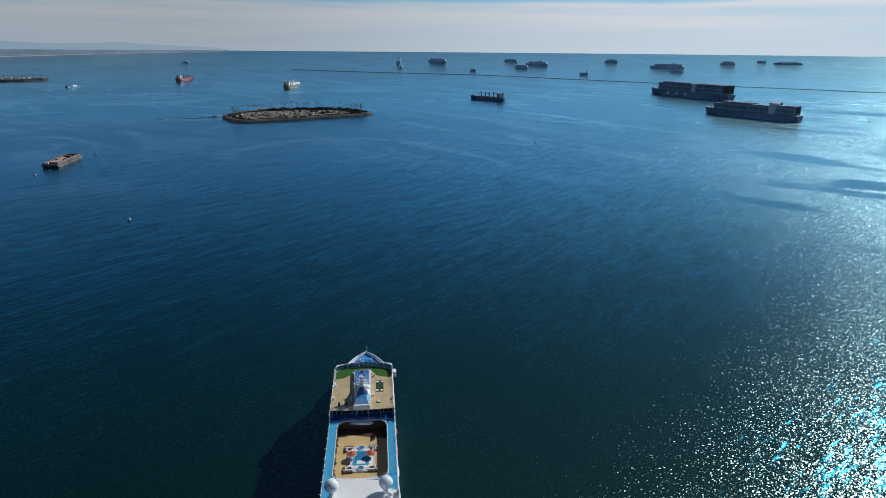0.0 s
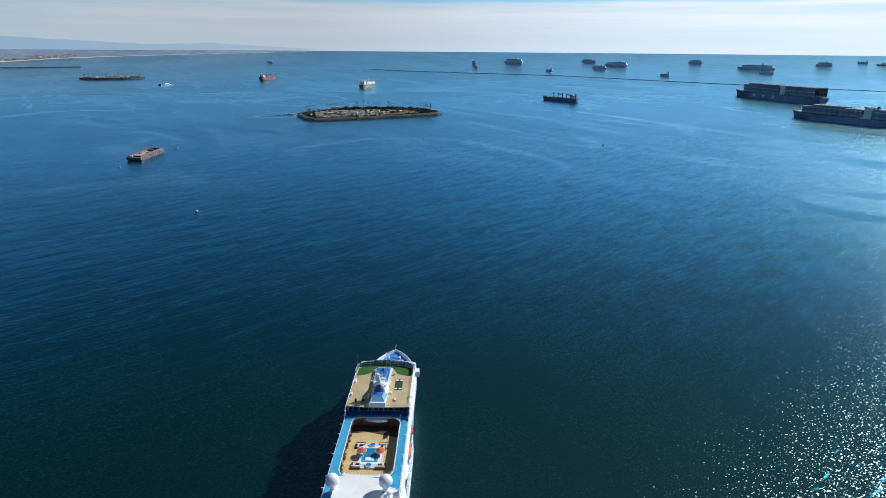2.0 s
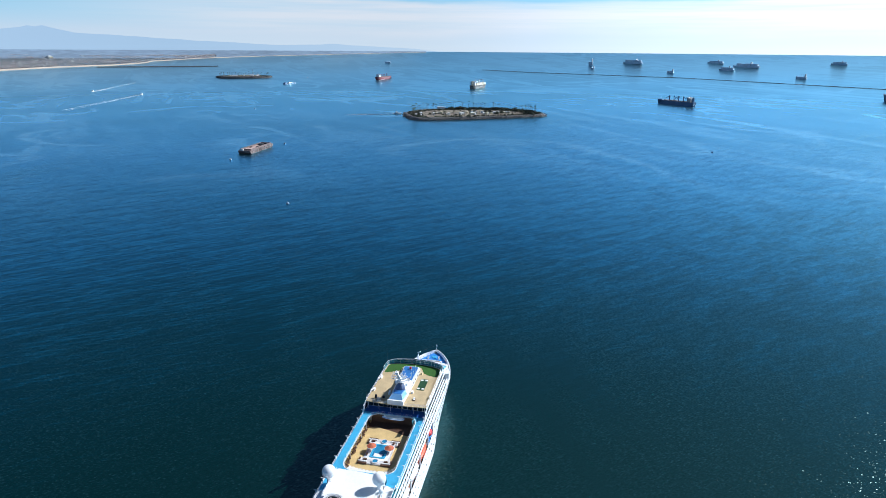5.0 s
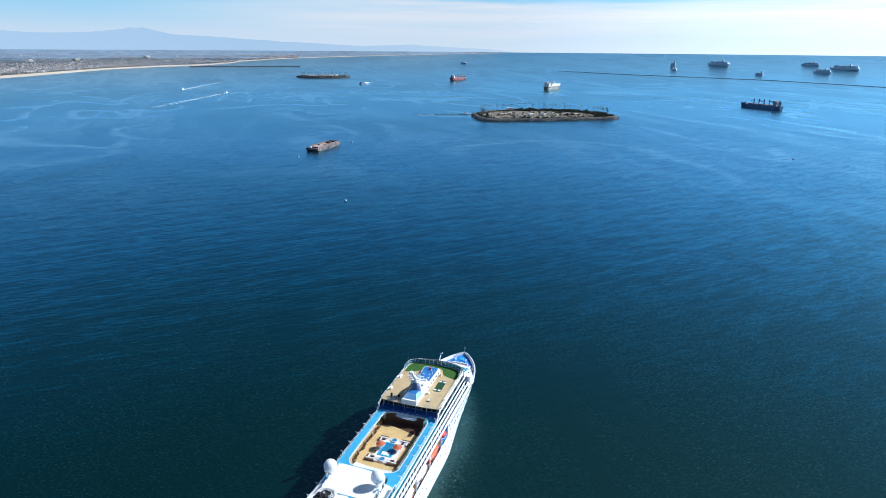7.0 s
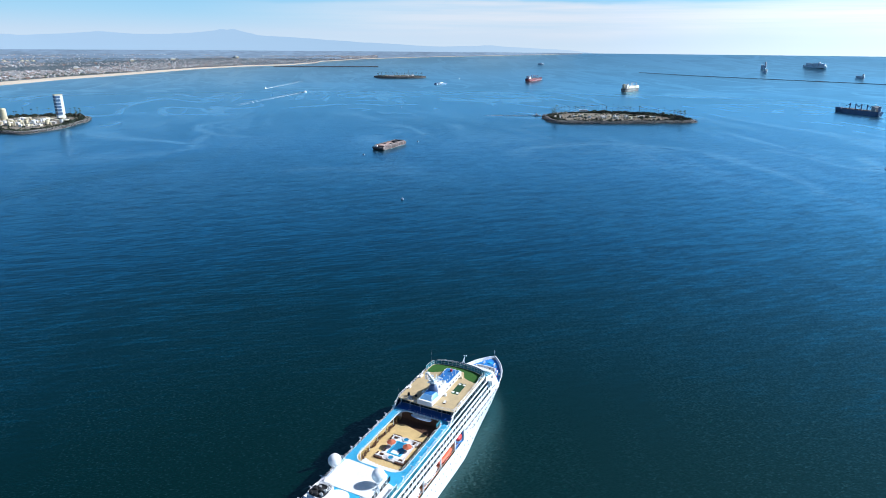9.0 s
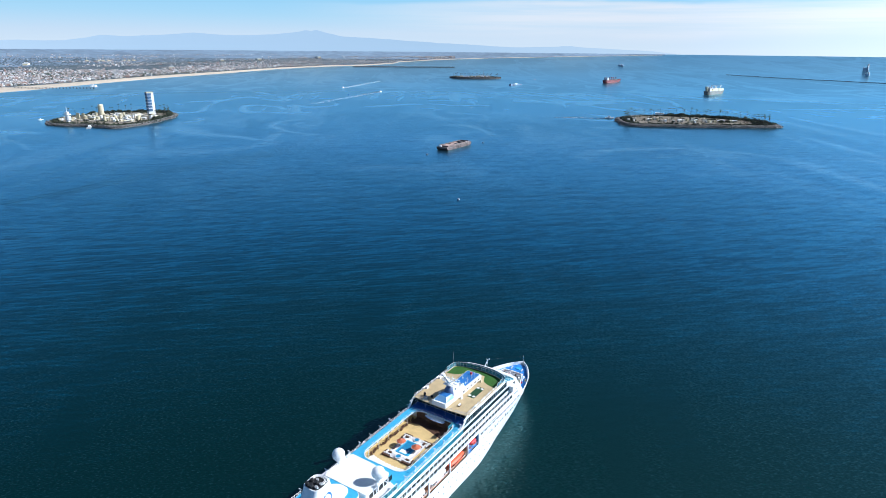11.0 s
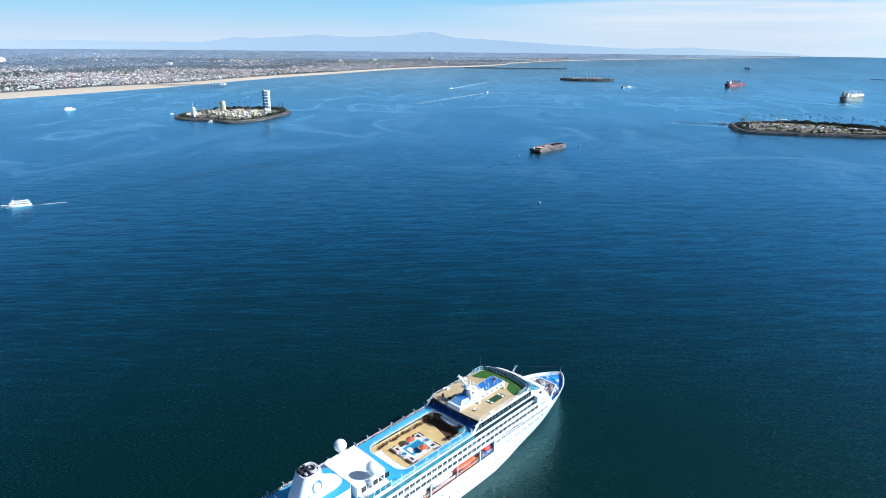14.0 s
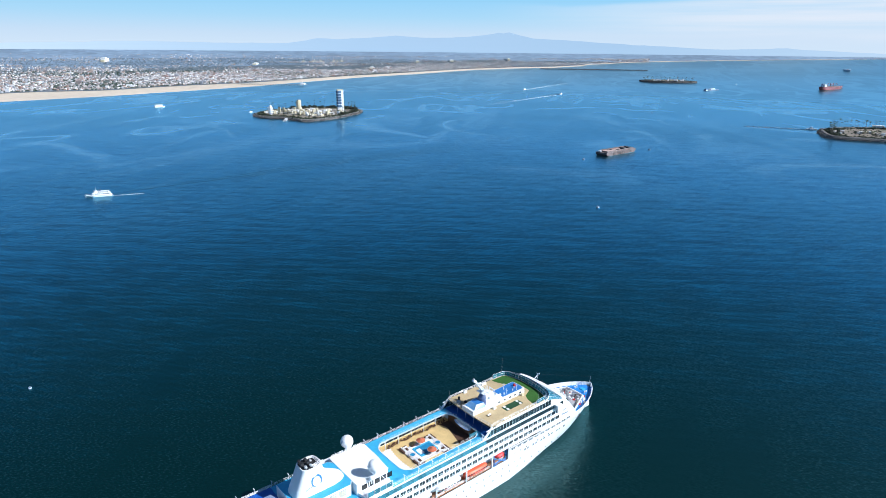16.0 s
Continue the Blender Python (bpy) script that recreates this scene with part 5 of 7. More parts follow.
def daybed():
    d = thing("daybed", on_ship(6.4, 15.6, D11, 8), "slim white cushioned daybed on pale teak deck", "daybed")
    part("base", Mesh().box(-0.5, 0.5, -0.9, 0.9, 0, 0.3), M_WOOD, d)
    part("cushion", Mesh().prism(rounded(-0.4, 0.4, -0.8, 0.8, 0.12, 3), 0.3, 0.48), M_CUSHION, d)
    part("pillow", Mesh().prism(rounded(-0.36, 0.36, 0.42, 0.74, 0.1, 2), 0.48, 0.62), M_CUSHION, d)
    return d


def lifeboat(at, length, top, low, label, closed=True):
    b = thing("lifeboat", SHIP @ at, label, "lifeboat", "boats along the ship's side")
    n = 13
    rings, lids = [], []
    for i in range(n):
        u = -1 + 2 * i / (n - 1)
        w = 1.65 * (1 - abs(u) ** 3.2) ** 0.7 + 0.02
        lift = 0.55 * abs(u) ** 2.5
        y = u * length / 2
        rings.append([(-w, y, 0.95 + lift * 0.5), (-w * 0.92, y, 0.35 + lift), (-w * 0.5, y, -0.15 + lift), (0, y, -0.3 + lift), (w * 0.5, y, -0.15 + lift), (w * 0.92, y, 0.35 + lift), (w, y, 0.95 + lift * 0.5)])
        h = 1.25 * (1 - abs(u) ** 4) ** 0.6
        lids.append([(-w * 1.01, y, 0.93 + lift * 0.5), (-w * 0.9, y, 0.95 + h * 0.7), (-w * 0.5, y, 0.97 + h), (0, y, 1.0 + h * 1.08), (w * 0.5, y, 0.97 + h), (w * 0.9, y, 0.95 + h * 0.7), (w * 1.01, y, 0.93 + lift * 0.5)])
    part("boat_hull", Mesh().loft(rings), low, b, smooth=True)
    part("canopy", Mesh().loft(lids), top, b, smooth=True)
    k = int(length / 1.5)
    for i in range(k):
        y = -length * 0.36 + length * 0.72 * i / (k - 1)
        for s in (-1, 1):
            part("boat_window", Mesh().box(min(s * 1.45, s * 1.62), max(s * 1.45, s * 1.62), y - 0.4, y + 0.4, 1.15, 1.6), M_GLASS, b)
    part("fender_rope", Mesh().loft([[(s * 1.03 * x, y, z + dz) for dz in (-0.08, 0.08)] for s, ring in ((1, r) for r in rings) for x, y, z in (ring[-1],)]), M_ORANGE, b, fix=False)
    for y in (-length * 0.3, length * 0.3):
        part("lifting_hook", Mesh().rod((0, y, 1.9), (0, y, 2.7), 0.08), M_GREY, b)
    return b


def davits():
    for s in (-1, 1):
        for y in (-58, -44.2, -30, -15.9, -1.6, 11.6, 20.4):
            g = Mesh().box(min(s * 12.75, s * 13.25), max(s * 12.75, s * 13.25), y - 0.2, y + 0.2, D5, D7 + 0.4)
            g.box(min(s * 9.6, s * 13.25), max(s * 9.6, s * 13.25), y - 0.18, y + 0.18, D7 - 0.2, D7 + 0.25)
            part("davit", g, M_WHITE, ship, "white boat davit")
        part("promenade_rail", rail_mesh([(s * 12.55, -62.5, D5), (s * 12.55, 20.8, D5)], 1.1, 3, 2.4, 0.04), M_WHITE, ship, fix=False)


pool_terrace()
first = umbrella()
copy_thing(first, on_ship(3.35, -10.2, D9 + 0.5))
rnd = random.Random(11)
chair = deck_chair()
for i in range(1, 34):
    if i % 7:
        copy_thing(chair, on_ship(-9.8 + rnd.uniform(-0.3, 0.5), -21 + i * 0.84, D9 + 0.05, 90 + rnd.uniform(-35, 35)))
a = thing("sun_platform", on_ship(0, 0, D9 + 0.05), "white cushioned sunbathing platform with a scalloped edge", "platform")
edge = []
for i in range(66):
    x = 8.9 - 17.8 * i / 65
    edge.append((x, -22.0 + 0.12 * x * x / 8 - 0.55 * (1 - abs(math.sin(math.pi * i / 5.0))) + 0.5))
outline = [(x, y) for x, y in edge] + [(-8.9, -23.0), (-8.0, -25.4), (-6.0, -26.6), (6.0, -26.6), (8.0, -25.4), (8.9, -23.0)]
part("cushion_top", Mesh().prism(outline[::-1], 0.25, 0.4), M_CUSHION, a)
part("plinth", Mesh().prism([(-8.6, -23.2), (-7.6, -25.3), (-5.8, -26.5), (5.8, -26.5), (7.6, -25.3), (8.6, -23.2), (8.6, -22.4), (-8.6, -22.4)], 0, 0.25), M_WOOD, a)
daybed()
davits()
lifeboat(pose(12.1, 3.6, 11.0), 12.4, M_ORANGE, M_ORANGE, "orange topped tender hanging in white davits")
lifeboat(pose(12.2, 15.8, 11.9), 5.0, M_RED, M_WHITE, "small red rescue boat hanging in white davits")
part("boat_cradle", Mesh().rod((13.0, 12.8, D5), (13.0, 18.8, D5 + 3.2), 0.16).rod((13.0, 18.8, D5), (13.0, 12.8, D5 + 3.2), 0.16).rod((13.0, 12.6, D5 + 1.0), (13.0, 19.0, D5 + 1.0), 0.16).rod((13.0, 12.6, D5), (13.0, 12.6, D7), 0.14).rod((13.0, 19.0, D5), (13.0, 19.0, D7), 0.14), M_FOREDECK, ship, "blue steel boat cradle")
for y in (-9.2, -23, -37.2, -51.2):
    lifeboat(pose(12.1, y, 11.3), 11.4, M_WHITE, M_WHITE, "white covered lifeboat hanging in white davits")
for y in (4.6, -9.2, -23, -37.2, -51.2):
    lifeboat(pose(-11.7, y, 11.4), 11.4, M_ORANGE, M_WHITE, "orange topped lifeboat on the shaded side of the ship")

# ---- trees ----
def palm_meshes(seed):
    rnd = random.Random(seed)
    trunk = Mesh()
    p, tall = Vector((0, 0, -0.5)), rnd.uniform(17, 22)
    lean = Vector((rnd.uniform(-0.06, 0.06), rnd.uniform(-0.06, 0.06), 1)).normalized()
    for k in range(4):
        q = p + lean * tall / 4
        trunk.rod(p, q, 0.28 - 0.03 * k, 0.25 - 0.03 * k, n=6)
        p = q
    crown = Mesh()
    for i in range(24):
        a, up = i * 2.4 + rnd.uniform(-0.2, 0.2), rnd.uniform(-0.5, 1.0)
        out = Vector((math.cos(a), math.sin(a), 0))
        side = Vector((-math.sin(a), math.cos(a), 0))
        pts = []
        for k in range(5):
            r = 3.1 * k / 4
            pts.append(p + out * r * (1 - 0.12 * k * (1 - up) / 2) + Vector((0, 0, up * r * 0.75 - 0.2 * r * r * (0.6 + 0.4 * up))))
        w = (0.15, 0.6, 0.7, 0.5, 0.1)
        rows = [[pts[k] - side * w[k] - Vector((0, 0, 0.25 * w[k])), pts[k], pts[k] + side * w[k] - Vector((0, 0, 0.25 * w[k]))] for k in range(5)]
        crown.loft(rows)
    return trunk.data("trunk", M_BARK), crown.data("crown", M_PALMLEAF)


def bush_meshes(seed, wide, tall):
    """A low broad tree: short forked trunk and a crown of many small leaf clumps with gaps."""
    rnd = random.Random(seed)
    trunk, crown = Mesh(), Mesh()
    trunk.rod((0, 0, -0.5), (0, 0, tall * 0.4), 0.3, 0.2)
    for i in range(5):
        a = i * 1.26 + rnd.random()
        trunk.rod((0, 0, tall * 0.35), (math.cos(a) * wide * 0.3, math.sin(a) * wide * 0.3, tall * rnd.uniform(0.5, 0.8)), 0.16, 0.06, n=4)
    for i in range(150):
        a, u = rnd.uniform(0, math.tau), rnd.random() ** 0.5
        z = rnd.uniform(0.12, 1.0)
        r = wide * 0.5 * u * math.sin(math.pi * min(0.95, z * 0.8 + 0.15)) * rnd.uniform(0.75, 1.2)
        c = Vector((math.cos(a) * r, math.sin(a) * r, tall * z))
        s = rnd.uniform(0.45, 0.95)
        d1 = Vector((rnd.uniform(-1, 1), rnd.uniform(-1, 1), rnd.uniform(-0.5, 0.8))).normalized() * s
        d2 = d1.cross(Vector((rnd.uniform(-1, 1), rnd.uniform(-1, 1), rnd.uniform(-1, 1)))).normalized() * s
        d3 = d1.cross(d2).normalized() * s * 0.7
        crown.add([c + d1, c + d2, c - d1, c - d2, c + d3], [(0, 1, 4), (1, 2, 4), (2, 3, 4), (3, 0, 4), (3, 2, 1, 0)])
    return trunk.data("trunk", M_BARK), crown.data("crown", M_LEAF)


M_PALMLEAF = mat("palm_fronds", (0.05, 0.075, 0.025), 0.8, vary=0.3, scale=0.5, piece=0.3)
PALMS = [palm_meshes(k) for k in range(5)]
BUSHES = [bush_meshes(k, 11.0, 5.2) for k in range(5)]


def plant(kind, at, size, turn, label, group):
    trunk, crown = kind
    palm = kind in PALMS
    t = thing("palm_tree" if palm else "tree", at @ pose(0, 0, 0, 0, 0, turn) @ Matrix.Scale(size, 4), label, "palm tree" if palm else "tree", group)
    part("trunk", trunk, None, t)
    part("crown", crown, None, t)


# ---- the oil islands: rock-edged, planted round, full of low plant ----
def along(poly, gap, rnd, jitter=0.0, closed=True):
    pts = []
    n = len(poly)
    for i in range(n if closed else n - 1):
        a, b = Vector(poly[i]), Vector(poly[(i + 1) % n])
        k = max(1, int((b - a).length / gap))
        for j in range(k):
            p = a.lerp(b, (j + rnd.random() * 0.5) / k)
            pts.append((p.x + rnd.uniform(-jitter, jitter), p.y + rnd.uniform(-jitter, jitter)))
    return pts


def rounded_outline(poly, rnd, steps=6, rough=2.0):
    """A coarse outline made smooth and a little ragged."""
    out = []
    n = len(poly)
    for i in range(n):
        p0, p1, p2, p3 = (Vector(poly[(i + k) % n]) for k in (-1, 0, 1, 2))
        for j in range(steps):
            t = j / steps
            q = 0.5 * ((2 * p1) + (p2 - p0) * t + (2 * p0 - 5 * p1 + 4 * p2 - p3) * t * t + (3 * p1 - p0 - 3 * p2 + p3) * t ** 3)
            out.append((q.x + rnd.uniform(-rough, rough), q.y + rnd.uniform(-rough, rough)))
    return out


def rock_mesh(g, c, r, rnd):
    pts = []
    for x, y, z in ((1, 0, 0), (-1, 0, 0), (0, 1, 0), (0, -1, 0), (0, 0, 1), (0, 0, -1)):
        k = rnd.uniform(0.6, 1.15) * r
        pts.append((c[0] + x * k + rnd.uniform(-0.2, 0.2) * r, c[1] + y * k + rnd.uniform(-0.2, 0.2) * r, c[2] + z * k * 0.75))
    g.add(pts, [(0, 2, 4), (2, 1, 4), (1, 3, 4), (3, 0, 4), (2, 0, 5), (1, 2, 5), (3, 1, 5), (0, 3, 5)])


def tank(at, r, h, material, label):
    t = thing("storage_tank", at, label, "storage tank", "tanks on the islands")
    part("shell", Mesh().turned([(r, -0.6), (r, h), (r * 0.97, h + 0.15)], n=20), material, t)
    part("roof", Mesh().turned([(r * 0.98, h + 0.1), (r * 0.5, h + 0.6), (0.1, h + 0.8)], n=20), M_CREAM, t)
    part("ladder", Mesh().box(r, r + 0.3, -0.3, 0.3, 0, h + 0.8), M_GREY, t)


def plant_box(at, w, d, h, material, label):
    t = thing("plant_building", at, label, "building", "plant buildings on the islands")
    part("outer_wall", Mesh().box(-w / 2, w / 2, -d / 2, d / 2, -0.8, h), material, t)
    part("roof", Mesh().box(-w / 2 - 0.3, w / 2 + 0.3, -d / 2 - 0.3, d / 2 + 0.3, h, h + 0.35), M_ROOF, t)
    for k in range(max(1, int(w / 4))):
        part("doorway", Mesh().box(-w / 2 + 1 + k * 4, -w / 2 + 3 + k * 4, -d / 2 - 0.06, -d / 2 + 0.1, -0.8, 2.2), M_GREY, t)


def pipe_rack(at, length, rnd):
    t = thing("pipe_rack", at, "long steel rack of pipes on short posts", "pipe rack", "pipe racks on the islands")
    for k in range(int(length / 6) + 1):
        x = -length / 2 + k * 6
        part("frame", Mesh().box(x - 0.15, x + 0.15, -1.6, -1.3, -0.8, 3.2).box(x - 0.15, x + 0.15, 1.3, 1.6, -0.8, 3.2).box(x - 0.15, x + 0.15, -1.6, 1.6, 3.0, 3.25), M_GREY, t)
    for k in range(5):
        part("pipe", Mesh().rod((-length / 2, -1.1 + k * 0.55, 3.45), (length / 2, -1.1 + k * 0.55, 3.45), 0.2, n=6), (M_CREAM, M_WHITE, M_GREY, M_CREAM, M_RUST)[k], t)


def island(name, label, outline, berm, seed, palms, bushes, view=None, shrubs=900):
    rnd = random.Random(seed)
    shore = rounded_outline(outline, rnd)
    n = len(shore)
    cx, cy = sum(p[0] for p in shore) / n, sum(p[1] for p in shore) / n
    base = lay_pose(cx, cy, 0, 0, view)
    local = [(x - cx, y - cy) for x, y in shore]
    t = thing(name, base, label, "island", kind="structure")
    rim, rings = [], []
    for k, z in ((1.03, -2.0), (1.0, 0.3), (0.965, berm), (0.94, berm * 1.05)):
        rim.append([(x * k, y * k, z + (rnd.uniform(-0.4, 0.4) if 0.3 < z else 0)) for x, y in local])
    for k, z in ((0.0, 0), (0.91, berm * 0.75), (0.4, berm * 0.72), (0.02, berm * 0.75)):
        rings.append([(x * k, y * k, z + rnd.uniform(-0.3, 0.3)) for x, y in local] if k else rim[-1])
    part("rubble_bank", Mesh().loft(rim, closed=True), M_ROCK, t, "dark rubble bank")
    part("ground", Mesh().loft(rings, closed=True), M_SOIL, t, "dry brown ground with worn tracks")
    g = Mesh()
    for x, y in along([(a * 0.985, b * 0.985) for a, b in local], 2.2, rnd, 1.5) + along([(a * 1.0, b * 1.0) for a, b in local], 2.2, rnd, 1.2) + along([(a * 0.968, b * 0.968) for a, b in local], 2.6, rnd, 1.2):
        k = math.hypot(x, y)
        rock_mesh(g, (x, y, rnd.uniform(0.2, berm * 0.9)), rnd.uniform(1.0, 2.1), rnd)
    tagged(part("rocks", g, M_ROCK, t, "grey rock revetment", fix=False), kind="stuff")
    for x, y in palms(local, rnd):
        plant(PALMS[rnd.randrange(5)], base @ pose(x, y, berm * 0.72), rnd.uniform(0.72, 1.05), rnd.uniform(0, 360), "tall slender palm on the planted island rim", "palms on the islands")
    for x, y in bushes(local, rnd):
        plant(BUSHES[rnd.randrange(5)], base @ pose(x, y, berm * 0.72), rnd.uniform(0.7, 1.45) * (0.62 if y < 0 else 1.0), rnd.uniform(0, 360), "dark green dense tree on the planted island rim", "trees on the islands")
    # undergrowth between the trees
    g = Mesh()
    for i in range(shrubs):
        x, y = local[rnd.randrange(n)]
        k = rnd.uniform(0.80, 0.95) if i % 5 else rnd.uniform(0.3, 0.85)
        c = Vector((x * k + rnd.uniform(-5, 5), y * k + rnd.uniform(-5, 5), berm * 0.74))
        s = rnd.uniform(0.8, 2.2)
        for j in range(4):
            q = c + Vector((rnd.uniform(-1, 1) * s, rnd.uniform(-1, 1) * s, rnd.uniform(0, 0.9) * s))
            d1 = Vector((rnd.uniform(-1, 1), rnd.uniform(-1, 1), rnd.uniform(-0.4, 0.6))).normalized() * s * 0.8
            d2 = d1.cross(Vector((rnd.uniform(-1, 1), rnd.uniform(-1, 1), rnd.uniform(-1, 1)))).normalized() * s * 0.8
            g.add([q + d1, q + d2, q - d1, q - d2, q + d1.cross(d2).normalized() * s * 0.7], [(0, 1, 4), (1, 2, 4), (2, 3, 4), (3, 0, 4), (3, 2, 1, 0)])
    tagged(part("undergrowth", g, M_LEAF, t, "dark green undergrowth", fix=False), kind="stuff")
    return base, berm * 0.74, local, rnd


# the long palm-fringed island
def long_island():
    outline = [(-531, 1527), (-500, 1450), (-448, 1402), (-345, 1462), (-190, 1592), (-205, 1640), (-262, 1690), (-400, 1680), (-500, 1618)]
    base, z, local, rnd = island("oil_island", "long low island with rocky edge, dark shrubs and a fringe of palms", outline, 6.0, 3,
                                 lambda p, r: [q for q in along([(x * 0.88, y * 0.88) for x, y in p], 5.0, r, 6) if q[1] > -35 or r.random() < 0.40][:220],
                                 lambda p, r: [q for q in along([(x * 0.915, y * 0.915) for x, y in p], 5.0, r, 3.0)][:130] + [q for q in along([(x * 0.78, y * 0.78) for x, y in p], 7, r, 6) if q[1] > 15 or q[0] < -90][:40] + [(-10 + u * 150 + v * 30, -25 + u * 85 + v * 80) for u, v in ((r.uniform(-0.7, 0.7), r.uniform(-0.5, 0.5)) for _ in range(20))])
    # low plant in the open middle
    for i in range(42):
        u, v = rnd.uniform(-0.62, 0.62), rnd.uniform(-0.42, 0.42)
        x, y = -10 + u * 170 + v * 25, -25 + u * 95 + v * 75
        m = base @ pose(x, y, z, 0, 0, 38 + rnd.choice((0, 90)))
        if i % 3 == 0:
            plant_box(m, rnd.uniform(7, 15), rnd.uniform(4, 7), rnd.uniform(3, 5), rnd.choice((M_CREAM, M_WHITE, M_GREY)), "low pale plant building on dry ground")
        elif i % 3 == 1:
            tank(m, rnd.uniform(2.2, 4.0), rnd.uniform(3.5, 6.0), rnd.choice((M_CREAM, M_WHITE)), "cream steel storage tank on dry ground")
        else:
            pipe_rack(m, rnd.choice((18, 24, 30)), rnd)
    plant_box(base @ pose(-95, 78, z, 0, 0, 20), 22, 9, 6, M_WHITE, "long white shed among dark trees")


# the built-up island with disguised drilling towers
def tower_island():
    outline = [(-1356, 556), (-1292, 598), (-1224, 618), (-1240, 690), (-1290, 760), (-1352, 824), (-1440, 846), (-1520, 770), (-1502, 650), (-1430, 566)]
    base, z, local, rnd = island("oil_island", "oil island with disguised towers, pale plant and planted rocky rim", outline, 5.0, 9,
                                 lambda p, r: [q for q in along([(x * 0.86, y * 0.86) for x, y in p], 10, r, 5) if q[1] > 60 or q[0] < -90][:60],
                                 lambda p, r: [q for q in along([(x * 0.89, y * 0.89) for x, y in p], 5.5, r, 4) if q[0] < -60 or q[1] > 40 or r.random() < 0.6][:130])
    c = base.translation

    def spot(x, y, turn=0):
        return Matrix.Translation((x, y, z)) @ Matrix.Rotation(radians(turn), 4, "Z")

    t = thing("drilling_tower", spot(-1404, 788, -8), "tall white slab tower disguising a drilling rig with blue panels", "tower")
    b = part("shaft", Mesh().box(-5.5, 5.5, -8, 8, -1, 51), M_WHITE, t)
    part("crown_screen", Mesh().box(-5.8, 5.8, -8.3, 8.3, 51, 53.5), M_CREAM, t)
    for k in range(6):
        part("balcony_panel", Mesh().box(5.4, 7.4, -7.8, 1.5, 9 + k * 7.2, 14.2 + k * 7.2), M_TOWERBLUE, b, "blue panel, darkened for the tower's shaded side")
        part("balcony_panel", Mesh().box(-5.6, 4.6, -8.9, -7.9, 9 + k * 7.2, 14.2 + k * 7.2), M_TOWERBLUE, b, "blue panel, darkened for the tower's shaded side")
    t = thing("drilling_tower", spot(-1448, 690, 12), "cream rounded tower disguising a drilling rig", "tower")
    part("shaft", Mesh().turned([(6.4, -1), (6.2, 24), (5.8, 25), (4, 25.6)], n=16), M_CREAM, t)
    part("hood", Mesh().box(-4, 4, -4, 4, 25.4, 27.5), M_CREAM, t)
    t = thing("drilling_tower", spot(-1378, 590, 20), "slim white tower with stacked curved screens", "tower")
    part("shaft", Mesh().box(-2.6, 2.6, -2.6, 2.6, -1, 22), M_WHITE, t)
    for k, w in ((5, 6.5), (10, 5.4), (15, 7.0)):
        part("curved_screen", Mesh().turned([(w, k), (w, k + 2.6), (w - 0.5, k + 2.6), (w - 0.5, k)], n=14), M_WHITE, t)
    part("spire", Mesh().rod((0, 0, 22), (0, 0, 32), 0.7, 0.3), M_WHITE, t)
    for x, y, h in ((-1400, 620, 16), (-1425, 640, 12)):
        t = thing("screen_wall", spot(x, y, 30), "tall pale concrete screen wall", "screen wall")
        part("panel", Mesh().box(-3.5, 3.5, -0.6, 0.6, -1, h), M_CREAM, t)
        part("buttress", Mesh().box(-0.5, 0.5, 0.6, 2.4, -1, h * 0.7), M_CREAM, t)
    for i in range(120):
        u, v = rnd.uniform(-1, 1), rnd.uniform(-1, 1)
        x, y = -1378 + u * 70 - v * 25, 690 + u * 40 + v * 62
        m = spot(x, y, rnd.choice((24, 114)))
        if i % 2 == 0:
            tank(m, rnd.uniform(1.8, 4.2), rnd.uniform(3.5, 8.5), rnd.choice((M_CREAM, M_CREAM, M_WHITE)), "cream steel storage tank on dry ground")
        elif i % 4 == 1:
            plant_box(m, rnd.uniform(6, 15), rnd.uniform(4, 7), rnd.uniform(3, 7), rnd.choice((M_CREAM, M_CREAM, M_WHITE, M_GREY)), "cream plant building on dry ground")
        else:
            pipe_rack(m, rnd.choice((18, 30)), rnd)
    t = thing("work_barge", Matrix.Translation((-1276, 590, 0)) @ Matrix.Rotation(radians(-28), 4, "Z"), "white supply barge moored at the island landing", "barge")
    part("barge_hull", Mesh().box(-20, 20, -4, 4, -0.8, 1.6, 0.97), M_GREY, t)
    part("cabin", Mesh().box(-12, -3, -2.6, 2.6, 1.6, 4.2, 0.92), M_WHITE, t)


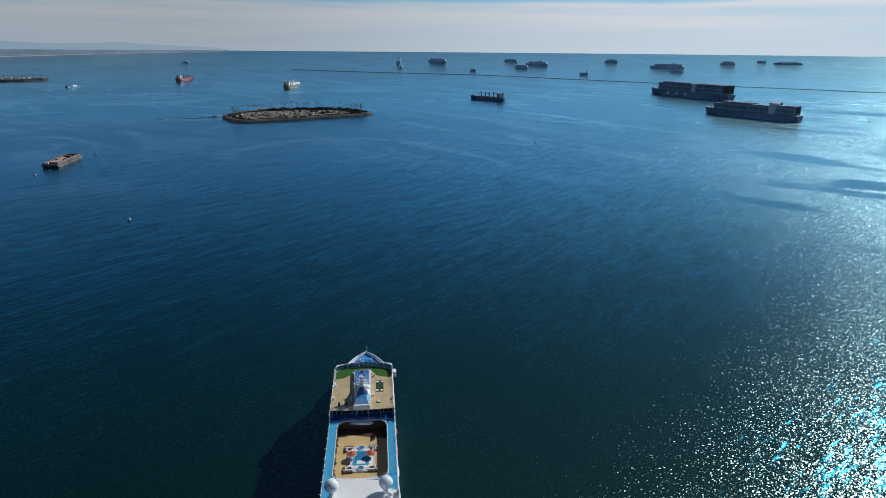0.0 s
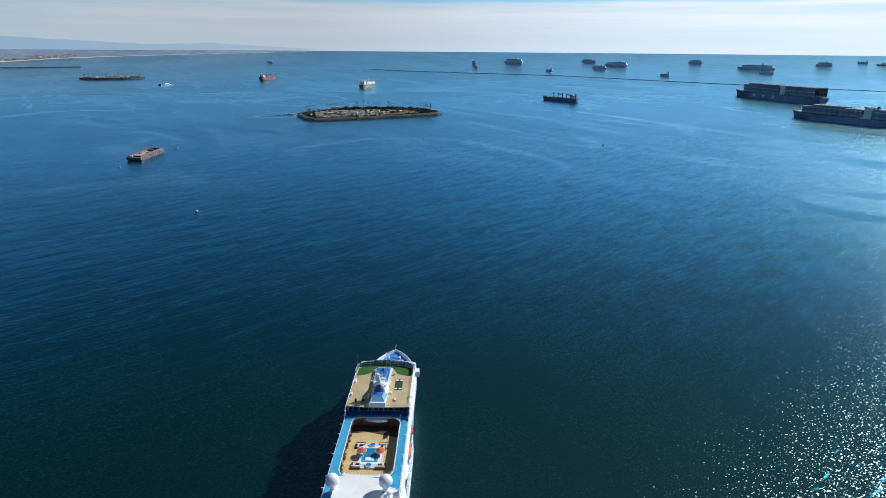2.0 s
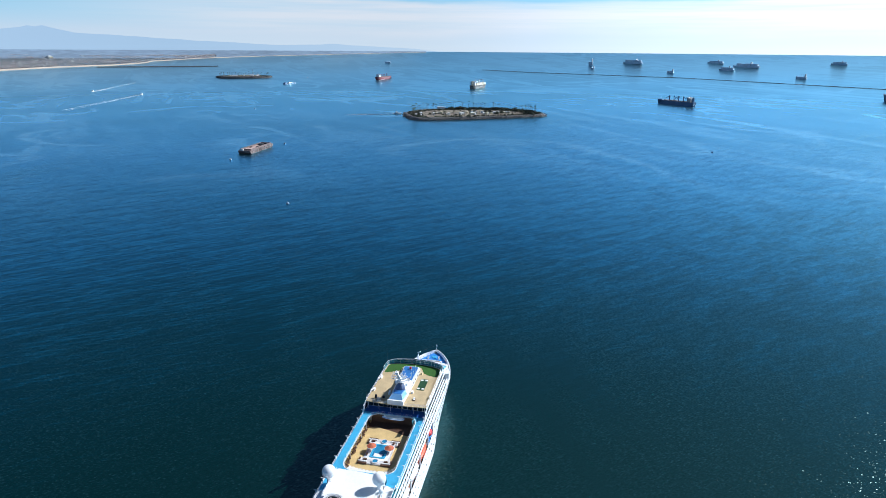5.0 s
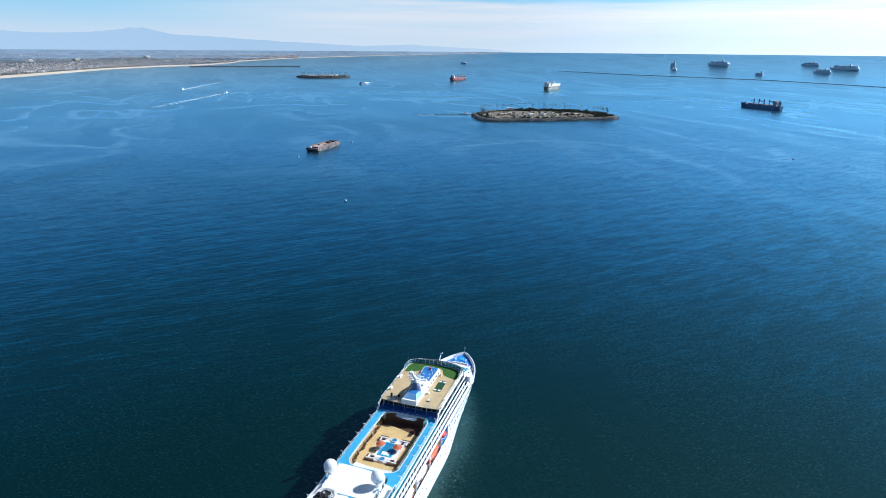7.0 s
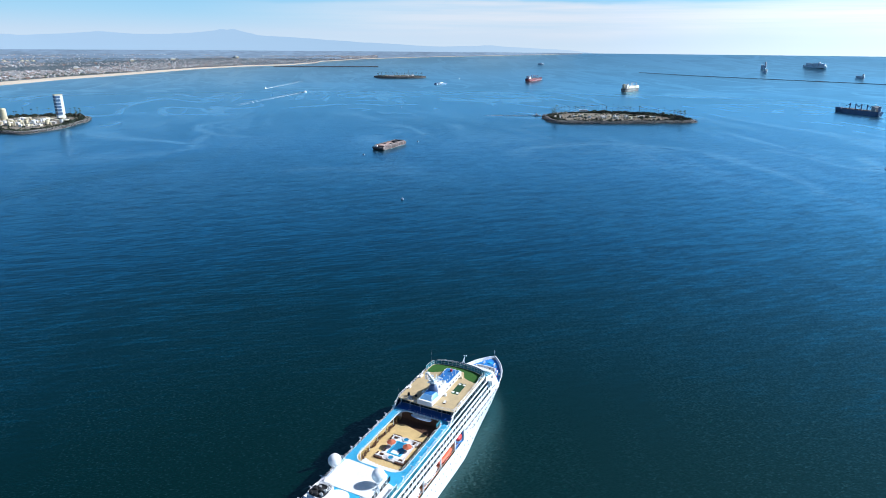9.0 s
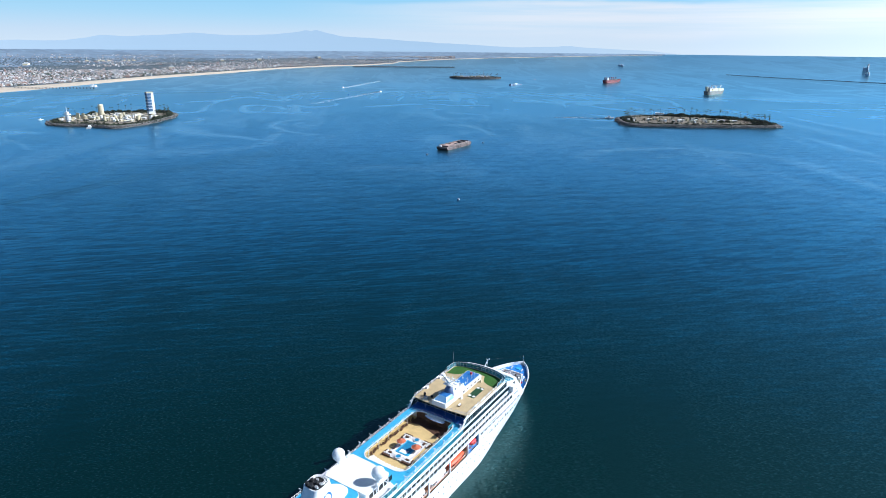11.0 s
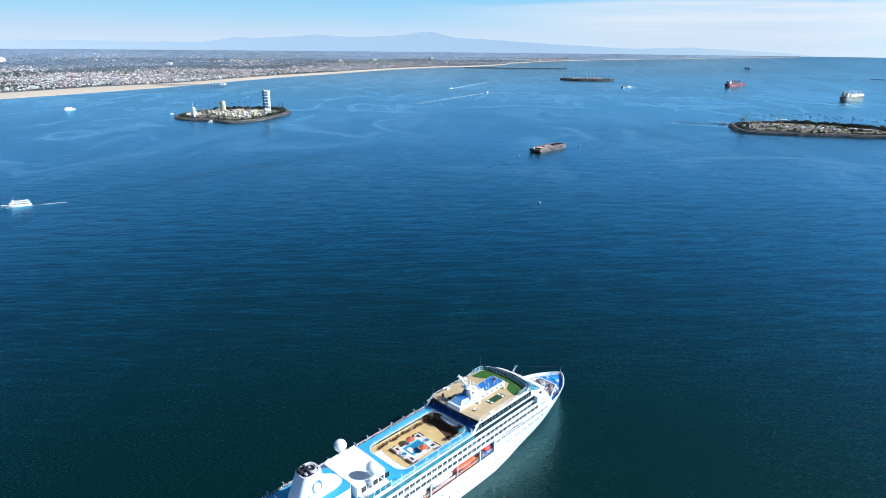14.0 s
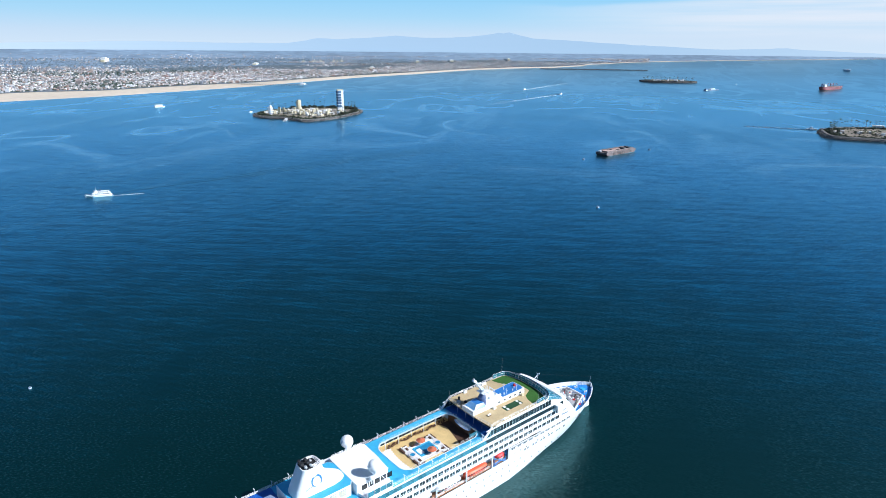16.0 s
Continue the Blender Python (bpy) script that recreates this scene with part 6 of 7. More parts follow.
def far_island():
    outline = [(-2175, 2950), (-2080, 2975), (-1952, 3098), (-1985, 3160), (-2100, 3150), (-2215, 3040)]
    base, z, local, rnd = island("oil_island", "far low island with dark planted rim and pale plant", outline, 6.0, 14,
                                 lambda p, r: along([(x * 0.86, y * 0.86) for x, y in p], 12, r, 5)[:45],
                                 lambda p, r: [], shrubs=700)
    for i in range(16):
        u, v = rnd.uniform(-1, 1), rnd.uniform(-1, 1)
        m = base @ pose(u * 70 - v * 20, u * 55 + v * 40, z, 0, 0, 45)
        if i % 2:
            plant_box(m, rnd.uniform(10, 22), 9, rnd.uniform(5, 9), rnd.choice((M_WHITE, M_CREAM)), "pale plant building on dry ground")
        else:
            tank(m, rnd.uniform(4, 6), rnd.uniform(5, 9), M_WHITE, "white steel storage tank on dry ground")
    t = thing("derrick", base @ pose(40, 30, z), "slender steel derrick on the island", "derrick")
    part("lattice", Mesh().rod((-3, -3, 0), (0, 0, 38), 0.4, 0.3, 4).rod((3, -3, 0), (0, 0, 38), 0.4, 0.3, 4).rod((3, 3, 0), (0, 0, 38), 0.4, 0.3, 4).rod((-3, 3, 0), (0, 0, 38), 0.4, 0.3, 4), M_GREY, t)


# panel blue with the shade of the tower's dark side put in
M_TOWERBLUE = mat("shade_darkened_panel", (0.06, 0.12, 0.22), 0.6, vary=0.15, scale=0.2)
long_island()
tower_island()
far_island()

# ---- ships at anchor ----
def hull_rings(L, W, depth, draught=2.0, bow=0.22, sheer_up=0.25, stern=0.75):
    """Stations from the stern (-y) to the bow (+y)."""
    rings = []
    for i in range(19):
        u = -1 + 2 * i / 18
        top = min(1.0, 1 - max(0, (u - (1 - 2 * bow)) / (2 * bow)) ** 2.4) if u > 1 - 2 * bow else 1.0
        low = max(0.02, 1 - max(0, (u - (0.86 - 2 * bow)) / (2 * bow)) ** 1.8) if u > 0.86 - 2 * bow else 1.0
        if u < -0.85:
            top *= stern + (1 - stern) * (u + 1) / 0.15
            low *= 0.35 + 0.65 * (u + 1) / 0.15
        z = depth * (1 + sheer_up * max(0, (u - 0.75) / 0.25) ** 1.5)
        top = max(top, 0.03)
        y = u * L / 2
        rake = 0.02 * L * max(0, (u - 0.8) / 0.2)
        sec = [(low * W / 2 * 0.9, -draught), (low * W / 2, 0.4), ((low * 0.4 + top * 0.6) * W / 2, depth * 0.5), (top * W / 2, z)]
        ring = [(x, y + rake * (zz / depth if zz > 0 else 0), zz) for x, zz in sec]
        rings.append([(-x, yy, zz) for x, yy, zz in reversed(ring)] + ring)
    return rings


def ship_base(name, m, label, L, W, depth, hull, boot=None, deck=None):
    t = thing(name, m, label, "ship", "ships at anchor")
    part("hull", Mesh().loft(hull_rings(L, W, depth), closed=True, caps=True), hull, t)
    if boot:
        part("boot_top", Mesh().box(-W / 2 - 0.15, W / 2 + 0.15, -L * 0.40, L * 0.27, -1.0, depth * 0.32), boot, t)
    part("deck", Mesh().box(-W * 0.46, W * 0.46, -L * 0.46, L * 0.34, depth - 0.2, depth + 0.15), deck or M_RUST, t)
    return t


def bridge_house(t, y, W, z, tiers, material, depth=12, funnel=M_HULLBLACK):
    b = part("accommodation", Mesh().box(-W * 0.42, W * 0.42, y - depth / 2, y + depth / 2, z, z + tiers * 2.8), material, t)
    part("bridge", Mesh().box(-W * 0.52, W * 0.52, y, y + depth / 2 + 0.5, z + tiers * 2.8, z + tiers * 2.8 + 2.8), material, b)
    part("bridge_windows", Mesh().box(-W * 0.5, W * 0.5, y + depth / 2 + 0.45, y + depth / 2 + 0.6, z + tiers * 2.8 + 1.2, z + tiers * 2.8 + 2.2), M_GLASS, b)
    for k in range(tiers):
        for i in range(5):
            x = -W * 0.34 + i * W * 0.17
            part("cabin_window", Mesh().box(x - 0.5, x + 0.5, y - depth / 2 - 0.06, y - depth / 2 + 0.05, z + k * 2.8 + 1.1, z + k * 2.8 + 2.0), M_GLASS, b)
    part("mast", Mesh().rod((0, y + 2, z + tiers * 2.8 + 2.8), (0, y + 2, z + tiers * 2.8 + 10), 0.4, 0.25).rod((-3, y + 2, z + tiers * 2.8 + 7), (3, y + 2, z + tiers * 2.8 + 7), 0.2), M_WHITE, b)
    part("funnel", Mesh().prism(rounded(-3, 3, y - depth / 2 - 8, y - depth / 2 - 2, 1.2, 3), z, z + tiers * 2.8 + 3, 0.9), funnel, t)


# container colours raised towards grey-blue, with haze mixed in
BOX_COLOURS = [(0.30, 0.19, 0.19), (0.17, 0.24, 0.36), (0.31, 0.26, 0.24), (0.19, 0.27, 0.35), (0.32, 0.36, 0.42), (0.25, 0.19, 0.22), (0.46, 0.50, 0.54), (0.17, 0.26, 0.30)]
M_BOXES = island_mat("hazed_container_paint", BOX_COLOURS, 0.6, 0.05)


def container_ship(m, L, W, depth, house_at, tiers, label, marks=False, seed=1):
    rnd = random.Random(seed)
    t = ship_base("container_ship", m, label, L, W, depth, M_HULLBLACK, None, M_GREY)
    y = -L * 0.46
    while y < L * 0.36:
        if abs(y + 6 - house_at) > 12:
            narrow = 1.0 if y < L * 0.2 else 1.0 - 0.5 * (y - L * 0.2) / (L * 0.22)
            rows = int(W * 0.94 * narrow / 2.5)
            g = Mesh()
            high = tiers - rnd.choice((0, 0, 0, 1)) - (2 if y > L * 0.28 else 0)
            for i in range(rows):
                x = -rows * 1.25 + i * 2.5
                up = high - (rnd.random() < 0.2)
                for k in range(up):
                    if 0 < i < rows - 1 and k < up - 1 and 0 < k:
                        continue
                    g.box(x + 0.03, x + 2.42, y, y + 12.2, depth + 1.5 + k * 2.65, depth + 1.5 + k * 2.65 + 2.55)
            tagged(part("container_bay", g, M_BOXES, t, fix=False), kind="stuff")
        y += 13.6
    bridge_house(t, house_at, W * 0.95, depth, tiers - 1 if marks else tiers + 1, M_WHITE, 17, M_HULLBLUE)
    part("forecastle", Mesh().loft([[(s * W * 0.5 * w, yy, zz) for s in (-1, 1)] for w, yy, zz in ((0.8, L * 0.38, depth + 2.5), (0.55, L * 0.44, depth + 3.2), (0.05, L * 0.505, depth + 4))]), M_GREY, t, fix=False)
    part("foremast", Mesh().rod((0, L * 0.44, depth), (0, L * 0.44, depth + 18), 0.6, 0.3), M_WHITE, t)
    if marks:
        for k in range(3):
            x = -W / 2 - 0.12
            part("side_mark", Mesh().box(x, x + 0.2, L * (0.20 - 0.115 * k) - 6, L * (0.20 - 0.115 * k) + 6, depth * 0.32, depth * 0.78), M_WHITE, t, "pale painted mark")
            part("mark_gap", Mesh().box(x - 0.06, x + 0.1, L * (0.20 - 0.115 * k) - 2, L * (0.20 - 0.115 * k) + 3, depth * 0.45, depth * 0.62), M_HULLBLACK, t)
    return t


def deck_crane(t, y, z, material, reach=18, swing=1):
    c = part("crane", Mesh().turned([(1.5, z), (1.4, z + 11), (1.9, z + 11.5), (1.9, z + 14), (1.2, z + 15.5)], 0, y, 8), material, t)
    part("jib", Mesh().rod((0.7, y, z + 13), (0.7, y + swing * reach, z + 7), 0.5, 0.3, 4).rod((-0.7, y, z + 13), (-0.7, y + swing * reach, z + 7), 0.5, 0.3, 4).rod((0, y, z + 16), (0, y + swing * reach, z + 7.4), 0.15, n=4), material, c)


def bulk_carrier(m, L, W, depth, hull, boot, cranes, label, house=M_WHITE):
    t = ship_base("bulk_carrier", m, label, L, W, depth, hull, boot, M_RUST)
    for k in range(5):
        y = -L * 0.26 + k * L * 0.128
        part("hatch_cover", Mesh().box(-W * 0.3, W * 0.3, y - L * 0.048, y + L * 0.048, depth, depth + 1.8, 0.97), M_RUST, t)
    for k in range(4):
        deck_crane(t, -L * 0.195 + k * L * 0.128, depth, cranes, L * 0.1, 1 if k % 2 else -1)
    bridge_house(t, -L * 0.38, W * 0.9, depth, 4, house, 12)
    part("forecastle", Mesh().box(-W * 0.25, W * 0.25, L * 0.36, L * 0.45, depth, depth + 2.6, 0.8), hull, t)
    part("foremast", Mesh().rod((0, L * 0.43, depth), (0, L * 0.43, depth + 13), 0.4, 0.2), M_WHITE, t)
    return t


def reefer(m, L, W, depth):
    t = ship_base("cargo_ship", m, "cream cargo ship with white boxes on deck and two cranes", L, W, depth, M_HULLTAN, None, M_CREAM)
    for k in range(4):
        y = -L * 0.2 + k * L * 0.16
        part("deck_house", Mesh().box(-W * 0.44, W * 0.44, y - L * 0.07, y + L * 0.07, depth, depth + 8.5), M_WHITE if k % 2 else M_CREAM, t)
    for y in (-L * 0.12, L * 0.2):
        for s in (-1, 1):
            part("kingpost", Mesh().box(s * W * 0.3 - 1, s * W * 0.3 + 1, y - 1, y + 1, depth, depth + 21), M_WHITE, t)
        part("cross_beam", Mesh().box(-W * 0.3, W * 0.3, y - 0.8, y + 0.8, depth + 19, depth + 20.6), M_WHITE, t)
    bridge_house(t, -L * 0.38, W * 0.95, depth, 5, M_WHITE, 14, M_CREAM)
    return t


M_HULLTAN = mat("tan_hull_paint", (0.22, 0.205, 0.185), 0.6, vary=0.2, scale=0.05, stain=(0.10, 0.08, 0.06))
container_ship(lay_pose(900, 2313, 22), 390, 56, 20, -40, 11, "dark navy container ship stacked full, with pale side marks", True, 1)
container_ship(lay_pose(791, 1609, 33), 252, 38, 14.5, -62, 8, "dark navy container ship with white bridge block, stacked full", False, 2)
bulk_carrier(lay_pose(148, 2093, 48), 137, 23, 11.5, M_HULLBLUE, None, M_HULLBLUE, "dark bulk carrier with four deck cranes at anchor", M_GREY)
reefer(lay_pose(-627, 2650, -8), 152, 26, 13.5)
bulk_carrier(lay_pose(-1296, 3195, -6), 160, 27, 12, M_HULLRED, M_HULLRED, M_HULLRED, "red bulk carrier with red cranes and white bridge block")


def distant_ship(x, y, L, tall, kind, turn=62, view=EARLY):
    L, tall = L * 0.82, tall * 0.85
    W = max(L * 0.13, 14)
    t = thing("distant_ship", lay_pose(x, y, turn, 0, view), "distant laden ship at anchor near the horizon", "ship", "ships near the horizon")
    hull = tall * (0.38 if kind == "box" else 0.5)
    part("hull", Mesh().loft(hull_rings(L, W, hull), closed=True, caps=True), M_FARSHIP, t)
    if kind == "box":
        n = max(2, int(L / 40))
        for k in range(n):
            y0 = -L * 0.44 + k * L * 0.82 / n
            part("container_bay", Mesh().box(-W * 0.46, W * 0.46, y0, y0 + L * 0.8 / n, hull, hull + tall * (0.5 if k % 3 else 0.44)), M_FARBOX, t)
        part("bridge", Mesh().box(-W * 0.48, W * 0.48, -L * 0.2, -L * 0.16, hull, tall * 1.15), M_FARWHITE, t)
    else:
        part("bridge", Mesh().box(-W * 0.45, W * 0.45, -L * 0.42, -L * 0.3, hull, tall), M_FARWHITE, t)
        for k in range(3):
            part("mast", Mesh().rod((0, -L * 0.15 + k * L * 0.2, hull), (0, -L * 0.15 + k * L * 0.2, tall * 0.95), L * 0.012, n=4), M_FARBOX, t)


# the stacked boxes carry the same painted haze as the far hulls
M_FARBOX = mat("haze_pale_boxes", (0.58, 0.68, 0.78), 0.7, vary=0.2, scale=0.02)
M_FARWHITE = mat("far_white_paint", (0.55, 0.58, 0.62), 0.7, vary=0.1, scale=0.02)
for x, y, L, tall, kind in ((-485, 6709, 60, 75, "bulk"), (-375, 5533, 40, 30, "bulk"), (-89, 7612, 290, 58, "box"), (221, 4876, 62, 32, "bulk"), (862, 8466, 235, 42, "box"), (970, 6742, 290, 50, "box"), (673, 5611, 150, 36, "box"),
                            (930, 4243, 70, 34, "bulk"), (2180, 8454, 205, 48, "box"), (2057, 5928, 362, 54, "box"), (1748, 4806, 112, 28, "box"), (3300, 7501, 192, 52, "box"), (4508, 9169, 135, 52, "bulk"), (4336, 8122, 400, 34, "box"), (-2645, 6540, 120, 15, "box")):
    distant_ship(x, y, L, tall, kind)


# ---- barge, buoys and small craft ----
def barge():
    t = thing("barge", lay_pose(-553, 893, 8) @ pose(0, 0, 0), "rusty open cargo barge moored on calm water", "barge")
    L, W, h = 84, 21, 5.4
    rings = [[(-W / 2, y, -0.8 + a), (W / 2, y, -0.8 + a), (W / 2, y, h), (-W / 2, y, h)] for y, a in ((-L / 2, 3.5), (-L / 2 + 5, 0), (L / 2 - 5, 0), (L / 2, 3.5))]
    part("barge_hull", Mesh().loft(rings, closed=True, caps=True), M_RUST, t, "rust streaked steel hull")
    part("coaming", ring_plate([(-9.3, -38), (9.3, -38), (9.3, 38), (-9.3, 38)], [(-8.6, -37), (8.6, -37), (8.6, 37), (-8.6, 37)], h, h + 2.2), M_RUST, t)
    part("hold_floor", Mesh().box(-8.6, 8.6, -37, 37, h, h + 0.25), M_BARGEFLOOR, t, "dusty pink deck plating")
    rnd = random.Random(5)
    for x, y, w, d, hh in ((-3, 24, 8, 10, 1.8), (3, 14, 7, 5, 2.0), (4, -2, 3, 8, 1.4), (-5, -8, 3, 5, 1.2), (2, 31, 9, 4, 2.2)):
        part("load_block", Mesh().box(x - w / 2, x + w / 2, y - d / 2, y + d / 2, h + 0.25, h + 0.25 + hh, 0.8), M_DARK, t)
    part("winch_house", Mesh().box(-7, -2, -41, -38.5, h, h + 2.4), M_WHITE, t)
    for k in range(12):
        for s in (-1, 1):
            y = -36 + k * 6.5
            part("side_rib", Mesh().box(min(s * W / 2, s * (W / 2 + 0.3)), max(s * W / 2, s * (W / 2 + 0.3)), y - 0.2, y + 0.2, 0.3, h), M_RUST, t)


M_BARGEFLOOR = mat("dusty_pink_plating", (0.46, 0.33, 0.29), 0.85, vary=0.3, scale=0.2)
barge()


def buoy(x, y, size, label):
    t = thing("mooring_buoy", lay_pose(x, y), label, "buoy", "mooring buoys")
    part("drum", Mesh().turned([(size * 0.8, -0.6), (size, -0.2), (size, size * 0.7), (size * 0.85, size * 0.95), (size * 0.3, size)], n=14), M_HULLBLACK, t)
    part("band", Mesh().turned([(size * 1.02, size * 0.35), (size * 1.02, size * 0.6)], n=14), M_WHITE, t)
    part("ring", Mesh().rod((0, 0, size), (0, 0, size * 1.5), size * 0.2), M_GREY, t)


for x, y in ((-309, 587), (-546, 969), (-536, 800), (170, 1130), (-968, 1507)):
    buoy(x, y, 1.7, "round black mooring buoy with a white band afloat")
buoy(-201, 67, 0.8, "small pale marker float on the water")


def wake(x, y, turn, length, w0, w1, view=None):
    """Broken foam behind a boat, thin and raised a hand above the surface."""
    rnd = random.Random(int(abs(x)))
    g = Mesh()
    c, q = math.cos(radians(turn)), math.sin(radians(turn))
    for k in range(int(90 + length * 0.5)):
        u = rnd.random() ** 1.5
        yy = -u * length
        w = w0 + (w1 - w0) * u
        xx = rnd.choice((-1, 1)) * w * rnd.uniform(0.35, 1.0) if u > 0.15 else rnd.uniform(-w, w)
        s = rnd.uniform(0.25, 0.7) * (1 - 0.75 * u) * max(w0, 1.2)
        ll = s * rnd.uniform(4, 9)
        plan = [(xx - s * 0.4, yy - ll * 0.3), (xx, yy - ll), (xx + s * 0.5, yy - ll * 0.2), (xx + s * 0.2, yy + ll * 0.5), (xx - s * 0.3, yy + ll * 0.4)]
        ring = [(x + px * c - py * q, y + px * q + py * c) for px, py in plan]
        v = [tuple(lay(px, py, z, view)[0]) for z in (0.05, 0.25) for px, py in ring]
        g.add(v, [(5, 6, 7, 8, 9)] + [(i, (i + 1) % 5, 5 + (i + 1) % 5, 5 + i) for i in range(5)])
    tagged(part("wake", g, M_FOAM, fix=False), "streak of white foam behind a moving boat", "wake", kind="stuff")


def motor_boat(x, y, turn, size, view=None):
    t = thing("motor_boat", lay_pose(x, y, turn, 0, view) @ Matrix.Scale(size, 4), "white motor boat under way with a foam wake", "boat", "small craft")
    part("boat_hull", Mesh().loft(hull_rings(14, 4.2, 1.6, 0.4, 0.35), closed=True, caps=True), M_WHITE, t)
    part("cabin", Mesh().box(-1.5, 1.5, -3.5, 1.8, 1.5, 3.2, 0.85), M_WHITE, t)
    part("windscreen", Mesh().box(-1.3, 1.3, 1.4, 2.0, 2.0, 2.9), M_GLASS, t)
    part("flybridge", Mesh().box(-1.2, 1.2, -2.6, 0.2, 3.2, 4.2, 0.9), M_WHITE, t)


motor_boat(-1620, 1800, 24, 1.5)
wake(-1620, 1792, 24, 560, 4.0, 13.0)
motor_boat(-1890, 1850, 210, 1.5)
wake(-1890, 1858, 210, 620, 4.0, 12.0)
motor_boat(-1498, 578, 10, 0.85)
motor_boat(-1728, 3140, 0, 0.9)
motor_boat(-552, 1522, -57, 1.5)
wake(-556, 1519, -57, 130, 5.0, 9.0)


def ferry():
    t = thing("ferry", lay_pose(-645, 142, 170) @ Matrix.Scale(0.84, 4), "white passenger ferry with two decks under way", "ferry", "small craft")
    part("boat_hull", Mesh().loft(hull_rings(32, 7.2, 2.4, 0.6, 0.34, 0.5), closed=True, caps=True), M_WHITE, t)
    part("rubbing_band", Mesh().box(-3.66, 3.66, -14.5, 4, 1.5, 1.75), M_HULLBLUE, t)
    house_outline = [(-3.1, -14), (3.1, -14), (3.1, 5.5), (2.2, 8.0), (-2.2, 8.0), (-3.1, 5.5)]
    part("main_deck_house", Mesh().prism(house_outline, 2.4, 4.8), M_WHITE, t)
    part("upper_deck", Mesh().prism([(x * 1.05, y * 1.01) for x, y in house_outline], 4.8, 5.0), M_ROOF, t)
    part("saloon", Mesh().prism([(-2.7, -12.5), (2.7, -12.5), (2.7, 1.0), (-2.7, 1.0)], 5.0, 7.0, 0.97), M_WHITE, t)
    part("saloon_roof", Mesh().box(-3.0, 3.0, -13.2, 1.4, 7.0, 7.2), M_ROOF, t)
    w = part("wheelhouse", Mesh().prism([(-1.9, 1.6), (1.9, 1.6), (1.9, 4.6), (1.3, 5.8), (-1.3, 5.8), (-1.9, 4.6)], 5.0, 7.9, 0.9), M_WHITE, t)
    part("wheelhouse_window", Mesh().prism([(-1.75, 4.0), (1.75, 4.0), (1.8, 4.7), (1.3, 5.75), (-1.3, 5.75), (-1.8, 4.7)], 6.5, 7.3, 0.98), M_GLASS, w)
    for k in range(8):
        for s in (-1, 1):
            part("side_window", Mesh().box(min(s * 3.06, s * 3.16), max(s * 3.06, s * 3.16), -13.0 + k * 2.2, -11.6 + k * 2.2, 3.2, 4.3), M_GLASS, t)
            if k < 6:
                part("saloon_window", Mesh().box(min(s * 2.62, s * 2.76), max(s * 2.62, s * 2.76), -11.8 + k * 2.1, -10.4 + k * 2.1, 5.6, 6.5), M_GLASS, t)
    part("deck_rail", rail_mesh([(3.1, -14, 5.0), (-3.1, -14, 5.0)], 1.0, 2, 1.6, 0.05), M_WHITE, t, fix=False)
    part("funnel", Mesh().prism(rounded(-0.8, 0.8, -3.4, -1.2, 0.4, 3), 7.2, 9.0, 0.85), M_HULLBLUE, t)
    part("mast", Mesh().rod((0, 3, 7.8), (0, 2.2, 13.0), 0.22, 0.12).rod((-1.4, 2.6, 10.6), (1.4, 2.6, 10.6), 0.1).rod((-0.8, 2.3, 12.0), (0.8, 2.3, 12.0), 0.1), M_WHITE, t)


ferry()
wake(-640, 157, 170, 30, 1.0, 2.0)


def work_scow():
    t = thing("work_scow", lay_pose(-1505, 2583, -5), "dark work scow with a white deckhouse", "barge")
    part("scow_hull", Mesh().box(-7, 7, -42, 42, -1, 4.5, 0.97), M_HULLBLACK, t)
    part("deckhouse", Mesh().box(-4.5, 4.5, -8, 16, 4.5, 8), M_WHITE, t)
    part("stern_house", Mesh().box(-4, 4, -38, -26, 4.5, 8), M_HULLBLUE, t)
    t = thing("excursion_boat", lay_pose(-1754, 402, 12), "white two-decked excursion boat lying off the beach", "boat", "small craft")
    part("boat_hull", Mesh().loft(hull_rings(30, 8.5, 2.2, 0.6, 0.28, 0.4), closed=True, caps=True), M_WHITE, t)
    part("lower_cabin", Mesh().prism([(-3.7, -13), (3.7, -13), (3.7, 7), (2.4, 9.5), (-2.4, 9.5), (-3.7, 7)], 2.2, 4.6), M_WHITE, t)
    part("upper_deck", Mesh().prism([(-3.9, -13.5), (3.9, -13.5), (3.9, 7), (2.6, 9.8), (-2.6, 9.8), (-3.9, 7)], 4.6, 4.8), M_ROOF, t)
    part("upper_cabin", Mesh().box(-2.9, 2.9, -8, 6, 4.8, 6.9, 0.96), M_WHITE, t)
    part("canopy", Mesh().box(-3.4, 3.4, -12.5, 6.6, 6.9, 7.1), M_CREAM, t, "cream canopy")
    for x in (-3.2, 3.2):
        part("stanchion", Mesh().rod((x, -12.2, 4.8), (x, -12.2, 6.9), 0.1), M_WHITE, t)
    for k in range(7):
        for s in (-1, 1):
            part("cabin_window", Mesh().box(min(s * 3.66, s * 3.76), max(s * 3.66, s * 3.76), -12 + k * 2.7, -10.2 + k * 2.7, 3.0, 4.1), M_GLASS, t)


work_scow()

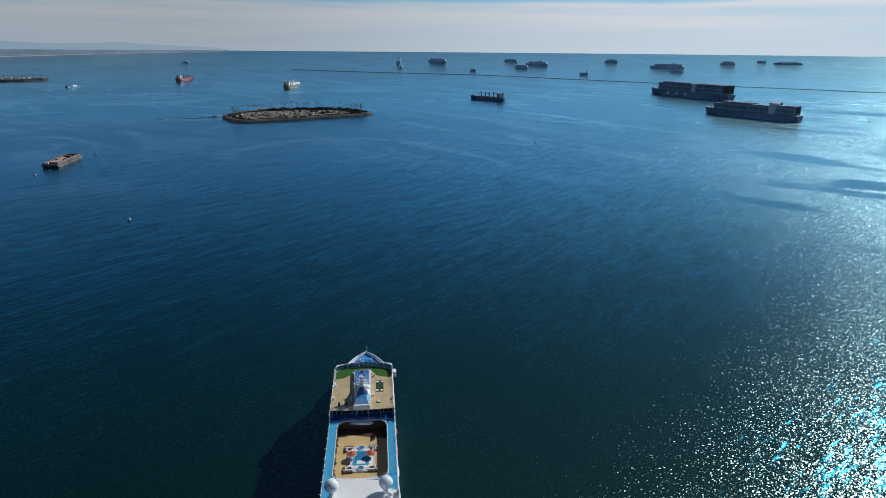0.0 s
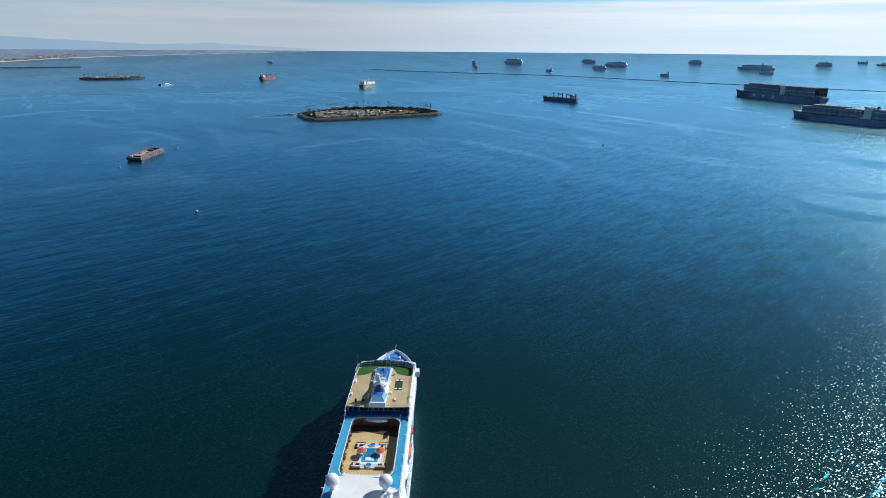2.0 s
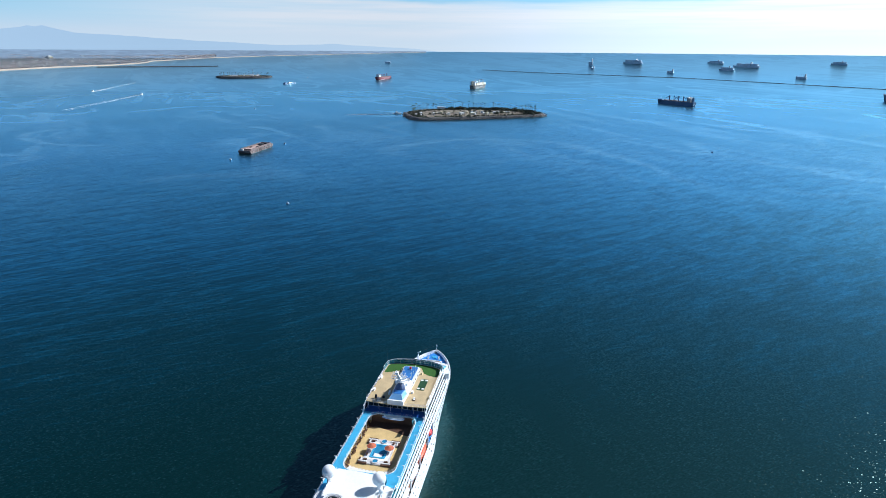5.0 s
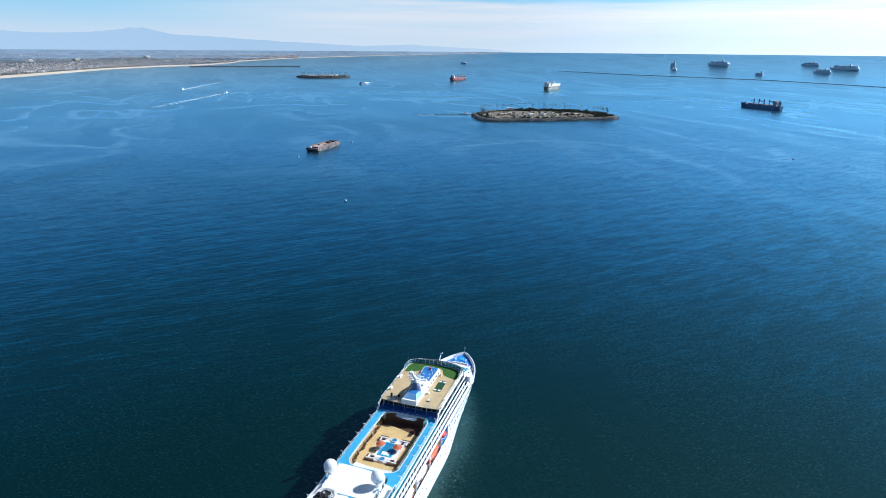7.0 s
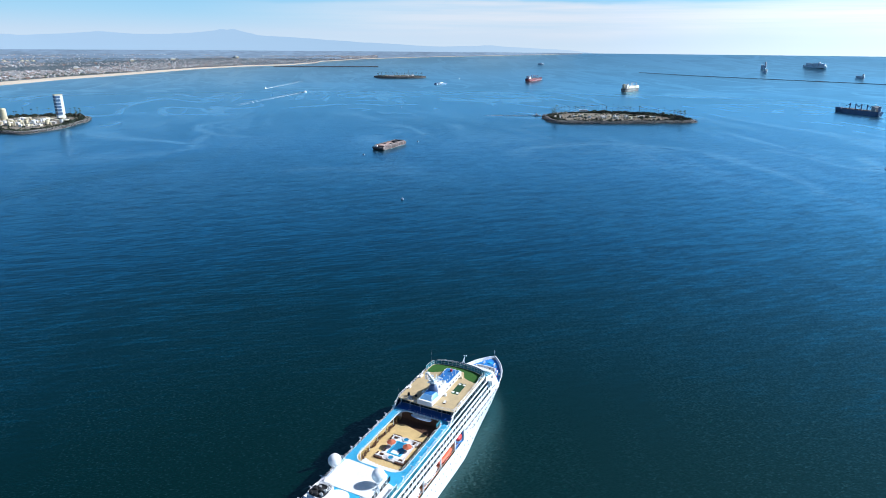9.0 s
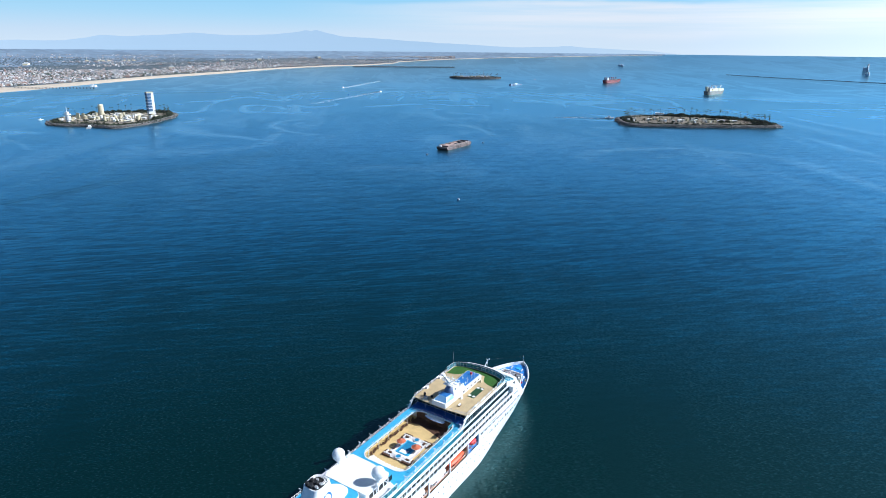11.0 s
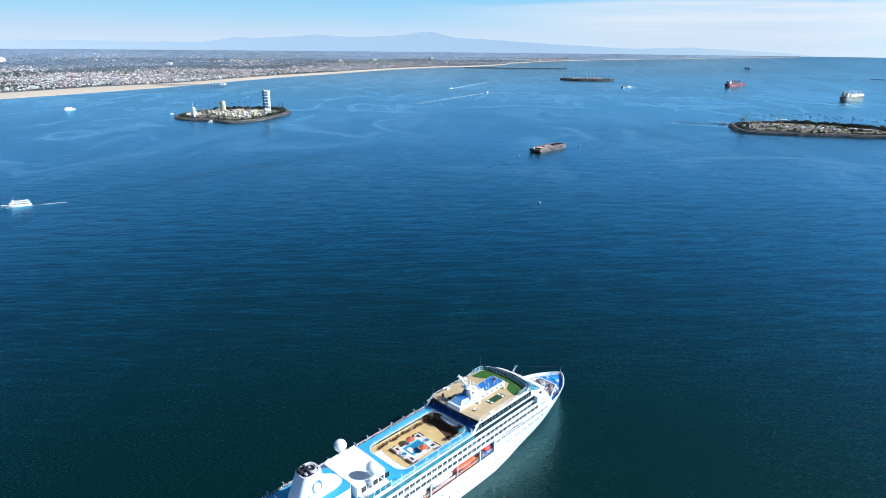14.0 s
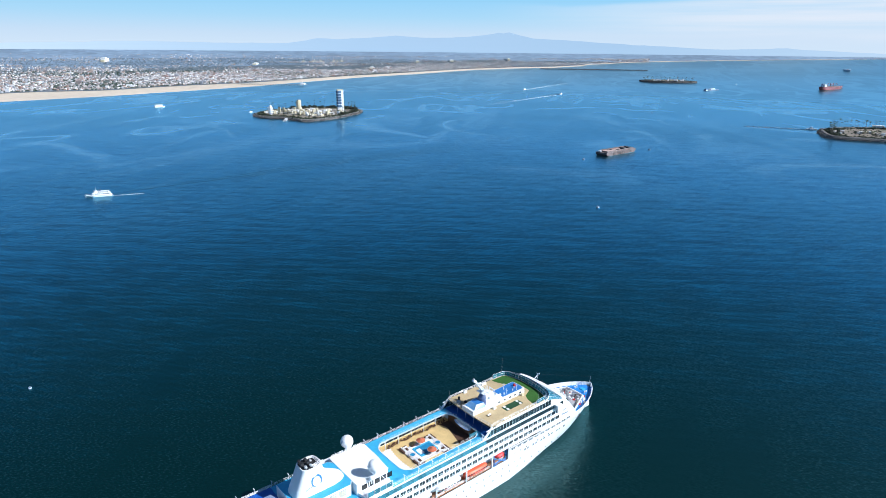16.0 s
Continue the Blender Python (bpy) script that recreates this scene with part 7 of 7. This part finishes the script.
# ---- breakwater, shore, city and hills ----
def breakwater():
    line = [(-1147, 4815), (-700, 4490), (-250, 4290), (256, 4070), (917, 3420), (1300, 3070), (1684, 2760), (2200, 2330)]
    rnd = random.Random(21)
    g = Mesh()
    rings = []
    for (xa, ya), (xb, yb) in zip(line, line[1:]):
        n = int(math.hypot(xb - xa, yb - ya) / 14)
        ux, uy = (xb - xa) / math.hypot(xb - xa, yb - ya), (yb - ya) / math.hypot(xb - xa, yb - ya)
        for i in range(n):
            x, y = xa + (xb - xa) * i / n, ya + (yb - ya) * i / n
            ring = []
            for off, z in ((-6, -1.0), (-3.5 + rnd.uniform(-0.8, 0.8), 1.1), (-1.2, 1.9 + rnd.uniform(-0.5, 0.5)), (1.2, 1.9 + rnd.uniform(-0.5, 0.5)), (3.5 + rnd.uniform(-0.8, 0.8), 1.1), (6, -1.0)):
                ring.append(tuple(lay(x - uy * off, y + ux * off, z, EARLY)[0]))
            rings.append(ring)
    ob = part("breakwater", g.loft(rings), M_ROCK)
    tagged(ob, "long low breakwater of dark rubble rock", "breakwater", kind="structure")


COAST = [(-1500, -2600), (-1750, -1300), (-2000, -350), (-2243, 306), (-2332, 474), (-2438, 674), (-2585, 922), (-2840, 1264), (-3158, 1717), (-3449, 2262), (-3956, 3091), (-4190, 3720),
         (-4235, 4253), (-4952, 5790), (-5010, 5500), (-5150, 5900), (-5709, 7102), (-6159, 8838), (-6626, 12149), (-7401, 20500), (-7800, 25500)]


def shore_dist(az):
    """True distance from the late stretch of the path to the water's edge, in the direction az (degrees clockwise from +y)."""
    dx, dy = math.sin(radians(az)), math.cos(radians(az))
    best = 0
    for (xa, ya), (xb, yb) in zip(COAST, COAST[1:]):
        ax, ay, ex, ey = xa - LATE[0], ya - LATE[1], xb - xa, yb - ya
        det = dx * ey - dy * ex
        if abs(det) < 1e-9:
            continue
        r = (ax * ey - ay * ex) / det
        t = (ax * dy - ay * dx) / det
        if r > 0 and -1e-6 <= t <= 1 + 1e-6:
            best = max(best, r)
    return best


def at_dist(az, r, z=0.0):
    return lay(LATE[0] + r * math.sin(radians(az)), LATE[1] + r * math.cos(radians(az)), z, LATE)


def beach_width(az):
    return 230 + 60 * noise.noise((az * 0.15, 0.0, 0.0)) + 90 * max(0, min(1, (-70 - az) / 20))


def land():
    azs = [-130 + 0.5 * i for i in range(int((130 - 19.6) / 0.5) + 1)]
    rows_b, rows_l = [], []
    for az in azs:
        r = shore_dist(az)
        wide = beach_width(az)
        rows_b.append([tuple(at_dist(az, r * 0.996, -0.5)[0]), tuple(at_dist(az, r + 8, 1.2)[0]), tuple(at_dist(az, r + wide, 3.2)[0]), tuple(at_dist(az, r + wide + 60, 3.4)[0])])
        row = []
        for k in range(22):
            inv = 1 / (r + wide) + (1 / 25500 - 1 / (r + wide)) * k / 21
            row.append(tuple(at_dist(az, max(1 / inv, r + wide + k), 4.0)[0]))
        rows_l.append(row)
    ob = part("beach", Mesh().loft(rows_b), M_SAND, fix=False)
    tagged(ob, "wide pale sand beach along the shore", "beach", kind="structure")
    near = [k for k, az in enumerate(azs) if az <= -50]
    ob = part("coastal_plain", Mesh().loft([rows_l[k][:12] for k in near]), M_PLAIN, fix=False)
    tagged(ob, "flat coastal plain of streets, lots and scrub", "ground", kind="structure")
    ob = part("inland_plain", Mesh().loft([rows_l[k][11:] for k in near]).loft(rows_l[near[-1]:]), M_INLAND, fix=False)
    tagged(ob, "inland plain under the mountains, tinted blue-grey with haze", "ground", kind="structure")


def plain_mat():
    # the blue cast carries a thinner painted haze than inland
    m = mat("streets_and_scrub", (0.13, 0.16, 0.185), 0.95, vary=0.4, scale=0.012, stain=(0.085, 0.11, 0.125))
    return m


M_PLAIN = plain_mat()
# haze over the far plain is put into this blue-grey ground colour
M_INLAND = mat("inland_ground_haze_tint", (0.18, 0.255, 0.34), 0.95, vary=0.3, scale=0.01, stain=(0.13, 0.185, 0.25))
M_HOUSES = island_mat("house_walls_and_roofs", [(0.50, 0.49, 0.48), (0.38, 0.33, 0.31), (0.48, 0.44, 0.41), (0.25, 0.22, 0.21), (0.78, 0.77, 0.76), (0.36, 0.24, 0.20), (0.36, 0.37, 0.39), (0.80, 0.80, 0.80), (0.26, 0.28, 0.31), (0.50, 0.38, 0.32)], 0.85, 0.02)
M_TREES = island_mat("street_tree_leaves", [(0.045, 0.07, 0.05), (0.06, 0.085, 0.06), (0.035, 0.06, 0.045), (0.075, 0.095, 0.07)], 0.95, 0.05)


# tree crowns past 4.6 km, their green greyed and blued for haze
M_WOODS = island_mat("haze_tinted_crowns", [(0.085, 0.12, 0.135), (0.10, 0.135, 0.155), (0.07, 0.105, 0.12), (0.12, 0.155, 0.175)], 0.95, 0.05)


def house_into(g, x, y, z, w, d, h, turn, s):
    c, q = math.cos(turn), math.sin(turn)

    def at(px, py, pz):
        return (x + (px * c - py * q) * s, y + (px * q + py * c) * s, z + pz * s)

    v = [at(px * w / 2, py * d / 2, pz) for pz in (-2, h) for px, py in ((-1, -1), (1, -1), (1, 1), (-1, 1))]
    g.add(v, [(4, 5, 6, 7), (0, 1, 5, 4), (1, 2, 6, 5), (2, 3, 7, 6), (3, 0, 4, 7)])
    if h < 9:
        e = 0.6
        v = [at(px * (w / 2 + e), py * (d / 2 + e), h) for px, py in ((-1, -1), (1, -1), (1, 1), (-1, 1))] + [at(-w * 0.22, 0, h + 2.4), at(w * 0.22, 0, h + 2.4)]
        g.add(v, [(0, 1, 5, 4), (1, 2, 5), (2, 3, 4, 5), (3, 0, 4)])


def city():
    rnd = random.Random(31)
    walls, trees, woods = Mesh(), Mesh(), Mesh()
    singles = 0
    for i in range(52000):
        az = rnd.uniform(-108, -38)
        r0 = shore_dist(az) + beach_width(az) + 40
        inv = rnd.uniform(1 / min(19000, max(r0 * 1.2, 19000)), 1 / r0)
        r = 1 / inv
        # built blocks and open or wooded stretches
        bx, by = LATE[0] + r * math.sin(radians(az)), LATE[1] + r * math.cos(radians(az))
        built = noise.noise((bx * 0.0016, by * 0.0016, 3.0)) + 0.6 * noise.noise((bx * 0.0005, by * 0.0005, 7.0)) + 0.35 * (1 - min(1, (r - r0) / 1800))
        p, s = at_dist(az, r, 4.0)
        if r > 13000:
            continue
        if rnd.random() < 0.42 + 1.05 * built - 0.30 * min(1, (r - r0) / 4500):
            # streets run along and across the shore
            turn = radians(-28 if az < -62 else -38) + rnd.choice((0, math.pi / 2)) + rnd.uniform(-0.05, 0.05)
            k = max(1.0, r / 7500)
            w, d = rnd.uniform(4.5, 9.5) * k, rnd.uniform(4, 7) * k
            h = rnd.choice((3, 3.5, 4, 5, 5.5, 6.5)) * (0.75 + 0.25 * k)
            if rnd.random() < 0.04:
                w, d, h = w * 2.2, d * 1.7, rnd.uniform(9.5, 13)
            house_into(walls, p.x, p.y, p.z, w, d, h, turn, s)
        if rnd.random() < 0.72 - 0.25 * built:
            if r > 9000:
                continue
            k = max(1.0, r / 5000)
            for j in range(2 if r < 5000 else 1):
                ox, oy, rad = rnd.uniform(-14, 14) * k, rnd.uniform(-14, 14) * k, rnd.uniform(2.6, 5.4) * k
                pts = []
                for a, b, c in ((1, 0, 0.35), (0.3, 0.95, 0.45), (-0.8, 0.6, 0.3), (-0.8, -0.6, 0.4), (0.3, -0.95, 0.35), (0.1, 0.1, 1.0), (0.5, 0.3, 0.85), (-0.4, -0.3, 0.8)):
                    f = rnd.uniform(0.75, 1.25)
                    pts.append((p.x + (ox + a * rad * f) * s, p.y + (oy + b * rad * f) * s, p.z + c * rad * 1.0 * f * s))
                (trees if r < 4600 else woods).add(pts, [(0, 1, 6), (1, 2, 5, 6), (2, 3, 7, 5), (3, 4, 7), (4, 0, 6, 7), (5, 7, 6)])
    ob = part("houses", walls, M_HOUSES, fix=False)
    tagged(ob, "dense pale houses and low buildings behind the beach", "houses", kind="stuff")
    ob = part("street_trees", trees, M_TREES, fix=False)
    tagged(ob, "dark green street trees between the houses", "trees", kind="stuff")
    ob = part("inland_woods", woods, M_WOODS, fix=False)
    tagged(ob, "woods and gardens inland, haze put into their grey-green", "trees", kind="stuff")
    # larger buildings that stand out
    for az, r, w, d, h, m in ((-83.5, 7150, 110, 50, 42, M_WHITE), (-81.0, 2960, 40, 18, 12, M_WHITE), (-74.0, 3060, 24, 18, 20, M_WHITE), (-76.0, 3060, 26, 16, 12, M_CREAM),
                              (-71.6, 3180, 30, 16, 12, M_WHITE), (-66.5, 3700, 36, 18, 12, M_WHITE), (-88, 3200, 70, 30, 12, M_WHITE), (-86, 4200, 70, 40, 12, M_WHITE),
                              (-62, 5200, 80, 40, 14, M_WHITE), (-58, 7600, 130, 50, 20, M_WHITE), (-55, 8200, 170, 60, 20, M_WHITE), (-72, 6200, 90, 50, 16, M_WHITE), (-50, 9800, 180, 60, 26, M_WHITE)):
        k = 0.55 if r < 5000 else 0.8
        w, d, h = w * k, d * k, h * k
        p, s = at_dist(az, r, 4.0)
        t = thing("apartment_block", Matrix.Translation(p) @ Matrix.Rotation(radians(-30), 4, "Z") @ Matrix.Scale(s, 4), "pale flat-roofed block rising over the houses", "building", "large buildings on the shore")
        part("outer_wall", Mesh().box(-w / 2, w / 2, -d / 2, d / 2, -4, h), m, t)
        part("roof", Mesh().box(-w / 2 - 1, w / 2 + 1, -d / 2 - 1, d / 2 + 1, h, h + 1.5), M_GREY, t)
        part("roof_house", Mesh().box(-w * 0.2, w * 0.28, -d * 0.3, d * 0.3, h + 1.5, h * 1.22 + 2), m, t)
        part("side_wing", Mesh().box(w / 2, w * 0.78, -d * 0.4, d * 0.4, -4, h * 0.6), M_CREAM, t)
        for k in range(max(1, int(h / 7))):
            part("window_row", Mesh().box(-w / 2 + 2, w / 2 - 2, -d / 2 - 0.3, -d / 2 + 0.3, 2 + k * 7, 5 + k * 7), M_GLASS, t)
    # power station stacks
    for i, (az, r) in enumerate(((-67.2, 7400), (-66.9, 7420), (-66.5, 7450), (-65.4, 7500), (-65.1, 7520), (-64.7, 7540), (-68.0, 7380))):
        p, s = at_dist(az, r, 4.0)
        t = thing("power_station_unit", Matrix.Translation(p) @ Matrix.Scale(s, 4), "grey power station unit with a tall stack", "power station", "power station units")
        part("stack", Mesh().turned([(3.2, -4), (2.2, 60)], n=10), M_GREY, t)
        part("boiler_house", Mesh().box(-16, 16, -10, 10, -4, 12), M_CREAM, t)


def pier_and_jetties():
    a, b = Vector((-2687, 905)), Vector((-2508, 1116))
    d = (b - a).normalized()
    L = (b - a).length
    turn = math.degrees(math.atan2(-d.x, d.y))
    mid, s = lay((a.x + b.x) / 2, (a.y + b.y) / 2, 0, LATE)
    t = thing("pier", Matrix.Translation(mid) @ Matrix.Rotation(radians(turn), 4, "Z") @ Matrix.Scale(s, 4), "long wooden pier on piles with a white pavilion at its head", "pier")
    part("deck", Mesh().box(-4, 4, -L / 2 - 30, L / 2, 6.5, 7.6), M_GREY, t)
    part("head", Mesh().box(-18, 18, L / 2 - 14, L / 2 + 16, 6.5, 7.6), M_GREY, t)
    for k in range(24):
        for x in (-3, 3):
            part("pile", Mesh().rod((x, -L / 2 + k * L / 23, -1), (x, -L / 2 + k * L / 23, 6.5), 0.6, n=6), M_BARK, t)
    part("pavilion", Mesh().box(-12, 12, L / 2 - 8, L / 2 + 10, 7.6, 13, 0.9), M_WHITE, t)
    part("light_tower", Mesh().box(-2, 2, L / 2 - 2, L / 2 + 2, 13, 19), M_WHITE, t)
    rnd = random.Random(8)
    rings = []
    for i in range(40):
        x, y = -4020 + (628 + 0) * i / 39, 3900 + 636 * i / 39
        rings.append([tuple(lay(x - 0.71 * o, y + 0.70 * o, z + rnd.uniform(-0.5, 0.5), LATE)[0]) for o, z in ((-14, -1), (-4, 4.5), (4, 4.5), (14, -1))])
    ob = part("jetty", Mesh().loft(rings), M_ROCK)
    tagged(ob, "dark rock jetty reaching out from the shore", "jetty", kind="structure")


RIDGE = [(-125, 0.1), (-110, 0.2), (-98, 0.15), (-91, 0.05), (-87, 0.17), (-81, 0.33), (-75, 0.27), (-69.3, 0.28), (-66.9, 0.70), (-64.9, 0.67), (-62.5, 0.79), (-60, 1.01), (-57.7, 0.85), (-55, 0.88), (-52.2, 1.10), (-51.3, 1.24), (-50.95, 1.33), (-50.5, 1.25), (-50, 1.36),
         (-49.2, 1.17), (-47.9, 0.85), (-46.1, 0.80), (-43.6, 0.64), (-40.3, 0.45), (-36, 0.25), (-33.4, 0.10), (-30.6, 0.12), (-28.4, 0.22), (-25, 0.05), (-20.9, -0.14), (-18.5, -0.45)]


def hills():
    g = Mesh()
    d = 4740.0
    rows = []
    az = RIDGE[0][0]
    while az <= RIDGE[-1][0]:
        for (a0, e0), (a1, e1) in zip(RIDGE, RIDGE[1:]):
            if a0 <= az <= a1:
                k = (az - a0) / (a1 - a0)
                el = e0 + (e1 - e0) * k
                break
        el += 0.05 * noise.noise((az * 0.7, 5.0, 0.0)) + 0.02 * noise.noise((az * 2.5, 9.0, 0.0))
        x, y = LATE[0] + d * math.sin(radians(az)), LATE[1] + d * math.cos(radians(az))
        rows.append([(x, y, 40.0), (x, y, EYE + d * math.tan(radians(el)))])
        az += 0.25
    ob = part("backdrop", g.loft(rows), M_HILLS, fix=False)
    tagged(ob, "far mountains behind the coastal plain, glowing pale haze-blue", "mountains", kind="structure")


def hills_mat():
    """Distance: a glowing blue-grey backdrop with the haze painted in, paler away from the high ridge."""
    m = mat("mountain_haze_glow", (0.03, 0.04, 0.05), 1.0, vary=0.05, scale=0.002)
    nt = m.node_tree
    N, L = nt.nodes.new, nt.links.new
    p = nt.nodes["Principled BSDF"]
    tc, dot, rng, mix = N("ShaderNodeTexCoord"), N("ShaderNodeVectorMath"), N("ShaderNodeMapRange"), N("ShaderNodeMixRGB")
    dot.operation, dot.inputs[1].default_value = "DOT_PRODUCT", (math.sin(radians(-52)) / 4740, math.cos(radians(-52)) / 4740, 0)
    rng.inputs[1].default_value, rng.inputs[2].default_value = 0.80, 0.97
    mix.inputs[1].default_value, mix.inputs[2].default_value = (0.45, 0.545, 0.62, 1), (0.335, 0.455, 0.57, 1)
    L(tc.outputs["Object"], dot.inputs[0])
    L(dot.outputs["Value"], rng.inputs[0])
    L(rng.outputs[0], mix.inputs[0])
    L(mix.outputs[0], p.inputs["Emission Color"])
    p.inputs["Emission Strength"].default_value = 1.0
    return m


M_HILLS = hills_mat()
breakwater()
land()
city()
pier_and_jetties()
hills()
